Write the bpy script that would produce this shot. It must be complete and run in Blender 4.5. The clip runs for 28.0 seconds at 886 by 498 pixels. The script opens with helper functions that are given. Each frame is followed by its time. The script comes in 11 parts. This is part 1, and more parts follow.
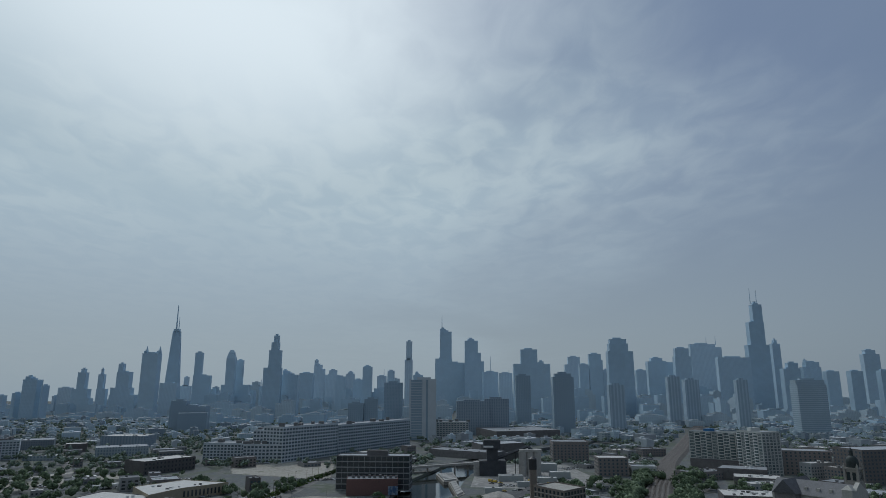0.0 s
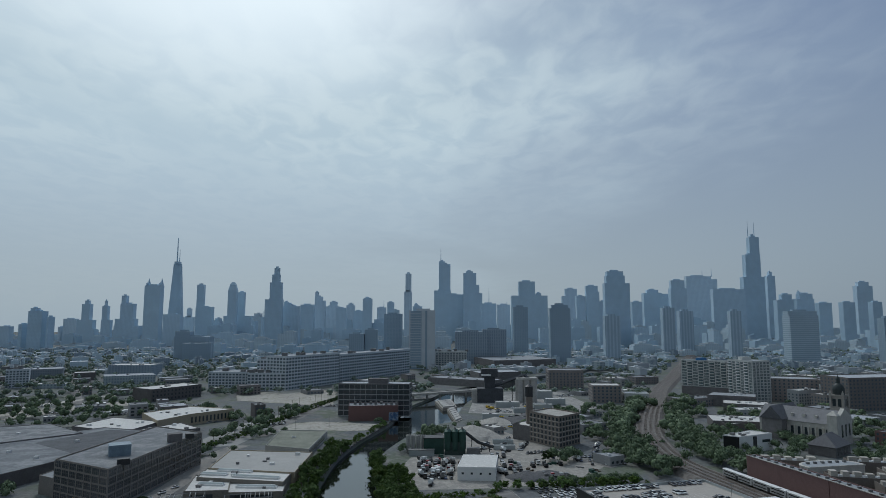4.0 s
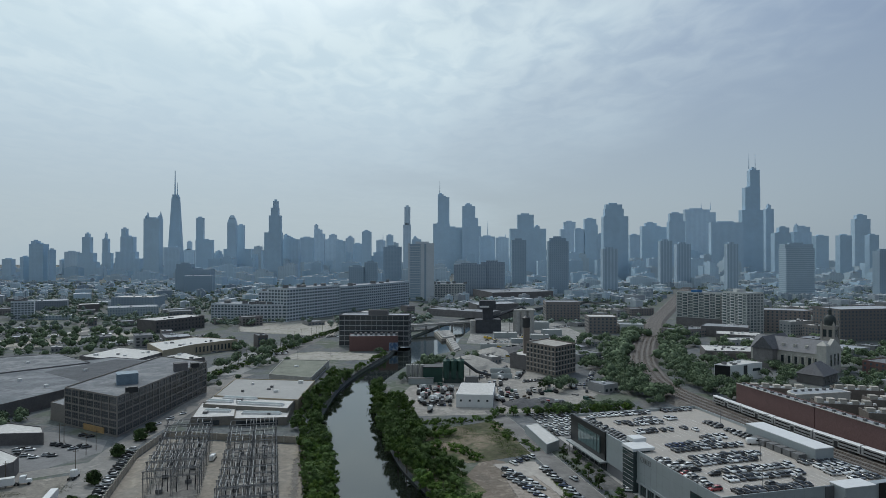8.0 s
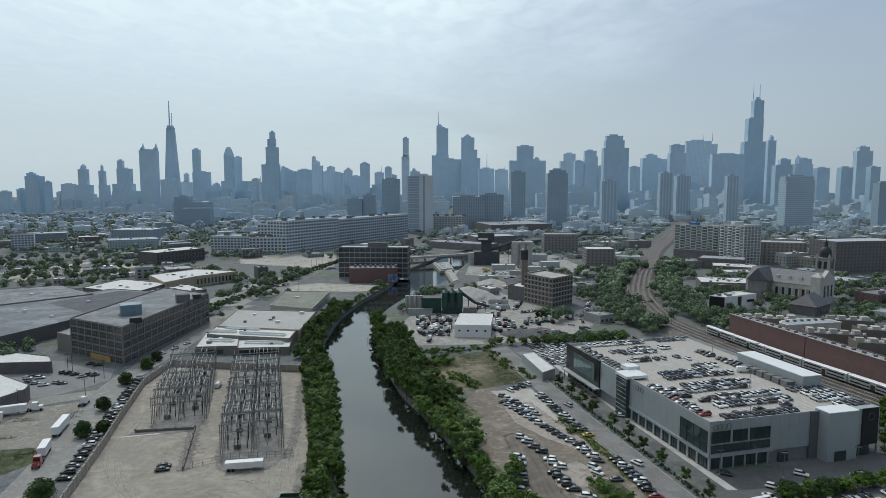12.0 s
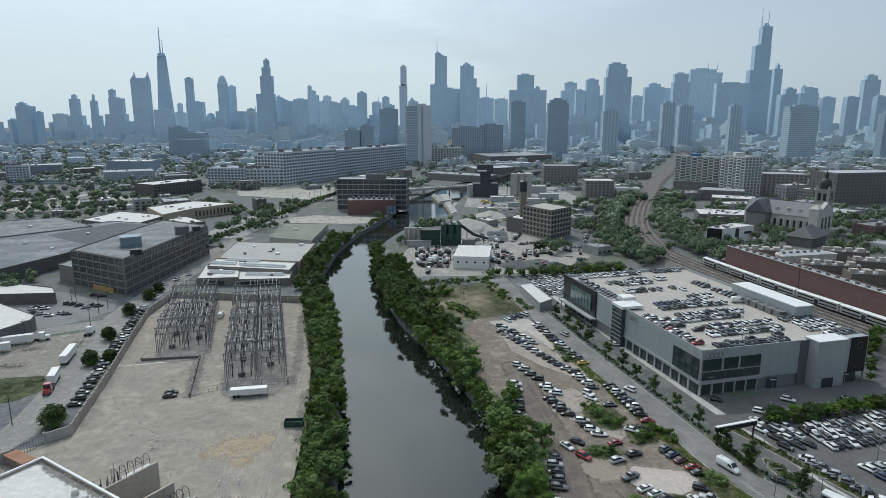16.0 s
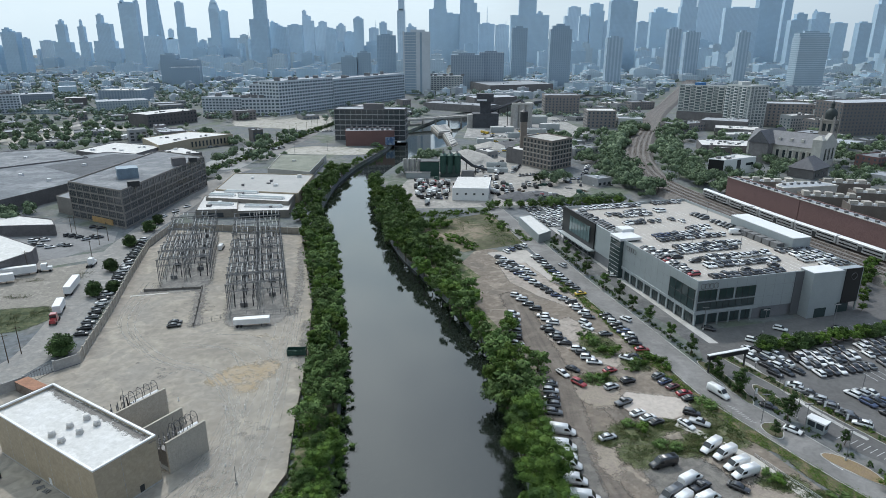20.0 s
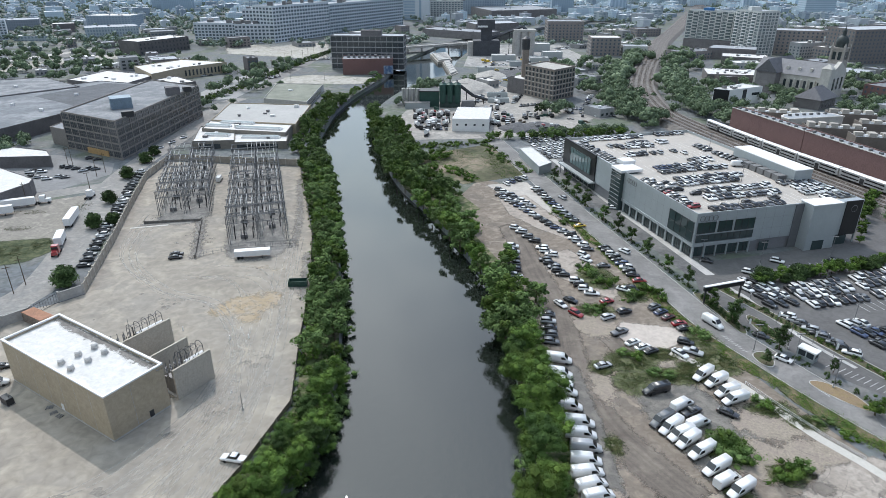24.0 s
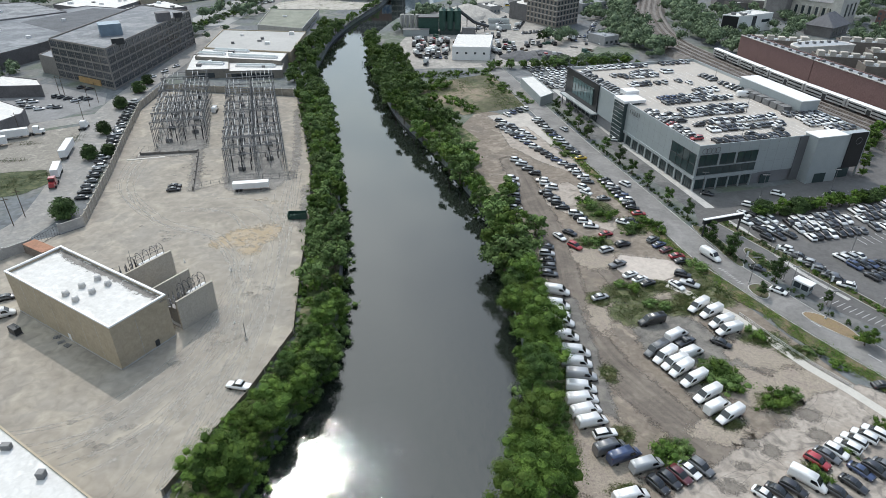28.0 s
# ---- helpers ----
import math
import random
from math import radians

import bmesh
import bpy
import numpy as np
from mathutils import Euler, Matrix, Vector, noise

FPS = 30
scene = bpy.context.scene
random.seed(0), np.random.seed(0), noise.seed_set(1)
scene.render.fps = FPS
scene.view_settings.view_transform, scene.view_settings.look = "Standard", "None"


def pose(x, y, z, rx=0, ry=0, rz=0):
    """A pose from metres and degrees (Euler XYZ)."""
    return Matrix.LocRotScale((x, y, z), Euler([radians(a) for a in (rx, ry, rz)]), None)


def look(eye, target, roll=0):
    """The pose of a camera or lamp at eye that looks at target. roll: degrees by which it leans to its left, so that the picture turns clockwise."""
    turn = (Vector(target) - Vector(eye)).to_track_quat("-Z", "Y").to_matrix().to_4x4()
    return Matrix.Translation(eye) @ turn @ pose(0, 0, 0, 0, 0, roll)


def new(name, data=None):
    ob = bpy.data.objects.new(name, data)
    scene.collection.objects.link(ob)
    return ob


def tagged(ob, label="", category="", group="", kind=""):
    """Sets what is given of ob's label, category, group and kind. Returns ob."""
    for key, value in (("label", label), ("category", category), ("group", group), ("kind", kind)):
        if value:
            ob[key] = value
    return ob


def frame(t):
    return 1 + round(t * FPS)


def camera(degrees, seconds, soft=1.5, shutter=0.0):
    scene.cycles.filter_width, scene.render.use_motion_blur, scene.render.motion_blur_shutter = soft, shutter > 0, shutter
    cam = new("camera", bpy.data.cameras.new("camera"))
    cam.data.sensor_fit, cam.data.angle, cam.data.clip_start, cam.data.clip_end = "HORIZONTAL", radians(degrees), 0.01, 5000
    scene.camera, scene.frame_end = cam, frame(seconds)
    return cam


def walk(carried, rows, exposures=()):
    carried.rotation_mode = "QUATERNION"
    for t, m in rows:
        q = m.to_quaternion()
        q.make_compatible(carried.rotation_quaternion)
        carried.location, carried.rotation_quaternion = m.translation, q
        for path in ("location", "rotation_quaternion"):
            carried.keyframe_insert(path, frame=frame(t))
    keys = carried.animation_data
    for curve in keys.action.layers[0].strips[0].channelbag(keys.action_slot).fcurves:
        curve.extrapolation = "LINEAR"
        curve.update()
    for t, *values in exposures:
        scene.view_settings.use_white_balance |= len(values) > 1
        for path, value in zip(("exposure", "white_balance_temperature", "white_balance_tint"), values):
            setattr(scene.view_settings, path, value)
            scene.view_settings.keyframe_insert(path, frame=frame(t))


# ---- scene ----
# a drone hovers 95 m over the yard and tilts from the sky down to the river
EYE = (0, 0, 95.0)
cam = camera(70.5, 28.0, soft=0.7)
ANGLES = [
    (0, -0.06, 12.61, -0.10),
    (2, -0.11, 9.54, -0.08),
    (4, -0.16, 6.48, -0.07),
    (6, -0.21, 3.43, -0.07),
    (8, -0.26, 0.37, -0.07),
    (10, -0.31, -2.71, -0.07),
    (12, -0.37, -5.80, -0.07),
    (14, -0.43, -8.90, -0.07),
    (16, -0.49, -12.01, -0.06),
    (18, -0.53, -15.13, -0.07),
    (20, -0.56, -18.24, -0.08),
    (22, -0.58, -21.34, -0.10),
    (24, -0.58, -24.43, -0.13),
    (26, -0.58, -27.51, -0.17),
    (28, -0.59, -30.58, -0.21),
]
EXPOSURES = [(0, -1.28, 5950, 10), (3, -1.1, 5950, 10), (6, -0.89, 6050, 10), (9, -0.65, 6200, 10), (12, -0.42, 6290, 10), (17, -0.17, 6250, 10), (20, 0.06, 6150, 11), (24, 0.35, 6180, 14), (28, 0.29, 6400, 13)]
walk(cam, [(t, pose(*EYE, 90 + p, r, y)) for t, y, p, r in ANGLES], EXPOSURES)

# ---- world and sun ----
SUN_EL, SUN_AZ = radians(49.4), radians(-19.8)      # azimuth from +y, to the right
sun_dir = Vector((math.sin(SUN_AZ) * math.cos(SUN_EL), math.cos(SUN_AZ) * math.cos(SUN_EL), math.sin(SUN_EL)))


def build_world():
    """Hazy sky: milky cloud veil round the sun, blue where it thins out, grey haze at the horizon."""
    w = bpy.data.worlds.new("sky")
    scene.world = w
    w.use_nodes = True
    nt = w.node_tree
    nt.nodes.clear()
    N, K = nt.nodes.new, nt.links.new

    def feed(node, key, value):
        if isinstance(value, (int, float, tuple)):
            node.inputs[key].default_value = value
        else:
            K(value, node.inputs[key])

    def ramp(value, a, b, lo=0.0, hi=1.0):
        n = N("ShaderNodeMapRange")
        n.interpolation_type = "SMOOTHSTEP"
        for k, v in (("Value", value), ("From Min", a), ("From Max", b), ("To Min", lo), ("To Max", hi)):
            feed(n, k, v)
        return n.outputs[0]

    def calc(op, a, b):
        n = N("ShaderNodeMath")
        n.operation = op
        feed(n, 0, a)
        feed(n, 1, b)
        return n.outputs[0]

    def blend(f, a, b):
        n = N("ShaderNodeMix")
        n.data_type = "RGBA"
        feed(n, 0, f)
        feed(n, 6, a)
        feed(n, 7, b)
        return n.outputs[2]

    def noise_at(vec, scale, detail, distortion):
        n = N("ShaderNodeTexNoise")
        for k, v in (("Vector", vec), ("Scale", scale), ("Detail", detail), ("Distortion", distortion)):
            feed(n, k, v)
        return n.outputs["Fac"]

    out, bg = N("ShaderNodeOutputWorld"), N("ShaderNodeBackground")
    sky = N("ShaderNodeTexSky")
    sky.sky_type, sky.sun_disc = "NISHITA", False
    sky.sun_elevation, sky.sun_rotation = SUN_EL, SUN_AZ
    sky.air_density, sky.dust_density, sky.ozone_density = 1.0, 3.0, 1.5
    tc, sep, dot = N("ShaderNodeTexCoord"), N("ShaderNodeSeparateXYZ"), N("ShaderNodeVectorMath")
    d = tc.outputs["Generated"]
    K(d, sep.inputs[0])
    dot.operation = "DOT_PRODUCT"
    dot.inputs[1].default_value = sun_dir
    K(d, dot.inputs[0])
    near_sun = dot.outputs["Value"]
    x, z = sep.outputs["X"], sep.outputs["Z"]
    # directions flattened on a cloud deck
    up = calc("ADD", calc("MAXIMUM", z, 0.04), 0.06)
    comb, deck, turn = N("ShaderNodeCombineXYZ"), N("ShaderNodeVectorMath"), N("ShaderNodeMapping")
    for k in range(3):
        K(up, comb.inputs[k])
    deck.operation = "DIVIDE"
    K(d, deck.inputs[0])
    K(comb.outputs[0], deck.inputs[1])
    turn.inputs["Scale"].default_value, turn.inputs["Rotation"].default_value = (1.0, 0.62, 1.0), (0, 0, 0.35)
    K(deck.outputs[0], turn.inputs[0])
    big, fine = noise_at(turn.outputs[0], 0.55, 4, 0.4), noise_at(turn.outputs[0], 7.0, 6.5, 0.5)
    veil = ramp(calc("SUBTRACT", calc("ADD", big, calc("MULTIPLY", fine, ramp(z, 0.12, 0.36, 0.05, 0.17))), calc("MULTIPLY", x, 0.92)), 0.19, 0.74, 0.05, 1.0)
    veil = calc("MULTIPLY", veil, ramp(z, 0.05, 0.3, 0.25, 1.0))
    mottle = calc("MULTIPLY", calc("MULTIPLY", ramp(fine, 0.34, 0.64), ramp(big, 0.34, 0.52)), ramp(z, 0.14, 0.34, 0.35, 1.0))
    away = ramp(near_sun, -0.12, 0.82)
    clear = blend(ramp(z, 0.0, 0.42), (7.35, 8.65, 9.05, 1), (4.2, 5.5, 7.8, 1))
    clear = blend(away, (3.3, 4.25, 5.3, 1), clear)
    clear = blend(0.85, sky.outputs[0], clear)
    milk = blend(ramp(near_sun, 0.83, 0.96), blend(mottle, (9.7, 11.6, 12.3, 1), (11.3, 13.0, 13.2, 1)), (18.3, 19.6, 19.4, 1))
    milk = blend(away, (3.8, 4.25, 4.7, 1), milk)
    K(blend(veil, clear, milk), bg.inputs[0])
    bg.inputs[1].default_value = 0.1
    K(bg.outputs[0], out.inputs[0])


build_world()
sun_data = bpy.data.lights.new("sun", "SUN")
sun_data.energy, sun_data.angle, sun_data.color = 1.85, radians(0.8), (1.0, 0.95, 0.88)
sun = new("sun", sun_data)
sun.matrix_world = look(sun_dir * 100, (0, 0, 0))

# ---- materials ----
MATS = {}


def mat(name, color, rough=0.8, metal=0.0, scale=0.3, vary=0.25, bump=0.2, fine=8.0, second=None, per_piece=0.0, third=None, spec=0.4):
    """Two scales of noise round a base colour; second: a colour to blotch with; per_piece: change from object to object."""
    if name in MATS:
        return MATS[name]
    m = bpy.data.materials.new(name)
    MATS[name] = m
    m.use_nodes = True
    nt = m.node_tree
    N, K = nt.nodes.new, nt.links.new
    bs = nt.nodes["Principled BSDF"]
    bs.inputs["Roughness"].default_value, bs.inputs["Metallic"].default_value = rough, metal
    bs.inputs["Specular IOR Level"].default_value = spec
    geo = N("ShaderNodeNewGeometry")
    n1, n2 = N("ShaderNodeTexNoise"), N("ShaderNodeTexNoise")
    for n, s in ((n1, scale), (n2, scale * fine)):
        n.inputs["Scale"].default_value, n.inputs["Detail"].default_value, n.inputs["Distortion"].default_value = s, 7, 0.8
        K(geo.outputs["Position"], n.inputs["Vector"])
    add = N("ShaderNodeMath")
    add.operation = "ADD"
    K(n1.outputs["Fac"], add.inputs[0])
    K(n2.outputs["Fac"], add.inputs[1])
    rng = N("ShaderNodeMapRange")
    rng.inputs["From Min"].default_value, rng.inputs["From Max"].default_value = 0.7, 1.3
    rng.inputs["To Min"].default_value, rng.inputs["To Max"].default_value = 1 - vary, 1 + vary
    K(add.outputs[0], rng.inputs["Value"])
    base = N("ShaderNodeMix")
    base.data_type = "RGBA"
    base.inputs[6].default_value = (*color, 1)
    base.inputs[7].default_value = (*(second or color), 1)
    sel = N("ShaderNodeMapRange")
    sel.inputs["From Min"].default_value, sel.inputs["From Max"].default_value = 0.45, 0.6
    K(n1.outputs["Fac"], sel.inputs["Value"])
    K(sel.outputs[0], base.inputs[0])
    mul = N("ShaderNodeVectorMath")
    mul.operation = "SCALE"
    tint = base.outputs[2]
    if third:
        n3, s3, m3 = N("ShaderNodeTexNoise"), N("ShaderNodeMapRange"), N("ShaderNodeMix")
        n3.inputs["Scale"].default_value, n3.inputs["Detail"].default_value, n3.inputs["Distortion"].default_value = scale * 2.3, 8, 1.2
        off = N("ShaderNodeVectorMath")
        off.inputs[1].default_value = (311.0, 97.0, 13.0)
        K(geo.outputs["Position"], off.inputs[0])
        K(off.outputs[0], n3.inputs["Vector"])
        s3.inputs["From Min"].default_value, s3.inputs["From Max"].default_value = 0.5, 0.68
        K(n3.outputs["Fac"], s3.inputs["Value"])
        m3.data_type = "RGBA"
        K(s3.outputs[0], m3.inputs[0])
        K(tint, m3.inputs[6])
        m3.inputs[7].default_value = (*third, 1)
        tint = m3.outputs[2]
    K(tint, mul.inputs[0])
    last = rng.outputs[0]
    if per_piece:
        info = N("ShaderNodeObjectInfo")
        r2 = N("ShaderNodeMapRange")
        r2.inputs["To Min"].default_value, r2.inputs["To Max"].default_value = 1 - per_piece, 1 + per_piece
        K(info.outputs["Random"], r2.inputs["Value"])
        mm = N("ShaderNodeMath")
        mm.operation = "MULTIPLY"
        K(last, mm.inputs[0])
        K(r2.outputs[0], mm.inputs[1])
        last = mm.outputs[0]
    K(last, mul.inputs["Scale"])
    K(mul.outputs[0], bs.inputs["Base Color"])
    if bump:
        b = N("ShaderNodeBump")
        b.inputs["Strength"].default_value, b.inputs["Distance"].default_value = bump, 0.1
        K(n2.outputs["Fac"], b.inputs["Height"])
        K(b.outputs[0], bs.inputs["Normal"])
    return m


def facade(name, wall, glass, bay=3.5, storey=3.8, fill=0.5, rough=0.5, tall=0.62):
    """A far curtain wall: glass between piers and floor bands, by place on the wall."""
    if name in MATS:
        return MATS[name]
    m = mat(name, wall, rough, scale=0.012, vary=0.07, bump=0, fine=4)
    nt = m.node_tree
    N, K = nt.nodes.new, nt.links.new
    bs = nt.nodes["Principled BSDF"]
    old = bs.inputs["Base Color"].links[0].from_socket
    tc, sep = N("ShaderNodeTexCoord"), N("ShaderNodeSeparateXYZ")
    K(tc.outputs["Object"], sep.inputs[0])
    xy = N("ShaderNodeMath")
    xy.operation = "ADD"
    K(sep.outputs[0], xy.inputs[0])
    K(sep.outputs[1], xy.inputs[1])
    res = []
    for sock, period, part in ((xy.outputs[0], bay, fill), (sep.outputs[2], storey, tall)):
        md = N("ShaderNodeMath")
        md.operation = "PINGPONG"
        md.inputs[1].default_value = period / 2
        K(sock, md.inputs[0])
        lt = N("ShaderNodeMath")
        lt.operation = "LESS_THAN"
        lt.inputs[1].default_value = period / 2 * part
        K(md.outputs[0], lt.inputs[0])
        res.append(lt.outputs[0])
    both = N("ShaderNodeMath")
    both.operation = "MULTIPLY"
    K(res[0], both.inputs[0])
    K(res[1], both.inputs[1])
    mx = N("ShaderNodeMix")
    mx.data_type = "RGBA"
    K(both.outputs[0], mx.inputs[0])
    K(old, mx.inputs[6])
    mx.inputs[7].default_value = (*glass, 1)
    K(mx.outputs[2], bs.inputs["Base Color"])
    return m


CONCRETE = mat("concrete", (0.40, 0.39, 0.37), 0.85, scale=0.15, vary=0.2)
ASPHALT = mat("asphalt", (0.11, 0.11, 0.112), 0.9, scale=0.12, vary=0.3, second=(0.145, 0.143, 0.14))
WORN_ASPHALT = mat("worn_pale_asphalt", (0.245, 0.235, 0.22), 0.9, scale=0.1, vary=0.2, second=(0.2, 0.195, 0.185), third=(0.29, 0.275, 0.25))
WHITE_ROOF = mat("white_roof_membrane", (0.595, 0.585, 0.56), 0.8, scale=0.12, vary=0.14, second=(0.52, 0.51, 0.485), third=(0.64, 0.63, 0.61))
# both roof greys lean towards blue to suggest haze over the middle distance
GREY_ROOF = mat("grey_roof_membrane", (0.295, 0.312, 0.332), 0.85, scale=0.08, vary=0.2, per_piece=0.3)
TAR_ROOF = mat("tar_roof", (0.172, 0.182, 0.195), 0.9, scale=0.1, vary=0.3, second=(0.225, 0.23, 0.235))
BRICK_RED = mat("red_brick", (0.20, 0.118, 0.11), 0.9, scale=0.2, vary=0.25, second=(0.165, 0.097, 0.09))
# brown greyed and cooled in colour, again as haze
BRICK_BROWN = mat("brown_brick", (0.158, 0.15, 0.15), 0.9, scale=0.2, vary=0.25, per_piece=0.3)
BEIGE = mat("beige_concrete_panel", (0.40, 0.337, 0.243), 0.85, scale=0.15, vary=0.16, second=(0.365, 0.308, 0.226))
STEEL = mat("galvanised_steel", (0.18, 0.18, 0.18), 0.6, 0.2, scale=0.5, vary=0.25, bump=0)
DARK_METAL = mat("dark_metal", (0.05, 0.052, 0.055), 0.5, 0.4, scale=0.6, vary=0.2, bump=0)
ALU_PANEL = mat("grey_aluminium_panel", (0.39, 0.422, 0.43), 0.45, 0.35, scale=0.25, vary=0.06, bump=0, per_piece=0.06)
WHITE_PAINT = mat("white_paint", (0.72, 0.72, 0.71), 0.4, scale=0.3, vary=0.06, bump=0)
STONE = mat("limestone", (0.5, 0.48, 0.44), 0.85, scale=0.3, vary=0.18)
SLATE = mat("slate_roof", (0.11, 0.11, 0.12), 0.7, scale=0.4, vary=0.3)
COPPER = mat("weathered_copper", (0.045, 0.055, 0.055), 0.6, 0.2, scale=0.5, vary=0.3)
GRAVEL = mat("ballast", (0.14, 0.128, 0.118), 0.95, scale=0.3, vary=0.3, bump=0.6, second=(0.17, 0.155, 0.142))
RAIL = mat("rail_steel", (0.16, 0.12, 0.10), 0.4, 0.8, scale=1, vary=0.2, bump=0)
GREEN_STEEL = mat("dark_green_steel", (0.03, 0.075, 0.06), 0.5, 0.2, scale=0.3, vary=0.2, bump=0)
RUBBER = mat("tyre_rubber", (0.02, 0.02, 0.02), 0.9, bump=0)
BARK = mat("bark", (0.09, 0.07, 0.05), 0.95, scale=2, vary=0.3)
GRASS = mat("rough_grass", (0.065, 0.09, 0.03), 0.95, scale=0.3, vary=0.45, bump=0.8, second=(0.15, 0.14, 0.085))
DIRT = mat("packed_dirt", (0.198, 0.165, 0.133), 0.95, scale=0.09, vary=0.3, bump=0.6, second=(0.142, 0.121, 0.1), third=(0.268, 0.229, 0.186))
YARD = mat("dusty_gravel_yard", (0.297, 0.267, 0.225), 0.95, scale=0.05, vary=0.24, bump=0.5, second=(0.236, 0.216, 0.187), third=(0.352, 0.315, 0.258))
TERRACOTTA = mat("rusty_orange_roof", (0.30, 0.15, 0.09), 0.8, scale=0.4)


def speckle(m, scale=1.6, low=0.42, high=0.56):
    """Break a thin ground layer up into ragged patches."""
    nt = m.node_tree
    N, K = nt.nodes.new, nt.links.new
    geo, n, r = N("ShaderNodeNewGeometry"), N("ShaderNodeTexNoise"), N("ShaderNodeMapRange")
    n.inputs["Scale"].default_value, n.inputs["Detail"].default_value, n.inputs["Roughness"].default_value = scale, 8, 0.65
    K(geo.outputs["Position"], n.inputs["Vector"])
    r.inputs["From Min"].default_value, r.inputs["From Max"].default_value = low, high
    K(n.outputs["Fac"], r.inputs["Value"])
    K(r.outputs[0], nt.nodes["Principled BSDF"].inputs["Alpha"])
    return m




def glass_mat(name, color, rough=0.06):
    m = mat(name, color, rough, 0.0, scale=0.05, vary=0.15, bump=0, spec=0.8)
    return m


WINDOW = glass_mat("dark_window_glass", (0.036, 0.046, 0.054))
CAR_GLASS = glass_mat("car_glass", (0.012, 0.014, 0.016))
# far panes: reflected sky and haze are put into the base colour
FAR_WINDOW = glass_mat("sky_tinted_window_glass", (0.095, 0.125, 0.15))
TEAL_GLASS = glass_mat("teal_window_glass", (0.035, 0.055, 0.056))


def water_mat():
    m = bpy.data.materials.new("river_water")
    m.use_nodes = True
    nt = m.node_tree
    N, K = nt.nodes.new, nt.links.new
    bs = nt.nodes["Principled BSDF"]
    bs.inputs["Base Color"].default_value = (0.014, 0.018, 0.015, 1)
    bs.inputs["Roughness"].default_value = 0.02
    bs.inputs["IOR"].default_value = 1.68
    geo = N("ShaderNodeNewGeometry")
    n1, n2 = N("ShaderNodeTexNoise"), N("ShaderNodeTexNoise")
    for n, s in ((n1, 2.3), (n2, 0.6)):
        n.inputs["Scale"].default_value, n.inputs["Detail"].default_value = s, 1.6
        K(geo.outputs["Position"], n.inputs["Vector"])
    ad = N("ShaderNodeMath")
    ad.operation = "MULTIPLY"
    pw, gain = N("ShaderNodeMath"), N("ShaderNodeMath")
    pw.operation, gain.operation = "POWER", "MULTIPLY"
    pw.inputs[1].default_value, gain.inputs[1].default_value = 2.1, 2.2
    K(n2.outputs["Fac"], pw.inputs[0])
    K(pw.outputs[0], gain.inputs[0])
    K(n1.outputs["Fac"], ad.inputs[0])
    K(gain.outputs[0], ad.inputs[1])
    # ruffled near, calm far along y, fitted to the glint the camera sees
    sep, calm, amt = N("ShaderNodeSeparateXYZ"), N("ShaderNodeMapRange"), N("ShaderNodeMath")
    K(geo.outputs["Position"], sep.inputs[0])
    K(sep.outputs["Y"], calm.inputs["Value"])
    for k, v in (("From Min", 85.0), ("From Max", 150.0), ("To Min", 1.0), ("To Max", 0.13)):
        calm.inputs[k].default_value = v
    amt.operation = "MULTIPLY"
    K(ad.outputs[0], amt.inputs[0])
    K(calm.outputs[0], amt.inputs[1])
    b = N("ShaderNodeBump")
    b.inputs["Strength"].default_value, b.inputs["Distance"].default_value = 1.0, 0.072
    K(amt.outputs[0], b.inputs["Height"])
    K(b.outputs[0], bs.inputs["Normal"])
    return m


WATER = water_mat()


def leaf_mat(name, a, b):
    m = mat(name, a, 0.75, scale=0.35, vary=0.4, bump=0, second=b, per_piece=0.35, spec=0.12)
    m.node_tree.nodes["Principled BSDF"].inputs["Subsurface Weight"].default_value = 0.0
    return m


LEAF = leaf_mat("leaves", (0.054, 0.102, 0.02), (0.09, 0.146, 0.028))
LEAF_B = leaf_mat("leaves_yellow_green", (0.095, 0.146, 0.028), (0.058, 0.104, 0.022))
LEAF_DEEP = leaf_mat("leaves_deep_green", (0.036, 0.07, 0.018), (0.055, 0.095, 0.024))
# far leaves: haze mixed into the green, in two strengths
LEAF_FAR = leaf_mat("leaves_hazy_green", (0.083, 0.115, 0.070), (0.105, 0.140, 0.080))
LEAF_HAZE = leaf_mat("leaves_pale_haze_green", (0.145, 0.182, 0.158), (0.168, 0.206, 0.172))
LEAF_DRY = leaf_mat("leaves_dry_olive", (0.056, 0.082, 0.024), (0.105, 0.108, 0.048))
# green lightened as haze on trees beyond y 140; some bushes share it
LEAF_MID = leaf_mat("leaves_light_hazed", (0.084, 0.138, 0.044), (0.11, 0.165, 0.052))
LEAF_DARK = leaf_mat("leaves_dark", (0.044, 0.074, 0.026), (0.06, 0.094, 0.032))

# far facades of glass, concrete, stone, brick: distance haze painted in as pale blue
F_BLUE = facade("hazy_glass_facade", (0.519, 0.658, 0.765), (0.469, 0.609, 0.726), 4, 4)
F_BLUE2 = facade("hazy_grey_facade", (0.523, 0.659, 0.772), (0.456, 0.592, 0.706), 5, 4)
F_PALE = facade("hazy_concrete_facade", (0.581, 0.697, 0.791), (0.496, 0.611, 0.717), 6, 4)
F_DARK = facade("hazy_slate_facade", (0.465, 0.604, 0.719), (0.411, 0.55, 0.665), 4, 4)
F_STRIPE = facade("hazy_striped_facade", (0.46, 0.555, 0.64), (0.34, 0.445, 0.535), 8, 3.2, 0.55, 0.6, 1.1)
F_BANDS = facade("hazy_banded_facade", (0.45, 0.54, 0.61), (0.32, 0.42, 0.5), 8, 4.2, 1.1, 0.6, 0.5)
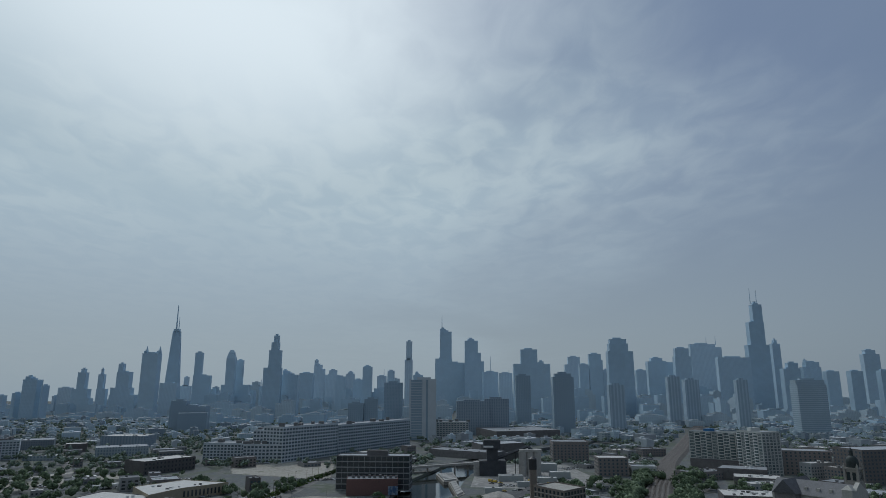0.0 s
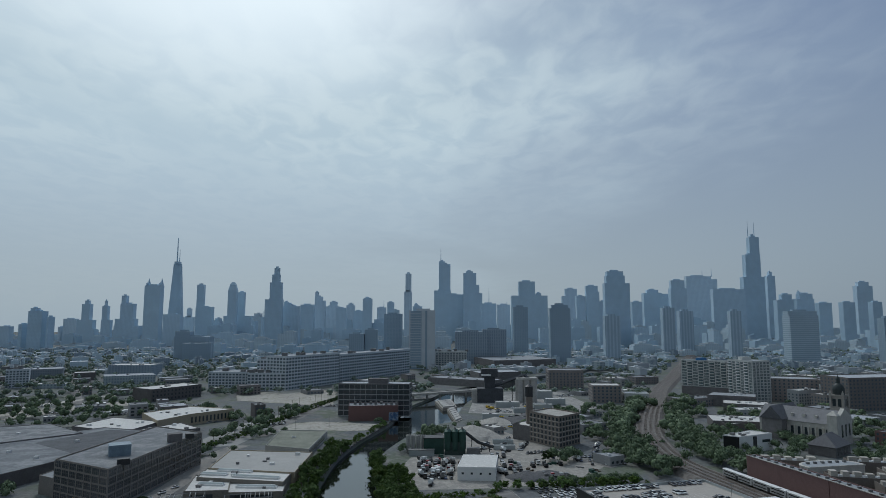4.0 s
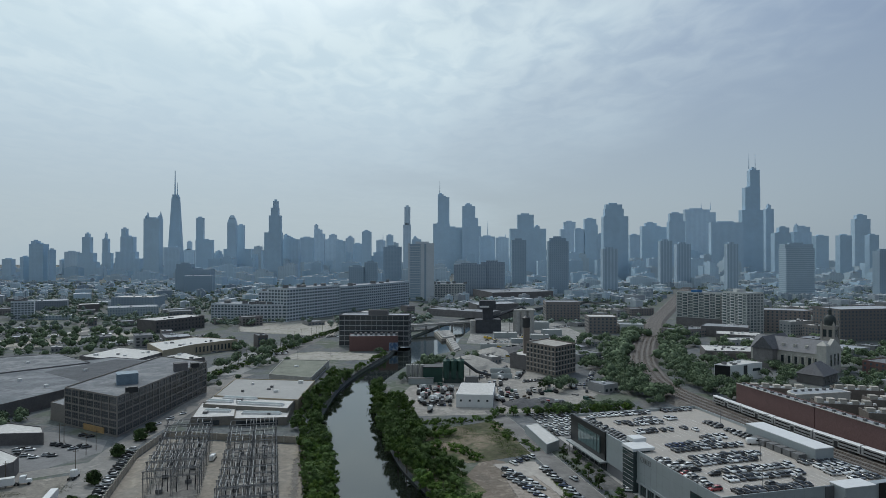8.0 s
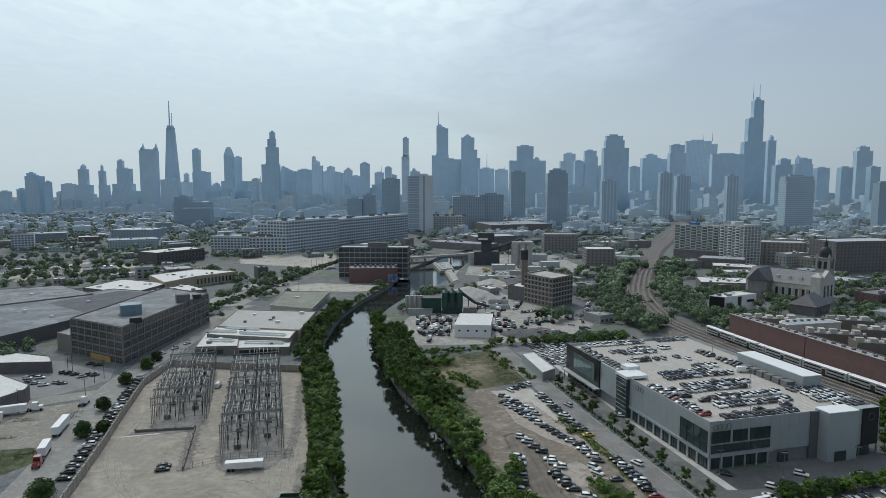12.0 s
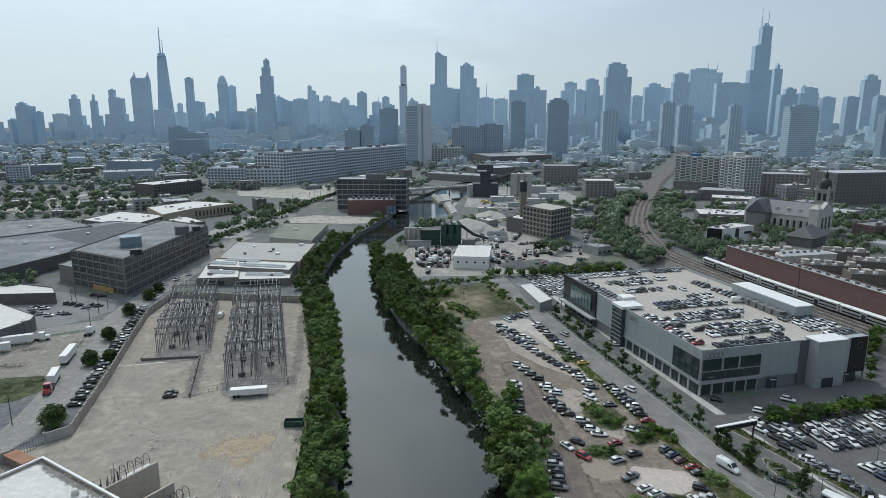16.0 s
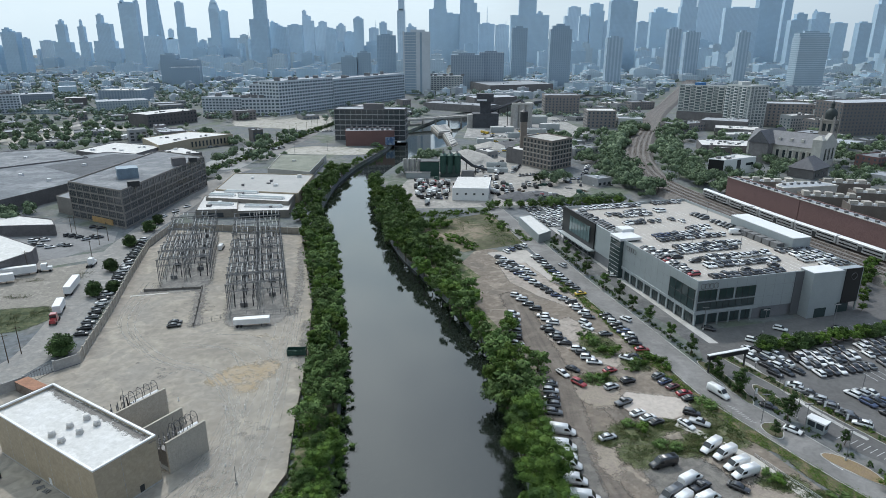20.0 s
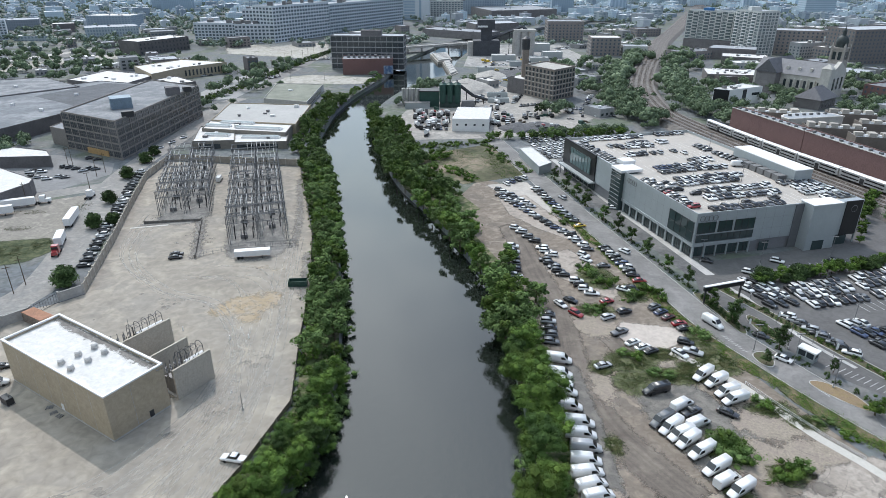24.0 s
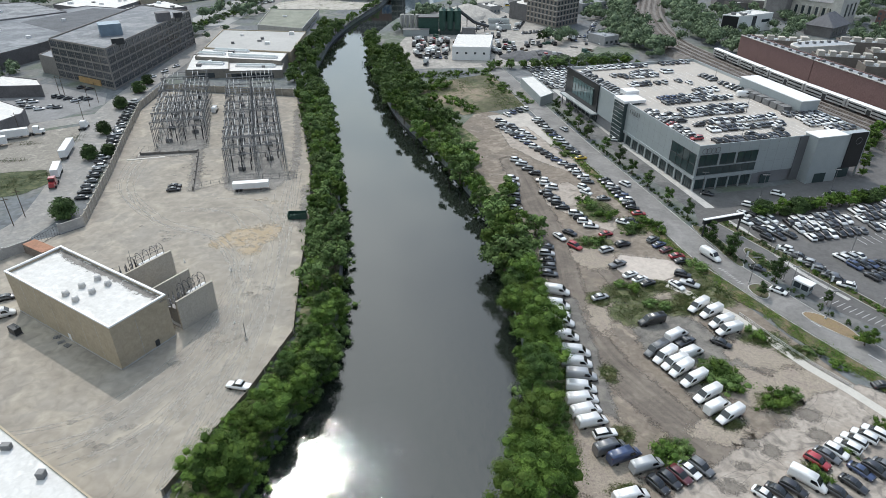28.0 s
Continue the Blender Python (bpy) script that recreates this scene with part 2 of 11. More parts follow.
F_BROWN = facade("hazy_brown_facade", (0.299, 0.359, 0.419), (0.194, 0.255, 0.313), 5, 3.2, 0.5)
F_BRICK = facade("hazy_brick_facade", (0.252, 0.282, 0.312), (0.149, 0.186, 0.223), 4.5, 3.8, 0.45, 0.8)
F_CREAM = facade("hazy_cream_facade", (0.400, 0.456, 0.482), (0.206, 0.262, 0.304), 5, 4.2, 0.5, 0.8)
F_NIGHT = facade("hazy_dark_facade", (0.325, 0.415, 0.495), (0.27, 0.36, 0.44), 4.5, 4)
F_LOW = facade("hazy_low_facade", (0.52, 0.62, 0.69), (0.44, 0.535, 0.605), 5, 3.8, 0.5, 0.7)
F_WALL = mat("pale_end_wall", (0.56, 0.60, 0.63), 0.8, scale=0.05, vary=0.06, bump=0)
# ---- mesh helpers ----


def link(name, bm, material, parent=None, label="", smooth=False):
    me = bpy.data.meshes.new(name)
    bm.to_mesh(me)
    bm.free()
    mats = material if isinstance(material, (list, tuple)) else [material]
    for m in mats:
        me.materials.append(m)
    if smooth:
        me.polygons.foreach_set("use_smooth", [True] * len(me.polygons))
    ob = new(name, me)
    if parent is not None:
        ob.parent = parent
    if label:
        ob["label"] = label
    return ob


def part(name, bm, material, parent, label="", smooth=False):
    return link(name, bm, material, parent, label, smooth)


def piece(name, me, parent, m=None, label=""):
    """An object of its own on a shared mesh."""
    ob = new(name, me)
    ob.parent = parent
    if m is not None:
        ob.matrix_basis = m
    if label:
        ob["label"] = label
    return ob


def mesh_of(bm, material, name):
    me = bpy.data.meshes.new(name)
    bm.to_mesh(me)
    bm.free()
    for m in (material if isinstance(material, (list, tuple)) else [material]):
        me.materials.append(m)
    return me


def thing(name, label, category, group="", at=None, kind=""):
    ob = new(name)
    if at is not None:
        ob.matrix_basis = at
    return tagged(ob, label, category, group, kind)


def add_box(bm, x0, y0, z0, x1, y1, z1, mi=0, taper=0.0, roof=None):
    v = [bm.verts.new(p) for p in (
        (x0, y0, z0), (x1, y0, z0), (x1, y1, z0), (x0, y1, z0),
        (x0 + taper, y0 + taper, z1), (x1 - taper, y0 + taper, z1), (x1 - taper, y1 - taper, z1), (x0 + taper, y1 - taper, z1))]
    for q in ((3, 2, 1, 0), (4, 5, 6, 7), (0, 1, 5, 4), (1, 2, 6, 5), (2, 3, 7, 6), (3, 0, 4, 7)):
        f = bm.faces.new([v[i] for i in q])
        f.material_index = roof if roof is not None and q[0] == 4 else mi
    return v


def box(x0, y0, z0, x1, y1, z1, taper=0.0):
    bm = bmesh.new()
    add_box(bm, x0, y0, z0, x1, y1, z1, 0, taper)
    return bm


def add_prism(bm, pts, z0, z1, mi=0, top_mi=None):
    """Upright prism on a plan outline given anticlockwise."""
    a = [bm.verts.new((p[0], p[1], z0)) for p in pts]
    b = [bm.verts.new((p[0], p[1], z1)) for p in pts]
    n = len(pts)
    for i in range(n):
        f = bm.faces.new((a[i], a[(i + 1) % n], b[(i + 1) % n], b[i]))
        f.material_index = mi
    f = bm.faces.new(b)
    f.material_index = mi if top_mi is None else top_mi
    f = bm.faces.new(list(reversed(a)))
    f.material_index = mi


def prism(pts, z0, z1):
    bm = bmesh.new()
    area = sum(pts[i][0] * pts[(i + 1) % len(pts)][1] - pts[(i + 1) % len(pts)][0] * pts[i][1] for i in range(len(pts)))
    add_prism(bm, pts if area > 0 else list(reversed(pts)), z0, z1)
    return bm


def add_bar(bm, a, b, r=0.1, sides=4, r2=None, mi=0):
    """A rod between two points."""
    a, b = Vector(a), Vector(b)
    d = (b - a).normalized()
    u = d.orthogonal().normalized()
    w = d.cross(u)
    r2 = r if r2 is None else r2
    ra = [bm.verts.new(a + (u * math.cos(t) + w * math.sin(t)) * r) for t in [2 * math.pi * (k + 0.5) / sides for k in range(sides)]]
    rb = [bm.verts.new(b + (u * math.cos(t) + w * math.sin(t)) * r2) for t in [2 * math.pi * (k + 0.5) / sides for k in range(sides)]]
    for k in range(sides):
        f = bm.faces.new((ra[k], ra[(k + 1) % sides], rb[(k + 1) % sides], rb[k]))
        f.material_index = mi
    bm.faces.new(rb).material_index = mi
    bm.faces.new(list(reversed(ra))).material_index = mi


def bar(a, b, r=0.1, sides=4, r2=None):
    bm = bmesh.new()
    add_bar(bm, a, b, r, sides, r2)
    return bm


def frame_at(p, q, z=0.0):
    """The pose with its origin at plan point p and its x axis towards q."""
    a = math.atan2(q[1] - p[1], q[0] - p[0])
    return Matrix.Translation((p[0], p[1], z)) @ Matrix.Rotation(a, 4, "Z"), math.hypot(q[0] - p[0], q[1] - p[1])


def ribbon(points, width, z=0.0):
    """A strip of ground along a line."""
    bm = bmesh.new()
    prev = None
    for i, p in enumerate(points):
        a, b = Vector(points[max(0, i - 1)][:2]), Vector(points[min(len(points) - 1, i + 1)][:2])
        n = (b - a).normalized()
        n = Vector((-n.y, n.x)) * (width / 2)
        zz = p[2] if len(p) > 2 else z
        v = [bm.verts.new((p[0] + n.x, p[1] + n.y, zz)), bm.verts.new((p[0] - n.x, p[1] - n.y, zz))]
        if prev:
            bm.faces.new((prev[0], prev[1], v[1], v[0]))
        prev = v
    return bm


def spline(points, step=8.0):
    """A smooth line through plan points."""
    out = []
    P = [Vector((*p, 0)[:3]) for p in points]
    for i in range(len(P) - 1):
        p0, p1, p2, p3 = P[max(0, i - 1)], P[i], P[i + 1], P[min(len(P) - 1, i + 2)]
        n = max(1, int((p2 - p1).length / step))
        for k in range(n):
            t = k / n
            out.append(0.5 * ((2 * p1) + (p2 - p0) * t + (2 * p0 - 5 * p1 + 4 * p2 - p3) * t * t + (3 * p1 - p0 - 3 * p2 + p3) * t ** 3))
    out.append(P[-1])
    return out


# ---- ground, river, roads ----
WATER_Z = -2.2
left_bank = spline([(-20, -60), (-30, 30), (-34, 70), (-31, 90), (-24, 105), (-23.5, 121), (-27.5, 165), (-35, 210), (-46, 270), (-59, 321), (-68, 352), (-70, 400), (-70, 446), (-63, 507), (-46, 593), (-36, 694), (-12, 780), (30, 900), (160, 1080), (330, 1250)], 10)
right_bank = spline([(25, -60), (17, 30), (15.5, 75), (17, 88), (19.5, 102), (20, 117), (19, 141), (18, 168), (14.5, 191), (8.5, 210), (-3.5, 246), (-19, 285), (-32, 341), (-45, 412), (-47, 436), (-38, 492), (-23, 549), (-4, 590), (12, 612), (20, 690), (38, 780), (75, 870), (200, 1030), (360, 1200)], 10)


def bank_x(line, y):
    for a, b in zip(line, line[1:]):
        if (a.y - y) * (b.y - y) <= 0 and a.y != b.y:
            return a.x + (b.x - a.x) * (y - a.y) / (b.y - a.y)
    return line[0].x if y < line[0].y else line[-1].x


def build_ground():
    bm = bmesh.new()
    ys = [-4800, -1500, -300] + list(range(-60, 1200, 12)) + [1300, 2000, 3000, 4900]
    prev = None
    for y in ys:
        yy = min(max(y, -60), 1190)
        xl, xr = bank_x(left_bank, yy) - 1.5, bank_x(right_bank, yy) + 1.5
        if y > 1200 or y < -60:
            mid = (xl + xr) / 2
            xl, xr = mid - 0.01, mid + 0.01
        row = [(-4900, y, 0), (-400, y, 0), (xl, y, 0), (xl + 1.2, y, -4), (xr - 1.2, y, -4), (xr, y, 0), (600, y, 0), (4900, y, 0)]
        row = [bm.verts.new(p) for p in row]
        if prev:
            for k in range(7):
                bm.faces.new((prev[k], prev[k + 1], row[k + 1], row[k]))
        prev = row
    ob = link("ground", bm, GROUND)
    tagged(ob, "grey-green city ground of dust, grass and asphalt", "ground", kind="structure")


# ground colour raised and cooled to include haze over the far blocks
GROUND = mat("city_ground", (0.135, 0.146, 0.154), 0.95, scale=0.03, vary=0.4, bump=0.3, fine=14, second=(0.092, 0.108, 0.08), third=(0.165, 0.162, 0.155))
build_ground()
wb = bmesh.new()
wp = None
for y in range(-60, 1192, 12):
    row = [wb.verts.new((bank_x(left_bank, y) - 0.8, y, WATER_Z)), wb.verts.new((bank_x(right_bank, y) + 0.8, y, WATER_Z))]
    if wp:
        wb.faces.new((wp[0], wp[1], row[1], row[0]))
    wp = row
tagged(link("water", wb, WATER), "calm dark grey-green river with faint ripples", "river", kind="structure")


def sheet(name, pts, material, z, label, category="ground", ragged=0.0):
    """A flat patch of ground; ragged: how far its edge wanders."""
    bm = bmesh.new()
    if ragged:
        fine = []
        for a, b in zip(pts, list(pts[1:]) + [pts[0]]):
            n = max(1, int(math.dist(a, b) / 1.6))
            for k in range(n):
                x, y = a[0] + (b[0] - a[0]) * k / n, a[1] + (b[1] - a[1]) * k / n
                v = noise.noise_vector(Vector((x * 0.22, y * 0.22, z * 50))) + 0.5 * noise.noise_vector(Vector((x * 0.8, y * 0.8, z * 70)))
                fine.append((x + v.x * ragged, y + v.y * ragged))
        pts = fine
    area = sum(pts[i][0] * pts[(i + 1) % len(pts)][1] - pts[(i + 1) % len(pts)][0] * pts[i][1] for i in range(len(pts)))
    bm.faces.new([bm.verts.new((p[0], p[1], z)) for p in (pts if area > 0 else reversed(pts))])
    bmesh.ops.triangulate(bm, faces=bm.faces[:])
    return tagged(link(name, bm, material), label, category, kind="structure")


def soften(m, breakup=0.9, grain=0.45, fine=2.2):
    """Fade a thin ground layer out along its border, raggedly."""
    nt = m.node_tree
    N, K = nt.nodes.new, nt.links.new
    att, geo = N("ShaderNodeAttribute"), N("ShaderNodeNewGeometry")
    att.attribute_name = "border"
    total = att.outputs["Fac"]
    for s, amp in ((grain, breakup), (fine, breakup * 0.6)):
        n, off, add = N("ShaderNodeTexNoise"), N("ShaderNodeMath"), N("ShaderNodeMath")
        n.inputs["Scale"].default_value, n.inputs["Detail"].default_value, n.inputs["Roughness"].default_value = s, 6, 0.65
        K(geo.outputs["Position"], n.inputs["Vector"])
        off.operation = "MULTIPLY_ADD"
        off.inputs[1].default_value, off.inputs[2].default_value = 2 * amp, -amp
        K(n.outputs["Fac"], off.inputs[0])
        K(total, add.inputs[0])
        K(off.outputs[0], add.inputs[1])
        total = add.outputs[0]
    r = N("ShaderNodeMapRange")
    r.interpolation_type = "SMOOTHSTEP"
    r.inputs["From Min"].default_value, r.inputs["From Max"].default_value = -0.1, 0.55
    K(total, r.inputs["Value"])
    K(r.outputs[0], nt.nodes["Principled BSDF"].inputs["Alpha"])
    return m


def poly_depth(pts):
    """How deep a place lies inside a plan outline (negative outside)."""
    a = np.array(pts, dtype=float)
    b = np.roll(a, -1, axis=0)

    def depth(x, y):
        d, inside = np.full(x.shape, 1e9), np.zeros(x.shape, dtype=bool)
        for (ax, ay), (bx, by) in zip(a, b):
            t = np.clip(((x - ax) * (bx - ax) + (y - ay) * (by - ay)) / max(1e-9, (bx - ax) ** 2 + (by - ay) ** 2), 0, 1)
            d = np.minimum(d, np.hypot(x - ax - t * (bx - ax), y - ay - t * (by - ay)))
            if ay != by:
                inside ^= ((ay > y) != (by > y)) & (x < (bx - ax) * (y - ay) / (by - ay) + ax)
        return np.where(inside, d, -d)
    return depth


def line_depth(pts, width):
    """The same for a band along a line."""
    q = np.array([(p.x, p.y) for p in spline(pts, 2.0)])

    def depth(x, y):
        d = np.full(x.shape, 1e9)
        for (ax, ay), (bx, by) in zip(q, q[1:]):
            t = np.clip(((x - ax) * (bx - ax) + (y - ay) * (by - ay)) / max(1e-9, (bx - ax) ** 2 + (by - ay) ** 2), 0, 1)
            d = np.minimum(d, np.hypot(x - ax - t * (bx - ax), y - ay - t * (by - ay)))
        return width / 2 - d
    return depth


def patch_depth(areas):
    """The same for ellipses (x, y, rx, ry)."""
    def depth(x, y):
        d = np.full(x.shape, -1e9)
        for cx, cy, rx, ry in areas:
            d = np.maximum(d, (1 - np.hypot((x - cx) / rx, (y - cy) / ry)) * min(rx, ry))
        return d
    return depth


def soft_sheet(name, depth, bounds, material, z, label, category="ground", soft=2.0, cell=1.0, line=None):
    """A thin ground layer with a worn border, soft metres wide; line: the way that wheels take over it."""
    x0, y0, x1, y1 = bounds
    nx, ny = int((x1 - x0) / cell) + 1, int((y1 - y0) / cell) + 1
    gx, gy = np.meshgrid(np.linspace(x0, x1, nx), np.linspace(y0, y1, ny))
    d = depth(gx, gy) / soft
    keep = (np.maximum.reduce([d[:-1, :-1], d[1:, :-1], d[1:, 1:], d[:-1, 1:]]) > -1.6)
    idx = np.arange(nx * ny).reshape(ny, nx)
    f = np.stack([idx[:-1, :-1][keep], idx[:-1, 1:][keep], idx[1:, 1:][keep], idx[1:, :-1][keep]], 1)
    used, inv = np.unique(f, return_inverse=True)
    me = bpy.data.meshes.new(name)
    co = np.stack([gx.reshape(-1)[used], gy.reshape(-1)[used], np.full(len(used), z)], 1)
    me.from_pydata(co.tolist(), [], inv.reshape(-1, 4).tolist())
    att = me.attributes.new("border", "FLOAT", "POINT")
    att.data.foreach_set("value", np.clip(d.reshape(-1)[used], -2, 2).astype(np.float32))
    if line:
        q = np.array([(p.x, p.y) for p in spline(line, 2.0)])
        px, py = gx.reshape(-1)[used], gy.reshape(-1)[used]
        near, side = np.full(px.shape, 1e9), np.zeros(px.shape)
        for (ax, ay), (bx, by) in zip(q, q[1:]):
            t = np.clip(((px - ax) * (bx - ax) + (py - ay) * (by - ay)) / max(1e-9, (bx - ax) ** 2 + (by - ay) ** 2), 0, 1)
            dd = np.hypot(px - ax - t * (bx - ax), py - ay - t * (by - ay))
            s = np.where((bx - ax) * (py - ay) - (by - ay) * (px - ax) < 0, dd, -dd)
            side, near = np.where(dd < near, s, side), np.minimum(dd, near)
        me.attributes.new("across", "FLOAT", "POINT").data.foreach_set("value", side.astype(np.float32))
    me.materials.append(material)
    return tagged(new(name, me), label, category, kind="structure")


def soft_poly(name, pts, material, z, label, category="ground", soft=1.6, cell=1.0):
    xs, ys = [p[0] for p in pts], [p[1] for p in pts]
    return soft_sheet(name, poly_depth(pts), (min(xs) - 3, min(ys) - 3, max(xs) + 3, max(ys) + 3), material, z, label, category, soft, cell)


# left yard of the substation, to the river fence
FENCE = [(-48.7, 74.4), (-44, 88.6), (-40.1, 99.6), (-34.5, 120.3), (-38, 148.8), (-40.4, 175.4), (-47.5, 220.3), (-70.2, 311.6)]


def fence_x(y):
    for a, b in zip(FENCE, FENCE[1:]):
        if a[1] <= y <= b[1]:
            return a[0] + (b[0] - a[0]) * (y - a[1]) / (b[1] - a[1])
    return FENCE[0][0] + 4 if y < FENCE[0][1] else FENCE[-1][0]


sheet("yard", [(-170, 20), (-40, 20)] + FENCE + [(-140.4, 321.2), (-139.8, 290.9), (-129.4, 248.7), (-120.6, 216.2), (-110.9, 174.9), (-116.7, 169.1), (-150, 150)], YARD, 0.03, "pale dusty gravel yard with faint tyre tracks")
sheet("pavement", [(bank_x(right_bank, y) + 9, y) for y in range(20, 260, 10)] + [(20, 290), (28.9, 286.9), (59.8, 220.1), (74.5, 148.2), (85.3, 117.9), (94.2, 95.4), (110, 20)], DIRT, 0.03, "worn dirt and gravel parking ground")
sheet("grass", [(FENCE[k][0] + 1, FENCE[k][1]) for k in range(8)] + [(bank_x(left_bank, y) - 1.5, y) for y in range(300, 40, -10)], GRASS, 0.035, "green undergrowth on the river bank", "grass")
sheet("grass", [(bank_x(right_bank, y) + 1.5, y) for y in range(40, 420, 10)] + [(bank_x(right_bank, y) + (10 if y < 250 else 24), y) for y in range(410, 30, -10)], GRASS, 0.034, "green undergrowth on the river bank", "grass")


def tracks(name, lines, width, material, z, label):
    """Worn wheel tracks as thin strips."""
    bm = bmesh.new()
    for k, pts in enumerate(lines):
        sp_ = spline(pts, 1.8)
        prev = None
        for i, p in enumerate(sp_):
            a, b = sp_[max(0, i - 1)], sp_[min(len(sp_) - 1, i + 1)]
            n = (b - a).normalized()
            wd = [width * (0.7 + 0.5 * noise.noise(Vector((p.x * 0.13, p.y * 0.13, k + s))) + 0.3 * noise.noise(Vector((p.x * 0.7, p.y * 0.7, k + 3 * s)))) for s in (1, -1)]
            v = [bm.verts.new((p.x - n.y * s * w / 2, p.y + n.x * s * w / 2, z + 0.0003 * k)) for s, w in zip((1, -1), wd)]
            if prev:
                bm.faces.new((prev[0], prev[1], v[1], v[0]))
            prev = v
    return tagged(link(name, bm, material), label, "tracks", kind="structure")


PALE_DUST = mat("pale_dust", (0.44, 0.415, 0.37), 0.95, scale=0.2, vary=0.2, second=(0.40, 0.375, 0.332))
speckle(PALE_DUST, 0.35, 0.36, 0.75)
DARK_DUST = mat("grey_dust", (0.3, 0.276, 0.243), 0.95, scale=0.2, vary=0.2, second=(0.322, 0.297, 0.261))
speckle(DARK_DUST, 0.35, 0.38, 0.75)
ARCS = [[(-52.6, 74.2), (-50, 90.1), (-48, 110.5), (-47.3, 127.7), (-50.8, 161.3), (-61.5, 183.2), (-77.5, 187.3)],
        [(-48.5, 76.5), (-45.8, 94.7), (-43.9, 114.5), (-45.8, 143.1), (-48.8, 175.4), (-55, 220.3)],
        [(-69.5, 81.8), (-60.2, 90.2), (-53.3, 103.1), (-49.6, 120.9), (-54.3, 143.1), (-68, 168.2), (-89.5, 179.4), (-111.4, 205.2), (-118.5, 243.6)],
        [(-83.3, 87.4), (-68.3, 93.3), (-57.6, 108.7), (-53.7, 125.4), (-53.4, 151.8)]]
arc_rnd = random.Random(8)
for k, (m, wd, label) in enumerate(((PALE_DUST, 0.5, "pale curved tyre tracks in the dust"),)):
    lines = []
    for arc in ARCS:
        for j in range(4):
            o = arc_rnd.gauss(0, 4.0), arc_rnd.gauss(0, 3.0)
            lines += [[(x + o[0] + arc_rnd.gauss(0, 0.7) + e, y + o[1] + arc_rnd.gauss(0, 0.7)) for x, y in arc] for e in (0, 1.9)]
    tracks("tyre_track", [[(min(x, fence_x(y) - 1.5), y) for x, y in ln] for ln in lines], wd, m, 0.034 + 0.02 * k, label)
SAND_PATCH = soften(mat("orange_sand", (0.36, 0.285, 0.19), 0.95, scale=0.25, vary=0.25, bump=0.3, second=(0.33, 0.275, 0.205)), 1.2, 0.7)
soft_sheet("sand", patch_depth([(-57.6, 168, 8.5, 6.5), (-55.5, 160.5, 4, 3), (-64, 165, 5, 4), (-52, 172, 4, 5)]), (-75, 150, -40, 184), SAND_PATCH, 0.0385, "thin orange sand spread over the yard", "sand", 3.2)
LOT_BOX = (18, 66, 100, 290)


def streaked(m):
    """Long wheel marks that follow the way across the dirt."""
    nt = m.node_tree
    N, K = nt.nodes.new, nt.links.new
    bs = nt.nodes["Principled BSDF"]
    old = bs.inputs["Base Color"].links[0].from_socket
    at, geo, sep, slow, comb = N("ShaderNodeAttribute"), N("ShaderNodeNewGeometry"), N("ShaderNodeSeparateXYZ"), N("ShaderNodeMath"), N("ShaderNodeCombineXYZ")
    at.attribute_name = "across"
    K(geo.outputs["Position"], sep.inputs[0])
    slow.operation, slow.inputs[1].default_value = "MULTIPLY", 0.035
    K(sep.outputs["Y"], slow.inputs[0])
    K(at.outputs["Fac"], comb.inputs[0])
    K(slow.outputs[0], comb.inputs[1])
    n, r, mul = N("ShaderNodeTexNoise"), N("ShaderNodeMapRange"), N("ShaderNodeVectorMath")
    n.inputs["Scale"].default_value, n.inputs["Detail"].default_value, n.inputs["Roughness"].default_value = 0.9, 5, 0.6
    K(comb.outputs[0], n.inputs["Vector"])
    for k, v in (("From Min", 0.32), ("From Max", 0.68), ("To Min", 0.8), ("To Max", 1.22)):
        r.inputs[k].default_value = v
    K(n.outputs["Fac"], r.inputs["Value"])
    mul.operation = "SCALE"
    K(old, mul.inputs[0])
    K(r.outputs[0], mul.inputs["Scale"])
    K(mul.outputs[0], bs.inputs["Base Color"])
    return m



TRACK_DIRT = streaked(soften(mat("worn_dirt_road", (0.14, 0.119, 0.1), 0.95, scale=0.16, vary=0.2, bump=0.5, second=(0.162, 0.139, 0.116)), 0.7))
TRACK_A = [(53.6, 85), (49.2, 91.7), (43.7, 100.8), (39.1, 110), (36, 122.6), (35.2, 139.9), (36.2, 160.9), (33.5, 190), (29.5, 228)]
TRACK_B = [(48.2, 148.4), (53.1, 134.6), (59.2, 125.9), (66.2, 118), (73.5, 109.8), (80.1, 102.3), (86, 96)]
soft_sheet("dirt_track", line_depth(TRACK_A, 10.5), (20, 76, 66, 236), TRACK_DIRT, 0.036, "dark worn dirt track through the lot", "tracks", 2.6, 0.7, TRACK_A)
soft_sheet("dirt_track", line_depth(TRACK_B, 7.0), (40, 88, 96, 158), TRACK_DIRT, 0.040, "dark worn dirt track through the lot", "tracks", 2.2, 0.7, TRACK_B)
DARK_GRAVEL = soften(mat("dark_gravel", (0.142, 0.134, 0.122), 0.95, scale=0.35, vary=0.3, bump=0.6, second=(0.172, 0.16, 0.142)), 0.9, 0.6)
soft_poly("gravel", [(51.5, 137), (56, 132.5), (63.4, 128.4), (68.8, 119), (75, 109.5), (69.6, 102.9), (62.5, 98), (57, 92), (53.5, 97), (52.5, 104), (50, 109), (48, 116), (46.8, 126)], DARK_GRAVEL, 0.043, "dark grey gravel round the parked vans", "gravel", 3.0)
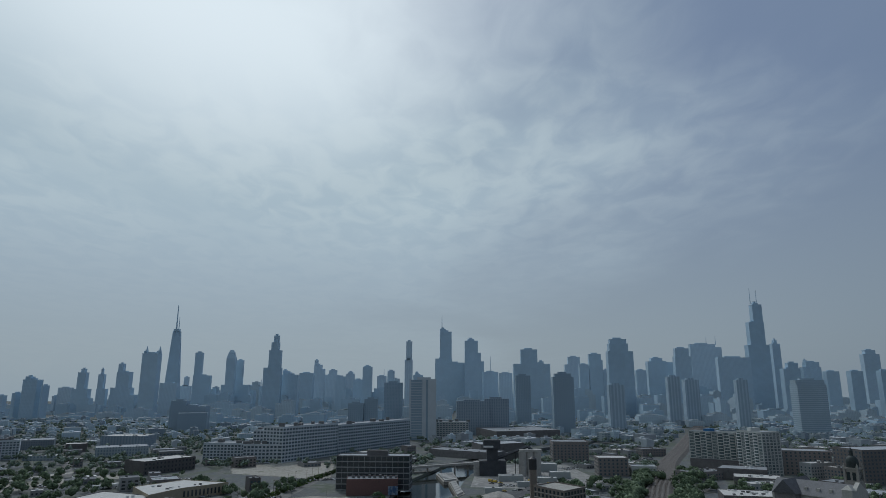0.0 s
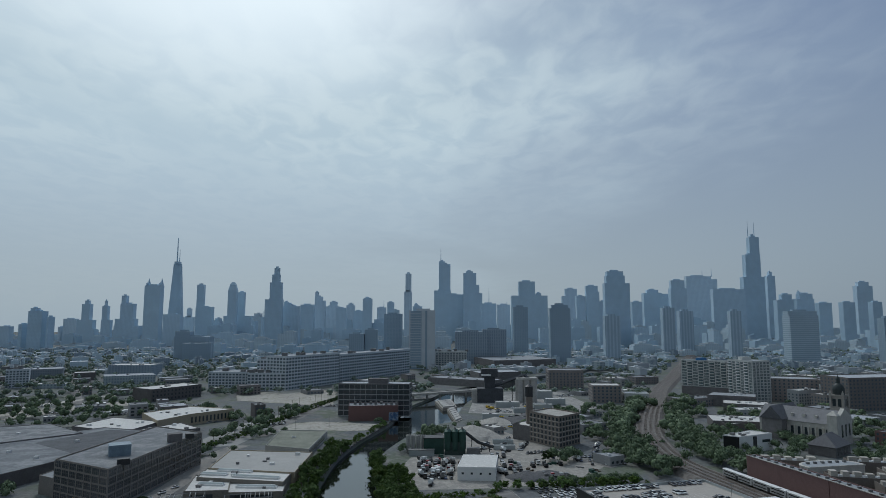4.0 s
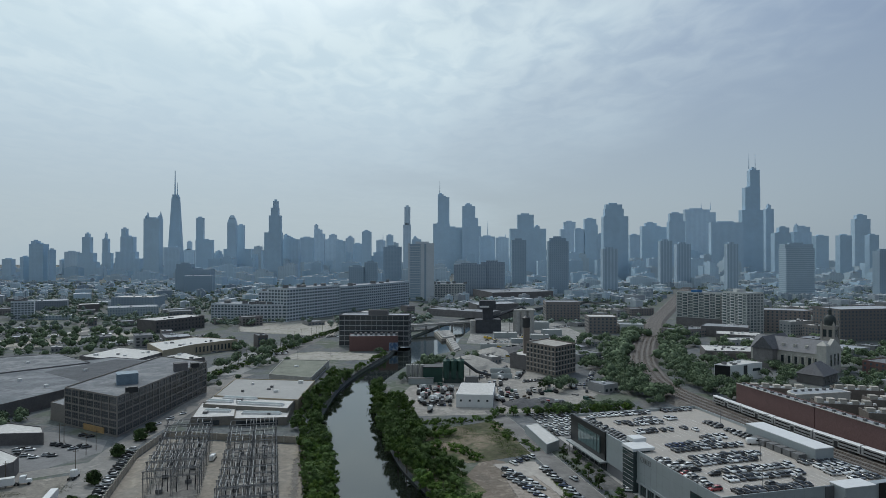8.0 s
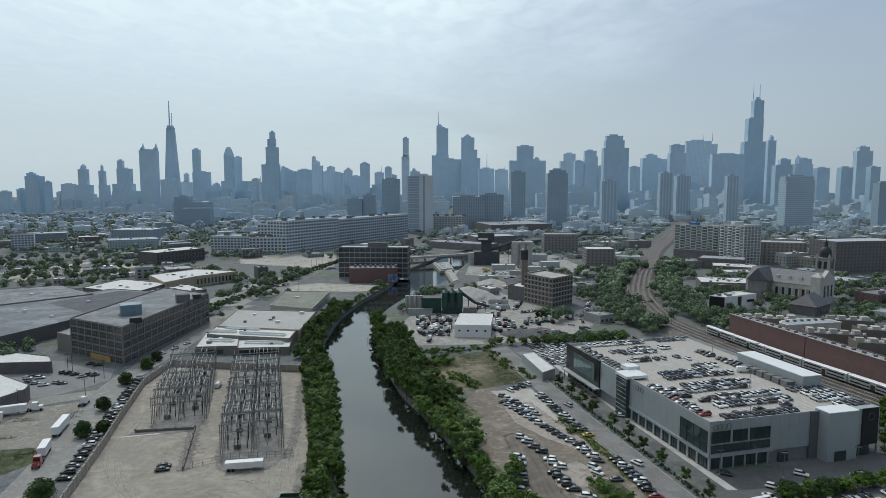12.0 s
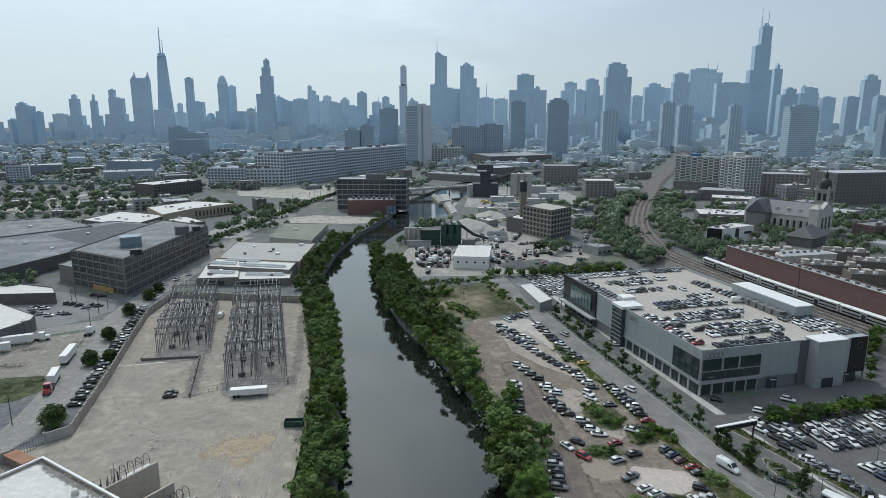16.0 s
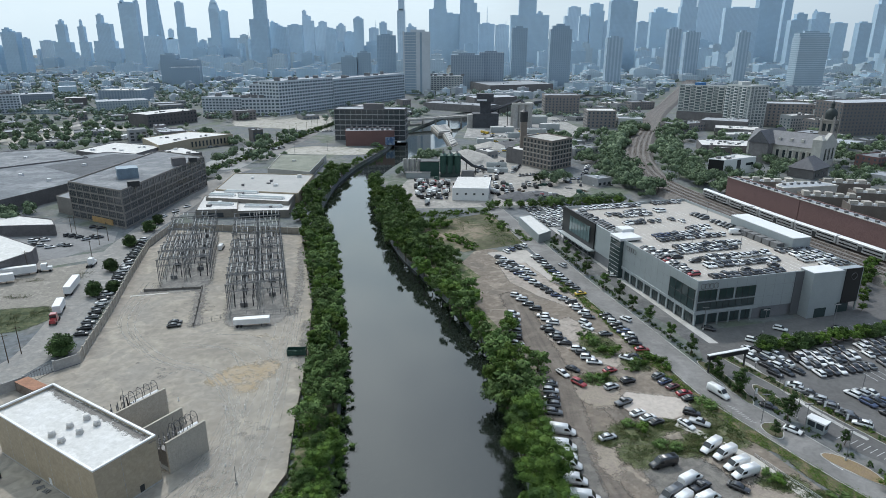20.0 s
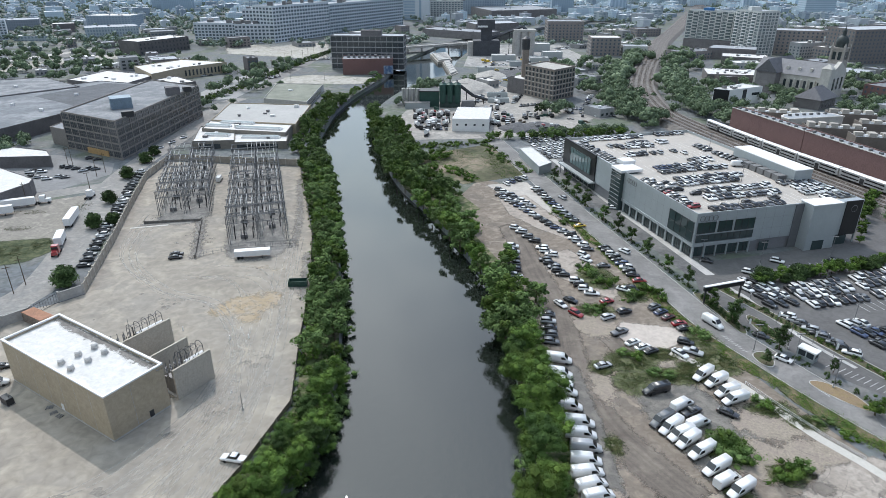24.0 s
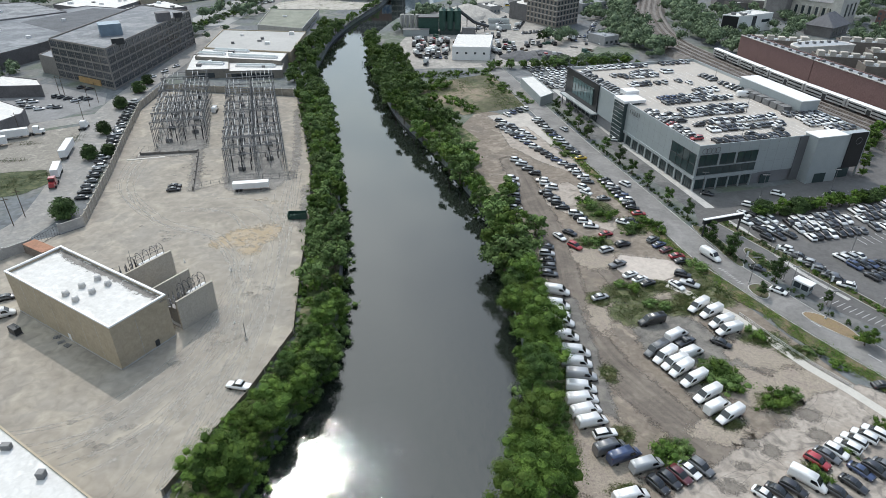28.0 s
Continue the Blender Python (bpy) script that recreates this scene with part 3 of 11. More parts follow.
soft_sheet("gravel", line_depth([(35, 134), (35.5, 118), (36, 106), (35.4, 95), (36.2, 87)], 4.5), (28, 80, 44, 140), DARK_GRAVEL, 0.0445, "dark grey gravel before the row of vans", "gravel", 2.2)
PALE_GRAVEL = soften(mat("pale_gravel_patch", (0.30, 0.258, 0.208), 0.95, scale=0.3, vary=0.35, bump=0.6, second=(0.225, 0.19, 0.16)), 1.1)
soft_sheet("gravel", patch_depth([(75.5, 112.8, 9, 6), (80.4, 102, 9, 6), (68, 101, 7, 7), (33, 86.6, 6, 8), (31, 78, 7, 7), (46, 158, 7, 10), (41, 127.2, 3.5, 9), (57, 89, 7, 4)]), (22, 68, 96, 172), PALE_GRAVEL, 0.047, "pale gravel scattered over the dirt", "gravel", 2.5)



def blobs(name, areas, material, z, label, seed, low=0.5, high=2.2):
    """Many small ragged patches gathered round ellipses (x, y, rx, ry, count)."""
    rnd = random.Random(seed)
    bm = bmesh.new()
    k = 0
    placed = []
    for x, y, rx, ry, count in areas:
        for j in range(count * 2):
            a, d = rnd.uniform(0, 6.283), abs(rnd.gauss(0, 0.55))
            cx, cy, r = x + math.cos(a) * d * rx, y + math.sin(a) * d * ry, rnd.uniform(low, high) * (1.15 - 0.5 * min(1, d))
            if sum((cx - u) ** 2 + (cy - v) ** 2 < (0.8 * (r + w)) ** 2 for u, v, w in placed) > 1:
                continue
            placed.append((cx, cy, r))
            ph = rnd.uniform(0, 40)
            ring = []
            for i in range(16):
                t = 6.283 * i / 16
                rr = r * (0.75 + 0.55 * noise.noise(Vector((math.cos(t) * 1.6 + ph, math.sin(t) * 1.6, ph))))
                ring.append(bm.verts.new((cx + math.cos(t) * rr * 1.25, cy + math.sin(t) * rr, z + 0.00012 * k)))
            bm.faces.new(ring)
            k += 1
    return tagged(link(name, bm, material), label, "ground", kind="stuff")


blobs("yard_stain", [(-53.1, 118.7, 14, 16, 9), (-81.8, 168.2, 16, 14, 12), (-49.8, 137.7, 9, 14, 8), (-64.7, 90.2, 12, 8, 6), (-90.2, 220.4, 8, 10, 12), (-78.6, 250, 8, 22, 16), (-116.6, 263.7, 9, 16, 12)],
      DARK_DUST, 0.062, "grey damp stains on the yard dust", 31, 0.4, 1.8)
blobs("ochre_patch", [(-57.2, 166.4, 7, 5, 60), (-54.1, 175.4, 5, 4, 24), (-59.3, 193.7, 7, 3, 24)], speckle(mat("ochre_dust", (0.39, 0.33, 0.25), 0.95, scale=0.3, vary=0.15, second=(0.35, 0.31, 0.255)), 0.5, 0.4, 0.6), 0.075, "ochre sandy patch on the yard", 35, 0.4, 1.5)
# ---- trees and scrub ----


def lobe_quads(cen, r, rnd):
    """Lumpy closed inner mass of one foliage lobe."""
    nu, nv = 6, 4
    u, v = np.meshgrid(np.linspace(0, 2 * np.pi, nu, endpoint=False), np.linspace(-0.5 * np.pi, 0.5 * np.pi, nv))
    rr = r * rnd.uniform(0.8, 1.12, size=u.shape)
    p = np.stack([rr * np.cos(v) * np.cos(u), rr * np.cos(v) * np.sin(u), 0.85 * rr * np.sin(v)], -1) + cen
    q = np.roll(p, -1, axis=1)
    return np.stack([p[:-1], q[:-1], q[1:], p[1:]], 2).reshape(-1, 4, 3)


def quad_cloud(name, centres, normals, sizes, material, rnd, more=None):
    """One mesh of many small leaf faces."""
    n = len(centres)
    c, nn = np.array(centres), np.array(normals)
    nn = nn / np.maximum(1e-6, np.linalg.norm(nn, axis=1))[:, None]
    ref = rnd.normal(size=(n, 3))
    u = np.cross(nn, ref)
    u /= np.maximum(1e-6, np.linalg.norm(u, axis=1))[:, None]
    w = np.cross(nn, u)
    s = np.array(sizes)[:, None]
    asp = rnd.uniform(0.55, 1.0, size=(n, 1))
    co = np.stack([c - u * s, c - w * s * asp, c + u * s, c + w * s * asp], 1)
    co[:, 0] += nn * s * 0.25
    co[:, 2] -= nn * s * 0.3
    if more is not None:
        co = np.concatenate([co, more])
        n = len(co)
    me = bpy.data.meshes.new(name)
    me.vertices.add(4 * n)
    me.vertices.foreach_set("co", co.reshape(-1))
    me.loops.add(4 * n)
    me.loops.foreach_set("vertex_index", np.arange(4 * n, dtype=np.int32))
    me.polygons.add(n)
    me.polygons.foreach_set("loop_start", np.arange(0, 4 * n, 4, dtype=np.int32))
    me.materials.append(material)
    me.update(calc_edges=True)
    return me


def crown_mesh(name, seed, radius, low, high, lumps, leaves, leaf, material, fat=1.0):
    """Leaf clumps round several lobes with gaps between them."""
    rnd = np.random.default_rng(seed)
    C, N, S, cores = [], [], [], []
    for k in range(lumps):
        a, r = rnd.uniform(0, 2 * math.pi), radius * math.sqrt(rnd.uniform(0.02, 0.75))
        z = low + (high - low) * rnd.uniform(0.2, 0.85)
        lr = fat * radius * rnd.uniform(0.17, 0.44) * (1.0 - 0.35 * (z - low) / (high - low))
        cen = np.array([r * math.cos(a) * (1.15 - 0.5 * (z - low) / (high - low)), r * math.sin(a) * (1.15 - 0.5 * (z - low) / (high - low)), z])
        m = leaves // lumps
        d = rnd.normal(size=(m, 3))
        d /= np.linalg.norm(d, axis=1)[:, None]
        d[:, 2] = np.where(d[:, 2] < -0.35, -d[:, 2], d[:, 2])
        rr = lr * rnd.triangular(0.68, 0.92, 1.5, size=(m, 1))
        cores.append(lobe_quads(cen, 0.7 * lr, rnd))
        C.append(cen + d * rr * np.array([1, 1, 0.85]))
        N.append(d + rnd.normal(scale=0.42, size=(m, 3)) + np.array([0, 0, 0.3]))
        S.append(rnd.uniform(0.6, 1.35, size=m) * leaf)
    return quad_cloud(name, np.concatenate(C), np.concatenate(N), np.concatenate(S), material, rnd, np.concatenate(cores))


def trunk_mesh(seed, height, r):
    rnd = random.Random(seed)
    bm = bmesh.new()
    x = y = 0.0
    z, pz = 0.0, (0, 0, -0.3)
    for k in range(3):
        nz = (x + rnd.uniform(-0.3, 0.3), y + rnd.uniform(-0.3, 0.3), height * (k + 1) / 3)
        add_bar(bm, pz, nz, r * (1 - 0.25 * k), 7, r * (0.75 - 0.25 * k))
        pz = nz
        x, y = nz[0], nz[1]
    for k in range(5):
        a = k * 1.3 + rnd.uniform(0, 0.6)
        s = (x * 0.6, y * 0.6, height * rnd.uniform(0.5, 0.9))
        add_bar(bm, s, (s[0] + math.cos(a) * height * 0.45, s[1] + math.sin(a) * height * 0.45, s[2] + height * rnd.uniform(0.25, 0.5)), r * 0.4, 5, r * 0.12)
    return mesh_of(bm, BARK, "trunk")


TREE_KINDS = []
for k, (rad, lo, hi, lumps, leaves, leaf, m) in enumerate((
        (4.2, 0.8, 9.5, 27, 5400, 0.108, LEAF), (4.8, 1.0, 10.5, 30, 5700, 0.114, LEAF_B), (3.6, 0.8, 8.5, 24, 4900, 0.103, LEAF),
        (5.2, 0.8, 9.0, 32, 5900, 0.114, LEAF), (3.9, 0.8, 11.0, 27, 5400, 0.108, LEAF_DEEP), (3.9, -0.6, 8.0, 44, 4600, 0.16, LEAF_DARK))):
    TREE_KINDS.append((crown_mesh("crown", 20 + k, rad, lo, hi, lumps, leaves, leaf, m, 1.5 if k == 5 else 1.12), trunk_mesh(k, hi * 0.6, 0.28), hi))
FAR_KINDS = []
for k, (rad, lo, hi, m) in enumerate(((4.2, 0.8, 9.5, LEAF_MID), (4.8, 1.0, 10.5, LEAF_B), (3.6, 0.8, 8.5, LEAF_MID), (5.2, 0.8, 9.0, LEAF_MID), (3.9, 0.8, 11.0, LEAF), (3.9, -0.6, 8.0, LEAF_DARK))):
    FAR_KINDS.append((crown_mesh("crown", 40 + k, rad, lo, hi, 44 if k == 5 else 16, 4200 if k == 5 else 1400, 0.34, m, 1.6 if k == 5 else 1.15), TREE_KINDS[k][1], hi))
YOUNG = [(crown_mesh("crown", 60 + k, 1.5, 1.0, 6.0, 18, 1700, 0.11, m, 1.3), trunk_mesh(70 + k, 3.4, 0.1), 6.0) for k, m in enumerate((LEAF_DARK, LEAF_DEEP))]
BUSH = [crown_mesh("bush", 80 + k, 1.9, -0.5, 1.5, 14, 850, 0.085, m) for k, m in enumerate((LEAF, LEAF_MID, LEAF_DARK))]
tree_rnd = random.Random(3)


def tree(x, y, height, label, group, kind=None, z=0.0, young=False):
    kinds = YOUNG if young else TREE_KINDS if y < 140 else FAR_KINDS
    crown, trunk, h0 = kinds[kind if kind is not None else tree_rnd.randrange(len(kinds) - (0 if young else 1))]
    s = height / h0
    wide = 1.0 if kind == 5 else 1.15
    ob = thing("tree", label, "tree", group, Matrix.Translation((x, y, z)) @ Matrix.Rotation(tree_rnd.uniform(0, 6.28), 4, "Z") @ Matrix.Diagonal((s * wide * tree_rnd.uniform(0.85, 1.12), s * wide * tree_rnd.uniform(0.85, 1.12), s, 1)))
    piece("trunk", trunk, ob)
    piece("crown", crown, ob)
    return ob


POOLED = []


def pooled_tree(x, y, height, z=0.0):
    """One more tree of the joined stand on the far banks."""
    crown, trunk, h0 = FAR_KINDS[tree_rnd.randrange(5)]
    POOLED.append((crown, Matrix.Translation((x, y, z)) @ Matrix.Rotation(tree_rnd.uniform(0, 6.28), 4, "Z") @ Matrix.Scale(height / h0, 4)))


def bush(x, y, size, group="scrub", label="low green shrub on rough ground", kind=None, z=0.0):
    me = BUSH[kind if kind is not None else tree_rnd.randrange(2)]
    ob = new("bush", me)
    s = size / 1.8
    ob.matrix_basis = Matrix.Translation((x, y, z)) @ Matrix.Rotation(tree_rnd.uniform(0, 6.28), 4, "Z") @ Matrix.Diagonal((s * tree_rnd.uniform(0.9, 1.4), s * tree_rnd.uniform(0.9, 1.3), s, 1))
    return tagged(ob, label, "shrub", group)


# both river banks
for y in [*range(48, 132, 4), *range(132, 300, 5)]:
    x0, x1 = fence_x(y) + 2.6, bank_x(left_bank, y) - 1.2
    n = max(2, round((x1 - x0) / (4.0 if y > 130 else 3.0)))
    for k in range(n):
        x = x1 - (k + tree_rnd.uniform(0.1, 0.7)) * (x1 - x0) / n
        tree(x, y + tree_rnd.uniform(-2.2, 2.2), tree_rnd.choice((4.5, 6.0, 7.0, 8.0, 9.5)) * tree_rnd.uniform(0.85, 1.1) * (0.62 if k == n - 1 and y < 140 else 0.95 if y < 140 else 1.0), "dense green riverside tree on the bank", "trees on the river bank")
    if y % 2 == 0:
        bush(x1 + 1.0, y + 2, 2.6, "bank scrub", "green scrub hanging over the river", z=-1.5)
for y in range(72, 300, 4):
    bush(fence_x(y) + tree_rnd.uniform(0.9, 1.8), y + tree_rnd.uniform(-1, 1), tree_rnd.uniform(1.2, 2.0), "bank scrub", "green scrub behind the fence wall")
for y in range(300, 480, 7):
    for off in (1, 9):
        pooled_tree(bank_x(left_bank, y) - off - tree_rnd.uniform(0, 4), y + tree_rnd.uniform(-2, 2), tree_rnd.uniform(6.5, 10))
for y in range(40, 262, 6):
    if y < 175 and y % 12 == 0:
        continue
    tree(bank_x(right_bank, y) + (tree_rnd.uniform(0.6, 2.8) if y < 140 else tree_rnd.uniform(-0.4, 2.2)), y + tree_rnd.uniform(-3, 3), tree_rnd.choice((6, 8.5, 10, 11.5, 13)) * tree_rnd.uniform(0.9, 1.1) * (0.8 if y < 140 else 0.88), "dense green riverside tree on the bank", "trees on the river bank")
    if tree_rnd.random() < (0.5 if y < 150 else 0.9):
        tree(bank_x(right_bank, y) + tree_rnd.uniform(5, 7.5 if y < 140 else 8.5 if y < 165 else 14), y + 3, tree_rnd.uniform(6, 9) * (0.65 if y < 140 else 1.0), "dense green riverside tree on the bank", "trees on the river bank")
    if y % 4 == 0:
        bush(bank_x(right_bank, y) + 0.4, y + 2, 2.8, "bank scrub", "green scrub hanging over the river", z=-1.5)
# the tall crowns that stand out of the bank
for x, y, h, k in ((23.5, 168, 10, 1), (20.6, 154, 9, 0), (23.2, 139, 11.5, 0), (20.4, 128, 9.5, 1), (24.4, 116, 12.5, 0), (25.2, 105.5, 8.5, 3), (21.4, 99.6, 11, 4), (17.2, 87, 11, 1), (22.4, 92.5, 8.5, 1), (13.6, 72.5, 10, 1), (19.6, 75.5, 10.5, 3), (15.4, 80, 8, 0), (25.5, 124, 7.5, 4), (24.6, 132, 8.5, 1), (24.0, 147, 8, 0)):
    tree(x, y, h, "tall spreading green tree on the river bank", "trees on the river bank", k)
for y in range(66, 172, 5):
    bush(bank_x(right_bank, y) + tree_rnd.uniform(6.5, 9.0), y, tree_rnd.uniform(1.4, 2.6), "bank scrub", "green scrub at the foot of the bank trees")
for y in range(262, 440, 6):
    for off in (-0.5, 7, 14) if y < 400 else (2,):
        pooled_tree(bank_x(right_bank, y) + off + tree_rnd.uniform(0, 4), y + tree_rnd.uniform(-2, 2), tree_rnd.choice((6.0, 8.0, 9.5, 11.5)))


def join_pool():
    """Crowns and stems of the pooled trees in one mesh each."""
    C, mats_, idx = [], [], []
    trunks = bmesh.new()
    for me, m in POOLED:
        a = np.empty(len(me.vertices) * 3, dtype=np.float32)
        me.vertices.foreach_get("co", a)
        a = a.reshape(-1, 3)
        M = np.array(m)
        C.append(a @ M[:3, :3].T + M[:3, 3])
        if me.materials[0] not in mats_:
            mats_.append(me.materials[0])
        idx += [mats_.index(me.materials[0])] * (len(a) // 4)
        p = m.translation
        add_bar(trunks, (p.x, p.y, p.z - 0.3), (p.x, p.y, p.z + 5), 0.25, 6, 0.12)
    co = np.concatenate(C)
    n = len(co)
    me = bpy.data.meshes.new("tree_stand")
    me.vertices.add(n)
    me.vertices.foreach_set("co", co.reshape(-1).astype(np.float32))
    me.loops.add(n)
    me.loops.foreach_set("vertex_index", np.arange(n, dtype=np.int32))
    me.polygons.add(n // 4)
    me.polygons.foreach_set("loop_start", np.arange(0, n, 4, dtype=np.int32))
    me.polygons.foreach_set("material_index", np.array(idx, dtype=np.int32))
    for m in mats_:
        me.materials.append(m)
    me.update(calc_edges=True)
    stand = tagged(new("tree_stand", me), "dense green trees along the river bend", "trees", kind="stuff")
    part("trunk", trunks, BARK, stand)


def weeds(areas, material, seed=1, name="weeds", label="patchy green weeds on the lots"):
    """Low tufts scattered over ellipses (x, y, rx, ry, count)."""
    rng = np.random.default_rng(seed)
    C, N, S = [], [], []
    for x, y, rx, ry, n in areas:
        n *= 7
        a, r = rng.uniform(0, 6.283, n), np.sqrt(rng.uniform(0, 1, n)) * rng.uniform(0.55, 1.05, n)
        px, py = x + np.cos(a) * r * rx, y + np.sin(a) * r * ry
        keep = np.array([noise.noise(Vector((u * 0.35, v * 0.35, 0))) + 0.7 * noise.noise(Vector((u * 1.3, v * 1.3, 4))) > -0.2 for u, v in zip(px, py)])
        px, py = px[keep], py[keep]
        m = len(px)
        C.append(np.stack([px, py, rng.uniform(0.04, 0.32, m)], 1))
        N.append(rng.normal(scale=0.6, size=(m, 3)) + np.array([0, 0, 1.0]))
        S.append(rng.uniform(0.05, 0.13, m))
    me = quad_cloud(name, np.concatenate(C), np.concatenate(N), np.concatenate(S), material, rng)
    return tagged(new(name, me), label, "weeds", kind="stuff")
# ---- vehicles ----
PAINTS = {}
for nm, c in (("white", (0.78, 0.78, 0.77)), ("silver", (0.42, 0.43, 0.44)), ("black", (0.014, 0.014, 0.017)), ("grey", (0.11, 0.115, 0.122)),
              ("red", (0.32, 0.02, 0.025)), ("blue", (0.03, 0.05, 0.12)), ("yellow", (0.6, 0.40, 0.03)), ("maroon", (0.10, 0.015, 0.02))):
    PAINTS[nm] = mat("car_paint_" + nm, c, 0.3, 0.0, scale=1.0, vary=0.05, bump=0, spec=0.6)
    PAINTS[nm].node_tree.nodes["Principled BSDF"].inputs["Coat Weight"].default_value = 1.0
    PAINTS[nm].node_tree.nodes["Principled BSDF"].inputs["Coat Roughness"].default_value = 0.06


def lofted(sections, wide, mats_, name, mi=0):
    """A body from side outline stations (x, low, high, half width factor) with rounded shoulders."""
    bm = bmesh.new()
    rings = []
    for x, z0, z1, f in sections:
        w = wide / 2 * f
        rings.append([bm.verts.new(p) for p in ((x, -w * 0.94, z0), (x, -w, z0 + (z1 - z0) * 0.35), (x, -w * 0.97, z0 + (z1 - z0) * 0.8), (x, -w * 0.82, z1),
                                                (x, w * 0.82, z1), (x, w * 0.97, z0 + (z1 - z0) * 0.8), (x, w, z0 + (z1 - z0) * 0.35), (x, w * 0.94, z0))])
    for a, b in zip(rings, rings[1:]):
        for k in range(8):
            bm.faces.new((a[k], b[k], b[(k + 1) % 8], a[(k + 1) % 8]))
    bm.faces.new(rings[0])
    bm.faces.new(list(reversed(rings[-1])))
    bmesh.ops.recalc_face_normals(bm, faces=bm.faces[:])
    me = mesh_of(bm, mats_, name)
    me.polygons.foreach_set("use_smooth", [len(p.vertices) == 4 for p in me.polygons])
    return me


# kind: length, width, body stations, cabin stations, roof stations, wheel radius, axles
SHAPES = {
    "sedan": (4.7, 1.86, [(-2.37, 0.35, 0.80, 0.86), (-2.2, 0.28, 0.98, 0.95), (-1.3, 0.25, 1.0, 1), (1.0, 0.25, 0.98, 1), (2.1, 0.28, 0.78, 0.95), (2.37, 0.35, 0.62, 0.82)],
              [(-1.9, 0.98, 1.02, 0.85), (-1.0, 0.98, 1.42, 0.80), (0.35, 0.98, 1.43, 0.80), (1.25, 0.95, 0.99, 0.86)], [(-1.0, 1.40, 1.455, 0.72), (-0.4, 1.42, 1.475, 0.74), (0.35, 1.40, 1.46, 0.72)]),
    "suv": (4.7, 1.92, [(-2.35, 0.4, 0.95, 0.9), (-2.2, 0.32, 1.08, 0.97), (-1.2, 0.3, 1.1, 1), (1.1, 0.3, 1.06, 1), (2.1, 0.32, 0.92, 0.95), (2.35, 0.4, 0.72, 0.85)],
            [(-2.2, 1.05, 1.15, 0.88), (-1.75, 1.05, 1.64, 0.82), (0.3, 1.05, 1.68, 0.82), (1.2, 1.02, 1.08, 0.88)], [(-1.95, 1.60, 1.69, 0.74), (-0.6, 1.66, 1.74, 0.76), (0.3, 1.64, 1.71, 0.74)]),
    "van": (6.2, 2.02, [(-3.1, 0.4, 2.3, 0.93), (-3.0, 0.35, 2.52, 0.97), (-2.6, 0.33, 2.6, 1), (0.7, 0.33, 2.62, 1), (1.15, 0.33, 2.5, 0.99), (1.95, 0.35, 1.55, 0.97), (2.5, 0.36, 1.28, 0.94), (2.95, 0.4, 1.02, 0.88), (3.1, 0.48, 0.75, 0.78)],
            [(0.75, 1.62, 2.3, 1.0), (1.2, 1.6, 2.47, 0.985), (1.98, 1.48, 1.6, 0.97)], [(-2.6, 2.58, 2.64, 0.7), (1.0, 2.58, 2.64, 0.7)]),
    "pickup": (5.6, 1.98, [(-2.8, 0.5, 1.08, 0.94), (-2.7, 0.42, 1.12, 1), (-0.9, 0.4, 1.12, 1), (1.3, 0.4, 1.12, 1), (2.5, 0.42, 1.02, 0.95), (2.8, 0.5, 0.85, 0.88)],
               [(-0.95, 1.1, 1.2, 0.88), (-0.8, 1.1, 1.78, 0.82), (0.5, 1.1, 1.8, 0.82), (1.35, 1.08, 1.14, 0.88)], [(-0.85, 1.76, 1.83, 0.74), (0.0, 1.78, 1.86, 0.75), (0.5, 1.76, 1.82, 0.73)]),
}
CAR_MESH, CAB_MESH = {}, {}
# the van's sloping windscreen and cab side windows
vg = bmesh.new()
vv = [vg.verts.new(p) for p in ((1.2, -0.78, 2.42), (1.2, 0.78, 2.42), (1.95, 0.86, 1.54), (1.95, -0.86, 1.54), (1.22, -0.78, 2.5), (1.22, 0.78, 2.5), (2.0, 0.86, 1.6), (2.0, -0.86, 1.6))]
for q in ((3, 2, 1, 0), (4, 5, 6, 7), (0, 1, 5, 4), (1, 2, 6, 5), (2, 3, 7, 6), (3, 0, 4, 7)):
    vg.faces.new([vv[i] for i in q])
for s in (-1, 1):
    a, b = [[vg.verts.new((x, s * y, z)) for x, z in ((0.45, 1.5), (1.8, 1.42), (1.28, 2.12), (0.45, 2.15))] for y in (0.8, 1.035)]
    for k in range(4):
        vg.faces.new((a[k], a[(k + 1) % 4], b[(k + 1) % 4], b[k]))
    vg.faces.new(b)
bmesh.ops.recalc_face_normals(vg, faces=vg.faces[:])
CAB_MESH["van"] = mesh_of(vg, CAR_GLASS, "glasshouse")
wb_ = bmesh.new()
add_bar(wb_, (0, -0.11, 0), (0, 0.11, 0), 0.33, 12)
WHEEL = mesh_of(wb_, RUBBER, "wheel")
wb_ = bmesh.new()
add_box(wb_, -0.03, -0.18, -0.07, 0.03, 0.18, 0.07)
LAMP = mesh_of(wb_, mat("lamp_lens", (0.6, 0.6, 0.58), 0.15, bump=0), "headlight")
wb_ = bmesh.new()
add_box(wb_, -0.03, -0.16, -0.08, 0.03, 0.16, 0.08)
TAIL = mesh_of(wb_, mat("tail_lens", (0.25, 0.01, 0.01), 0.2, bump=0), "tail_light")
wb_ = bmesh.new()
add_box(wb_, -0.12, -0.85, -0.2, 0.06, 0.85, 0.14)
BUMPER = mesh_of(wb_, DARK_METAL, "bumper")
car_rnd = random.Random(11)
POOL = {}


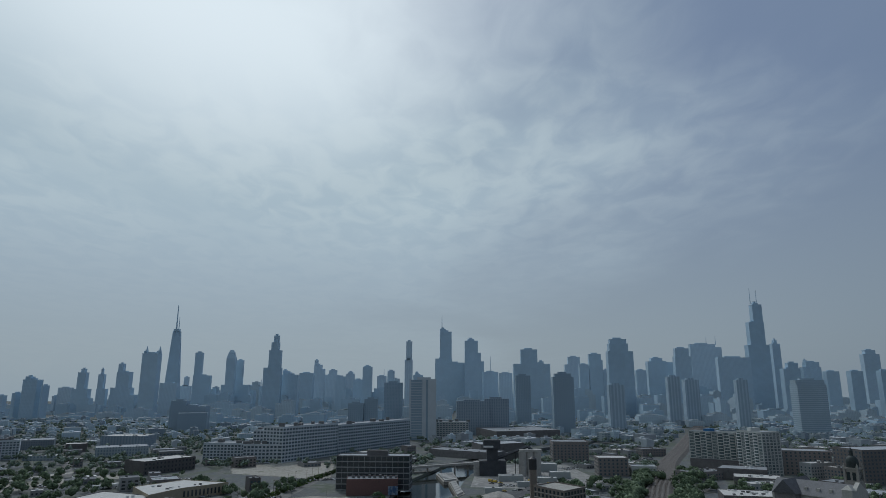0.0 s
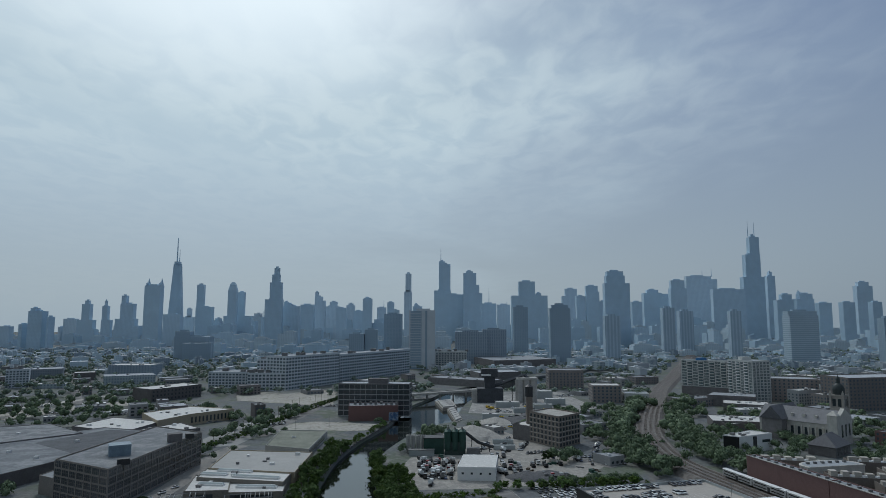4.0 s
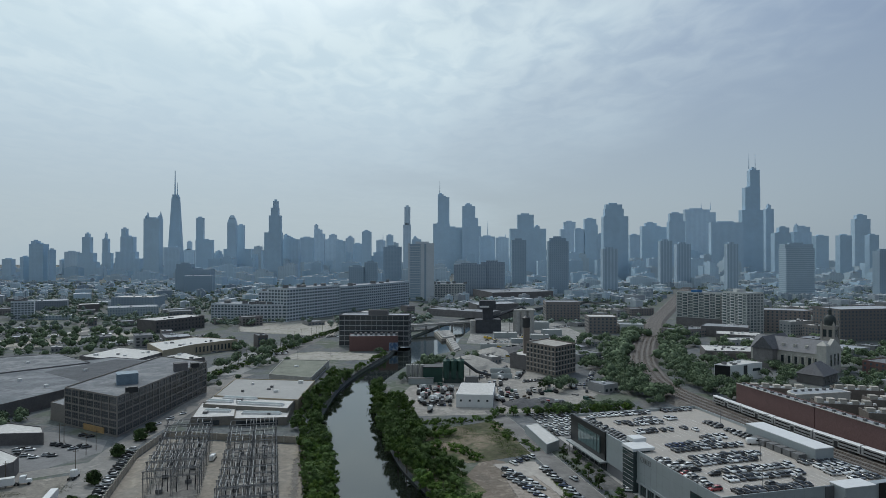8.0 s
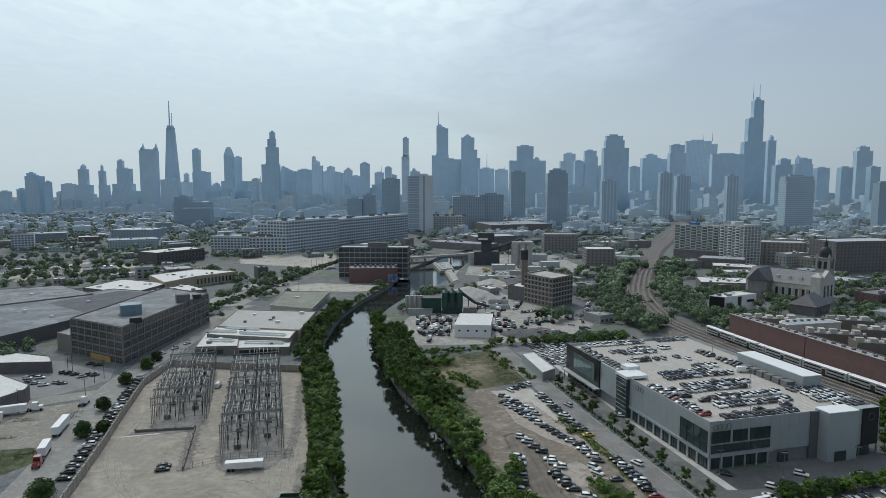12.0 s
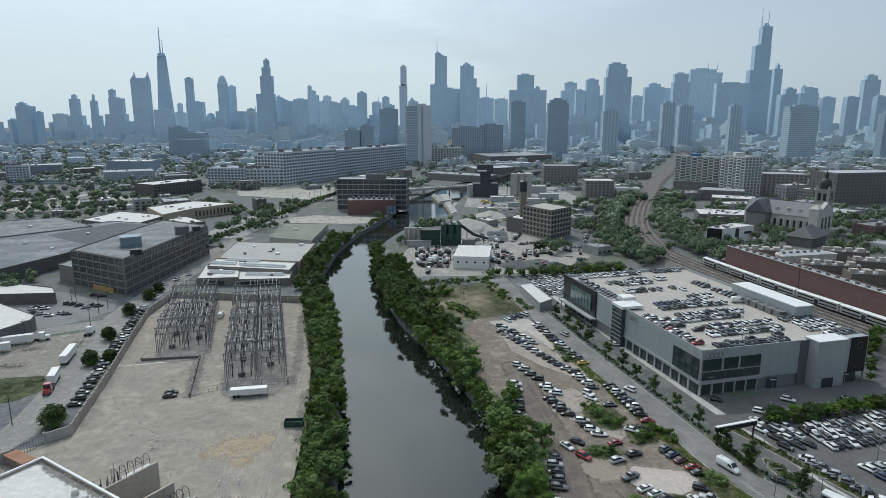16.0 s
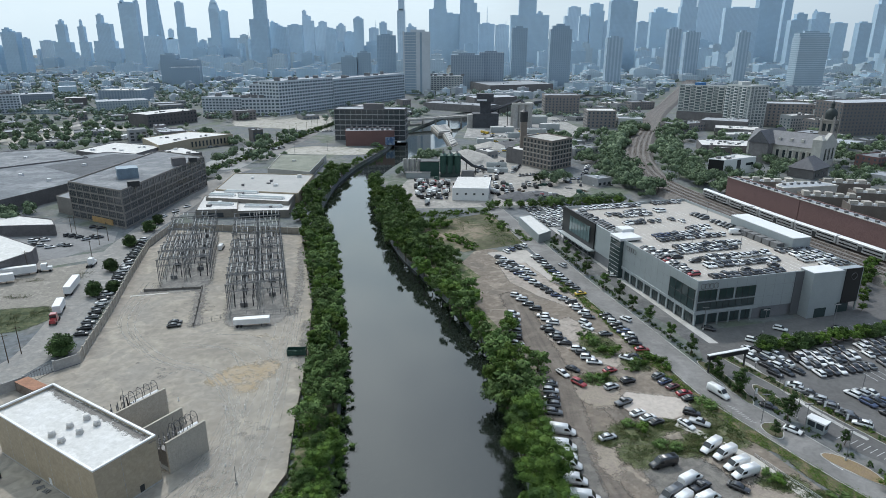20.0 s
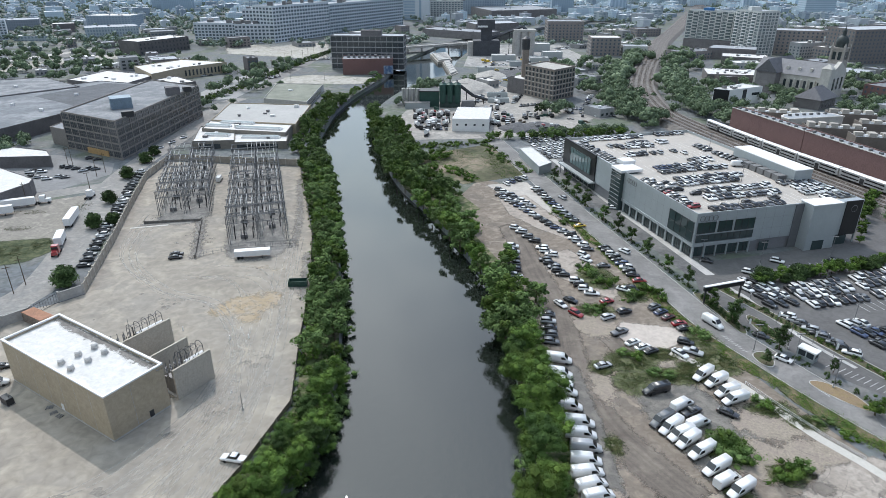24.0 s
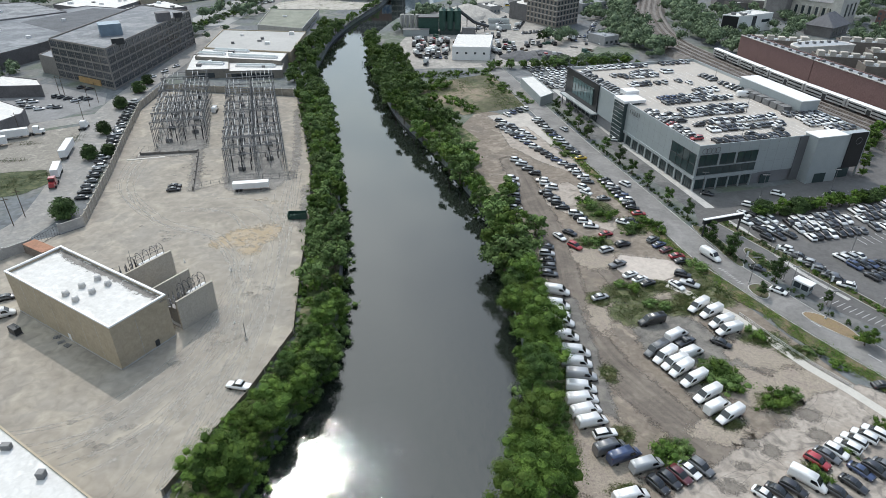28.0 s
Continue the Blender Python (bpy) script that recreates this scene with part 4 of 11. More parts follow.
def car_meshes(kind, paint):
    key = (kind, paint)
    if key not in CAR_MESH:
        L, Wd, body, cab, roof = SHAPES[kind]
        CAR_MESH[key] = lofted(body, Wd, PAINTS[paint], kind + "_body")
        CAR_MESH[key + ("roof",)] = lofted(roof, Wd, PAINTS[paint], "roof_panel")
        if kind not in CAB_MESH:
            CAB_MESH[kind] = lofted(cab, Wd, CAR_GLASS, "glasshouse")
    return CAR_MESH[key], CAR_MESH[key + ("roof",)], CAB_MESH[kind]


WORD = {"sedan": "sedan car", "suv": "sport utility car", "van": "cargo van", "pickup": "pickup truck"}
CAT = {"sedan": "car", "suv": "car", "van": "van", "pickup": "pickup truck"}


def vehicle(x, y, deg, kind="sedan", paint="black", where="parked on the dirt lot", group="parked cars", z=0.04, full=True):
    """A parked vehicle, nose towards deg from +x."""
    body, roof, cab = car_meshes(kind, paint)
    L, Wd = SHAPES[kind][:2]
    if not full:
        m = Matrix.Translation((x, y, z)) @ Matrix.Rotation(radians(deg), 4, "Z")
        POOL.setdefault(group, []).append((kind, paint, m))
        return None
    ob = new("van" if kind == "van" else "pickup_truck" if kind == "pickup" else "car")
    s = car_rnd.uniform(0.96, 1.04) * (1.1 if kind == "van" else 1.0)
    ob.matrix_basis = Matrix.Translation((x, y, z)) @ Matrix.Rotation(radians(deg), 4, "Z") @ Matrix.Diagonal((s, 1, 1, 1))
    tagged(ob, paint + " " + WORD[kind] + " " + where, CAT[kind], group)
    piece("body", body, ob)
    piece("glasshouse", cab, ob)
    piece("roof_panel", roof, ob)
    if full and y > 140:
        key = (kind, "wheel_set")
        if key not in CAB_MESH:
            # sills and wheels as one outline from axle to axle
            out_ = [(-L * 0.42, 0.45)]
            for wx in (-L * 0.3, L * 0.3):
                out_ += [(wx - 0.33, 0.3), (wx - 0.25, 0.1), (wx, 0.0), (wx + 0.25, 0.1), (wx + 0.33, 0.3)]
            out_ += [(L * 0.42, 0.45)]
            bm = prism(out_, -Wd / 2 - 0.01, Wd / 2 + 0.01)
            bm.transform(Matrix.Rotation(radians(90), 4, "X"))
            CAB_MESH[key] = mesh_of(bm, RUBBER, "undercarriage")
        piece("undercarriage", CAB_MESH[key], ob)
    elif full:
        a = L * 0.3
        for wx in (-a, a):
            for wy in (-1, 1):
                piece("wheel", WHEEL, ob, Matrix.Translation((wx, wy * (Wd / 2 - 0.1), 0.33)))
        if y < 150:
            piece("bumper", BUMPER, ob, Matrix.Translation((L / 2, 0, 0.55)))
        for wy in (-1, 1) if y < 150 else ():
            piece("headlight", LAMP, ob, Matrix.Translation((L / 2 - 0.12, wy * Wd * 0.33, SHAPES[kind][2][-2][2] - 0.16)))
            piece("tail_light", TAIL, ob, Matrix.Translation((-L / 2 + 0.04, wy * Wd * 0.36, SHAPES[kind][2][0][2] - 0.12)))
    return ob


def car_row(p, q, n, deg, where, group, z=0.04, mix="wwwsskkkggb", kinds=("sedan", "suv", "suv"), full=True, skip=0.0):
    """n cars side by side from p to q."""
    key = {"w": "white", "s": "silver", "k": "black", "g": "grey", "r": "red", "b": "blue", "m": "maroon"}
    for i in range(n):
        t = i / max(1, n - 1)
        if car_rnd.random() < skip:
            continue
        vehicle(p[0] + (q[0] - p[0]) * t + car_rnd.uniform(-0.25, 0.25), p[1] + (q[1] - p[1]) * t + car_rnd.uniform(-0.25, 0.25),
                deg + car_rnd.choice((0, 180)) + car_rnd.uniform(-2.5, 2.5), car_rnd.choice(kinds), key[car_rnd.choice(mix)], where, group, z, full)


def pooled_cars(group, label):
    """The many cars of a car park joined into one object, wheels and glass included."""
    co, loops, starts, mi, mats_ = [], [], [], [], []
    n = 0
    for kind, paint, m in POOL.pop(group, []):
        metal, roof, cab = car_meshes(kind, paint)
        L, Wd = SHAPES[kind][:2]
        bits = [(metal, m), (roof, m), (cab, m)] + [(WHEEL, m @ Matrix.Translation((sx * L * 0.3, sy * (Wd / 2 - 0.1), 0.33))) for sx in (-1, 1) for sy in (-1, 1)]
        for me, mm in bits:
            mt = me.materials[0]
            if mt not in mats_:
                mats_.append(mt)
            k = mats_.index(mt)
            co += [mm @ v.co for v in me.vertices]
            for p in me.polygons:
                starts.append(len(loops))
                loops += [n + i for i in p.vertices]
                mi.append(k)
            n += len(me.vertices)
    me = bpy.data.meshes.new("parked_cars")
    me.vertices.add(n)
    me.vertices.foreach_set("co", np.array(co, dtype=np.float32).reshape(-1))
    me.loops.add(len(loops))
    me.loops.foreach_set("vertex_index", np.array(loops, dtype=np.int32))
    me.polygons.add(len(starts))
    me.polygons.foreach_set("loop_start", np.array(starts, dtype=np.int32))
    me.polygons.foreach_set("material_index", np.array(mi, dtype=np.int32))
    for mt in mats_:
        me.materials.append(mt)
    me.update(calc_edges=True)
    return tagged(new("parked_cars", me), label, "cars", kind="stuff")
# ---- flat-roofed buildings ----


def block(name, label, category, pts, z0, z1, wall, roof, parapet=0.8, group=""):
    """A flat-roofed building: walls with a parapet, and its roof as parts."""
    cx, cy = sum(p[0] for p in pts) / len(pts), sum(p[1] for p in pts) / len(pts)
    area = sum(pts[i][0] * pts[(i + 1) % len(pts)][1] - pts[(i + 1) % len(pts)][0] * pts[i][1] for i in range(len(pts)))
    if area < 0:
        pts = list(reversed(pts))
    loc = [(p[0] - cx, p[1] - cy) for p in pts]
    ob = thing(name, label, category, group, Matrix.Translation((cx, cy, z0)))
    bm = bmesh.new()
    h = z1 - z0
    n = len(loc)
    inner = []
    for i in range(n):
        p, a, b = Vector(loc[i]), Vector(loc[i - 1]), Vector(loc[(i + 1) % n])
        e1, e2 = (p - a).normalized(), (b - p).normalized()
        n1, n2 = Vector((-e1.y, e1.x)), Vector((-e2.y, e2.x))
        m = (n1 + n2)
        m = m / max(0.3, m.dot(n1))
        inner.append(p + m * 0.35)
    lo = [bm.verts.new((*p, 0)) for p in loc]
    hi = [bm.verts.new((*p, h)) for p in loc]
    ih = [bm.verts.new((*p, h)) for p in inner]
    il = [bm.verts.new((*p, h - parapet - 0.3)) for p in inner]
    for i in range(n):
        j = (i + 1) % n
        for q in ((lo[i], lo[j], hi[j], hi[i]), (hi[i], hi[j], ih[j], ih[i]), (ih[i], ih[j], il[j], il[i])):
            bm.faces.new(q)
    part("wall", bm, wall, ob)
    rb = bmesh.new()
    rb.faces.new([rb.verts.new((*p, h - parapet)) for p in inner])
    bmesh.ops.triangulate(rb, faces=rb.faces[:])
    part("roof", rb, roof, ob)
    return ob




def window_grid(ob, p, q, z0, cols, rows, w, h, storey, material, first=0.0, sill=True, depth=0.12, cap=300, name="window"):
    """Framed panes in rows on a wall from plan point p to q (as seen from outside, left to right), each an object on one mesh."""
    inv = ob.matrix_basis.inverted()
    m, length = frame_at(p, q, z0)
    bm = bmesh.new()
    add_box(bm, -w / 2, -depth, 0, w / 2, 0.05, h, 0)
    pane = mesh_of(bm, material, name)
    bm = bmesh.new()
    add_box(bm, -w / 2 - 0.12, -depth - 0.1, -0.22, w / 2 + 0.12, 0, 0, 0)
    add_box(bm, -0.05, -depth - 0.05, 0, 0.05, -depth, h, 0)
    add_box(bm, -w / 2, -depth - 0.05, h * 0.48, w / 2, -depth, h * 0.53, 0)
    frame_me = mesh_of(bm, CONCRETE, "window_frame")
    pitch = length / cols
    for r in range(rows):
        for c in range(cols):
            mm = inv @ m @ Matrix.Translation(((c + 0.5) * pitch, 0, first + r * storey))
            win = piece(name, pane, ob, mm)
            if sill:
                piece("window_frame", frame_me, win)


def joined_windows(ob, p, q, z0, cols, rows, w, h, storey, material, first=0.0, depth=0.12, name="glazing_grid"):
    """The same as one part, where the panes are many and far."""
    inv = ob.matrix_basis.inverted()
    m, length = frame_at(p, q, z0)
    bm = bmesh.new()
    pitch = length / cols
    for r in range(rows):
        for c in range(cols):
            add_box(bm, (c + 0.5) * pitch - w / 2, -depth, first + r * storey, (c + 0.5) * pitch + w / 2, 0.05, first + r * storey + h)
    bm.transform(inv @ m)
    o = part(name, bm, material, ob)
    tagged(o, kind="stuff")
    return o


def on_wall(ob, p, q, x0, z0, x1, z1, out, material, name, label="", back=0.05):
    """A slab set on a wall from p to q: along x0..x1, up z0..z1, standing out."""
    inv = ob.matrix_basis.inverted()
    m, length = frame_at(p, q)
    bm = box(x0, -out, z0, x1, back, z1)
    bm.transform(inv @ m)
    return part(name, bm, material, ob, label)


def roof_unit(ob, x, y, z, sx, sy, sz, material=None, deg=0.0, name="roof_unit"):
    bm = bmesh.new()
    add_box(bm, -sx / 2, -sy / 2, 0, sx / 2, sy / 2, sz)
    add_box(bm, -sx / 2 - 0.08, -sy / 2 - 0.08, sz * 0.82, sx / 2 + 0.08, sy / 2 + 0.08, sz * 0.9)
    bm.transform(ob.matrix_basis.inverted() @ Matrix.Translation((x, y, z)) @ Matrix.Rotation(radians(deg), 4, "Z"))
    return part(name, bm, material or STEEL, ob)


def pole(x, y, h, label="slim grey lamp post with a twin head", group="lamp posts", z=0.0, arms=2, deg=0):
    ob = thing("lamp_post", label, "lamp post", group, Matrix.Translation((x, y, z)) @ Matrix.Rotation(radians(deg), 4, "Z"))
    part("post", bar((0, 0, 0), (0, 0, h), 0.11, 6, 0.07), STEEL, ob)
    part("base", bar((0, 0, 0), (0, 0, 0.6), 0.3, 8), CONCRETE, ob)
    for k in range(arms):
        s = 1 if k == 0 else -1
        part("lamp_head", box(min(0, s * 1.1), -0.16, h - 0.1, max(0, s * 1.1), 0.16, h + 0.08), STEEL, ob)
    return ob


def utility_pole(x, y, h=11, deg=0):
    ob = thing("utility_pole", "weathered wooden utility pole with a crossarm", "utility pole", "utility poles", Matrix.Translation((x, y, 0)) @ Matrix.Rotation(radians(deg), 4, "Z"))
    part("post", bar((0, 0, 0), (0, 0, h), 0.16, 6, 0.11), BARK, ob)
    part("crossarm", box(-1.2, -0.07, h - 1.0, 1.2, 0.07, h - 0.85), BARK, ob)
    return ob


# ---- substation yard on the left bank ----
ctl = [(-70.2, 107.7), (-62.7, 120.0), (-98.2, 142.6), (-105.7, 130.3)]
cb = block("control_building", "beige concrete substation building with a white membrane roof", "building", ctl, 0, 12, BEIGE, WHITE_ROOF, 0.9)
# white coping round the parapet
for a, b in zip(ctl, ctl[1:] + ctl[:1]):
    e = -0.08 if ctl.index(a) % 2 else 0.452
    on_wall(cb, a, b, e, 11.7, math.dist(a, b) - e, 12.08, 0.08, WHITE_PAINT, "coping", "white metal coping", 0.45)
    on_wall(cb, a, b, 0, 0, math.dist(a, b), 0.4, 0.06, CONCRETE, "plinth")
    for k in range(1, int(math.dist(a, b) / 6)):
        on_wall(cb, a, b, k * 6 - 0.04, 0.4, k * 6 + 0.04, 11.7, 0.012, CONCRETE, "panel_joint")
on_wall(cb, ctl[3], ctl[0], 21.8, 0, 22.9, 2.1, 0.05, WHITE_PAINT, "door", "white metal door")
on_wall(cb, ctl[0], ctl[1], 9, 0, 10.1, 2.1, 0.05, DARK_METAL, "door", "dark metal door")
VENT_PAINT = mat("pale_vent_metal", (0.5, 0.49, 0.47), 0.5, 0.1, scale=0.6, vary=0.12, bump=0)
for x, y in ((-86.3, 121.2), (-82.9, 118.9), (-84.1, 124.5), (-80.6, 122.1), (-81.9, 127.7), (-78.4, 125.4)):
    v = thing("roof_vent", "grey mushroom vent on the white roof", "vent", "roof vents", Matrix.Translation((x, y, 11.1)))
    part("curb", box(-0.6, -0.6, 0, 0.6, 0.6, 0.5), VENT_PAINT, v)
    part("hood", bar((0, 0, 0.5), (0, 0, 1.0), 0.75, 12), VENT_PAINT, v)
    part("collar", bar((0, 0, 1.0), (0, 0, 1.05), 0.6, 12), DARK_METAL, v)
    part("cap", bar((0, 0, 1.05), (0, 0, 1.35), 0.8, 12, 0.45), VENT_PAINT, v)
# dirty wet streak along the back parapet
rs = random.Random(4)
edge_a, edge_b = Vector((-97.2, 140.8)), Vector((-63.3, 119.2))
streak = soft_sheet("roof_stain", line_depth([(edge_a.x, edge_a.y), (-88, 134.2), (-80, 129.8), (-72, 124.2), (edge_b.x, edge_b.y)], 2.6), (-99, 116, -60, 144), soften(mat("damp_stain", (0.17, 0.16, 0.148), 0.8, scale=0.6, vary=0.5), 1.5, 0.55, 3.5), 11.106, "grimy dark streak of dried rainwater", "", 1.6, 0.5)
tagged(streak, kind="stuff")
streak.parent, streak.matrix_basis = cb, cb.matrix_basis.inverted()


def transformer_bay(p, q, deep, h, label, gear=True):
    """Two blast walls with a transformer and bushings between them, from p to q in front; gear: not in the spare bay."""
    m, L = frame_at(p, q)
    ob = thing("transformer_bay", label, "transformer", "transformer bays", m)
    part("blast_wall", box(0, 0, 0, L, 0.5, h), mat("tan_blast_wall", (0.45, 0.41, 0.345), 0.9, scale=0.3, vary=0.2, second=(0.39, 0.355, 0.3)), ob)
    part("back_wall", box(L - 0.4, 0.5, 0, L, deep, h * 0.5), CONCRETE, ob)
    part("oil_pit", box(0.3, 0.6, 0, L, deep + 0.4, 0.35), CONCRETE, ob)
    if not gear:
        return ob
    part("tank", box(1.0, 2.0, 0.4, L * 0.75, deep - 1.0, h * 0.55, 0.15), STEEL, ob)
    for k in range(6):
        part("radiator", box(1.2 + k * (L * 0.7 - 1) / 6, deep - 1.0, 0.6, 1.6 + k * (L * 0.7 - 1) / 6, deep - 0.2, h * 0.5), STEEL, ob)
    part("conservator", bar((L * 0.45, 2.4, h * 0.82), (L * 0.95, 2.4, h * 0.82), 0.7, 10), WHITE_PAINT, ob)
    for k in range(7):
        x, y = 1.2 + (k % 4) * L * 0.2, 2.2 + (k // 4) * 2.2
        b = part("bushing", bar((x, y, h * 0.55), (x + rs.uniform(-0.5, 0.5), y, h * 0.55 + rs.uniform(2.2, 3.8)), 0.16, 6, 0.1), DARK_METAL, ob)
    # bent pipe hoops over the transformer
    for k in range(5):
        x = L * 0.36 + k * L * 0.14
        pts = [(x, 1.6, h * 0.5), (x, 1.6, h + 1.2), (x, 1.9, h + 1.8), (x, 2.6, h + 2.1), (x, 3.4, h + 2.0), (x, 4.1, h + 1.5), (x, 4.4, h + 0.7), (x, 4.4, h * 0.5)]
        bm = bmesh.new()
        for p0, p1 in zip(pts, pts[1:]):
            add_bar(bm, p0, p1, 0.07, 5)
        add_bar(bm, (x, 1.6, h + 0.7), (x, 4.4, h + 0.7), 0.05)
        part("bus_frame", bm, DARK_METAL, ob)
    for k in range(2):
        part("bus_pipe", bar((L * 0.36, 1.8 + k * 2.2, h + 1.0), (L * 0.92, 1.8 + k * 2.2, h + 1.0), 0.08), STEEL, ob)
    part("mast", bar((L * 0.3, 1.2, 0), (L * 0.3, 1.2, h + 5.0), 0.1, 6, 0.05), STEEL, ob)
    for k in range(9):
        x, y = 0.8 + (k % 5) * L * 0.11, 1.2 + (k // 5) * 2.6
        bm = bmesh.new()
        add_bar(bm, (x, y, h * 0.4), (x, y, h + rs.uniform(0.2, 1.6)), 0.09, 6)
        for j in range(5):
            add_bar(bm, (x, y, h * 0.7 + j * 0.42), (x, y, h * 0.7 + j * 0.42 + 0.14), 0.26, 8)
        part("post_insulator", bm, mat("grey_porcelain", (0.14, 0.14, 0.145), 0.35, scale=0.5, vary=0.2, bump=0), ob)
    return ob


transformer_bay((-61.6, 122.0), (-55.9, 131.1), 6, 8.4, "concrete blast wall with a grey transformer behind it")
transformer_bay((-70.5, 128.0), (-64.2, 138.0), 0.8 + 5, 7.6, "plain concrete blast wall of an empty bay", False)
transformer_bay((-80.2, 134.0), (-72.0, 147.0), 6, 7.8, "concrete blast wall with a grey transformer behind it")


PALE_STEEL = mat("pale_bus_steel", (0.40, 0.40, 0.39), 0.5, 0.2, scale=0.5, vary=0.15, bump=0)


PALE_PORCELAIN = mat("pale_porcelain", (0.42, 0.40, 0.37), 0.35, scale=0.5, vary=0.15, bump=0)


def gantry(x0, y0, x1, y1, wide, h, bays, lanes, label):
    """A switchyard of lattice portals from near to far: columns, slim beams, bus rails, breakers and insulators."""
    m, L = frame_at((x0, y0), (x1, y1))
    ob = thing("switchyard", label, "substation", "switchyards", m)
    step = L / bays
    lane = wide / lanes
    rg = random.Random(int(L))

    def top(i):
        return h * (1.1 if i >= bays - 1 else 0.9 if i in (0, 3, 4, 7) else 1.0)

    for i in range(bays + 1):
        hi = top(i)
        for j in range(lanes + 1):
            x, y = i * step, -j * lane
            bm = bmesh.new()
            for dx, dy in ((-0.35, -0.35), (0.35, -0.35), (0.35, 0.35), (-0.35, 0.35)):
                add_bar(bm, (x + dx, y + dy, 0), (x + dx * 0.6, y + dy * 0.6, hi), 0.085)
            for k in range(7):
                z = k * hi / 7
                add_bar(bm, (x - 0.35, y - 0.35, z), (x + 0.33, y - 0.33, z + hi / 7), 0.06)
                add_bar(bm, (x + 0.35, y + 0.35, z), (x - 0.33, y + 0.33, z + hi / 7), 0.06)
            part("column", bm, STEEL, ob)
        for zz in (hi, hi * 0.74):
            bm = bmesh.new()
            for off in (-0.28, 0.28):
                add_bar(bm, (i * step + off, 0.6, zz), (i * step + off, -wide - 0.6, zz), 0.09)
            for k in range(int(wide / 1.4)):
                add_bar(bm, (i * step - 0.28, -k * 1.4, zz), (i * step + 0.28, -k * 1.4 - 1.4, zz), 0.05)
            part("beam", bm, STEEL, ob)
    for i in range(bays):
        lo = min(top(i), top(i + 1))
        for j in range(lanes + 1):
            for zz in (lo, lo * 0.74):
                part("side_beam", bar((i * step, -j * lane, zz), ((i + 1) * step, -j * lane, zz), 0.12), STEEL, ob)
        for j in range(lanes):
            # pale bus rails in sets of four or five, each on short posts
            n = rg.choice((4, 5, 5))
            for k in range(n):
                y = -(j + (k + 0.6) / (n + 0.2)) * lane
                if rg.random() < 0.86:
                    z = lo + rg.uniform(0.35, 0.6)
                    bm = bmesh.new()
                    add_bar(bm, (i * step + step * 0.06, y, z), (i * step + step * rg.uniform(0.7, 0.95), y, z + 0.15), 0.13)
                    for t in (0.12, 0.6):
                        add_bar(bm, (i * step + step * t, y, lo - 1.5), (i * step + step * t, y, z), 0.1, 5)
                    part("busbar", bm, PALE_STEEL, ob)
            # switchgear under the rails
            for k in range(3):
                y, x = -(j + (k + 0.5) / 3) * lane + rg.uniform(-0.4, 0.4), (i + rg.uniform(0.3, 0.65)) * step
                bm = bmesh.new()
                add_bar(bm, (x, y, 0), (x, y, 2.2), 0.2, 6)
                add_bar(bm, (x, y, 2.2), (x, y, rg.uniform(4.4, 6.4)), 0.18, 6, 0.12)
                add_bar(bm, (x, y, 5.0), (x + rg.uniform(1.2, 2.4), y, 5.5), 0.07, 4)
                part("insulator", bm, DARK_METAL if rg.random() < 0.7 else PALE_PORCELAIN, ob)
            x, y = i * step, -(j + rg.uniform(0.3, 0.7)) * lane
            part("insulator_string", bar((x, y, lo * 0.74 - 2.0), (x, y, lo * 0.74), 0.14, 6), DARK_METAL, ob)
            if (i + j) % 2 == 0:
                x, y = (i + 0.5) * step, -(j + 0.5) * lane
                bm = box(x - 0.6, y - 1.3, 0.3, x + 0.6, y + 1.3, 1.7)
                for k in range(3):
                    add_bar(bm, (x, y - 0.9 + k * 0.9, 1.7), (x + 0.4, y - 0.9 + k * 0.9, 3.9), 0.16, 6, 0.1)
                part("breaker", bm, STEEL, ob)
            part("cross_rail", bar((i * step + step * 0.5, -j * lane, lo * 0.9), (i * step + step * 0.5, -(j + 1) * lane, lo * 0.9), 0.09), STEEL, ob)
            part("cross_rail", bar((i * step + step * 0.6, -j * lane, lo * 0.62), (i * step + step * 0.6, -(j + 1) * lane, lo * 0.62), 0.09), STEEL, ob)
    return ob


gantry(-77, 214, -101.5, 306, 21, 12, 12, 2, "grey lattice steel switchyard frames with white busbars")
gantry(-114.5, 243, -133, 308, 20, 11.5, 8, 2, "grey lattice steel switchyard frames with white busbars")
# oil-dark ground below the frames and along the walls
GRIME = soften(mat("oily_gravel", (0.185, 0.176, 0.162), 0.95, scale=0.22, vary=0.3, bump=0.4, second=(0.225, 0.212, 0.193)), 1.0, 0.6)
grime = [line_depth([(-66, 210), (-79, 260), (-92, 311)], 23), line_depth([(-104, 243), (-114, 278), (-124, 312)], 21), line_depth([(-86, 203), (-91, 222), (-95, 236)], 5),
         line_depth([(-53, 212), (-57, 245), (-66, 290)], 3.5), line_depth([(-117, 233), (-96, 236)], 4), line_depth([(-41.5, 172), (-46, 205)], 4)]
soft_sheet("oil_stain", lambda x, y: np.maximum.reduce([f(x, y) for f in grime]), (-136, 165, -36, 318), GRIME, 0.04, "dark oil-stained gravel below the switchyards", "stain", 3.5, 1.3)
for a, b in (((-120.5, 229.2), (-107, 232.6)), ((-84.5, 257.5), (-76, 259))):
    m, L = frame_at(a, b)
    tagged(new("concrete_strip", mesh_of(box(0, -0.5, 0, L, 0.5, 0.16), mat("pale_strip", (0.5, 0.48, 0.44), 0.9, scale=0.5), "concrete_strip")), "pale concrete strip across the gravel yard", "slab").matrix_basis = m


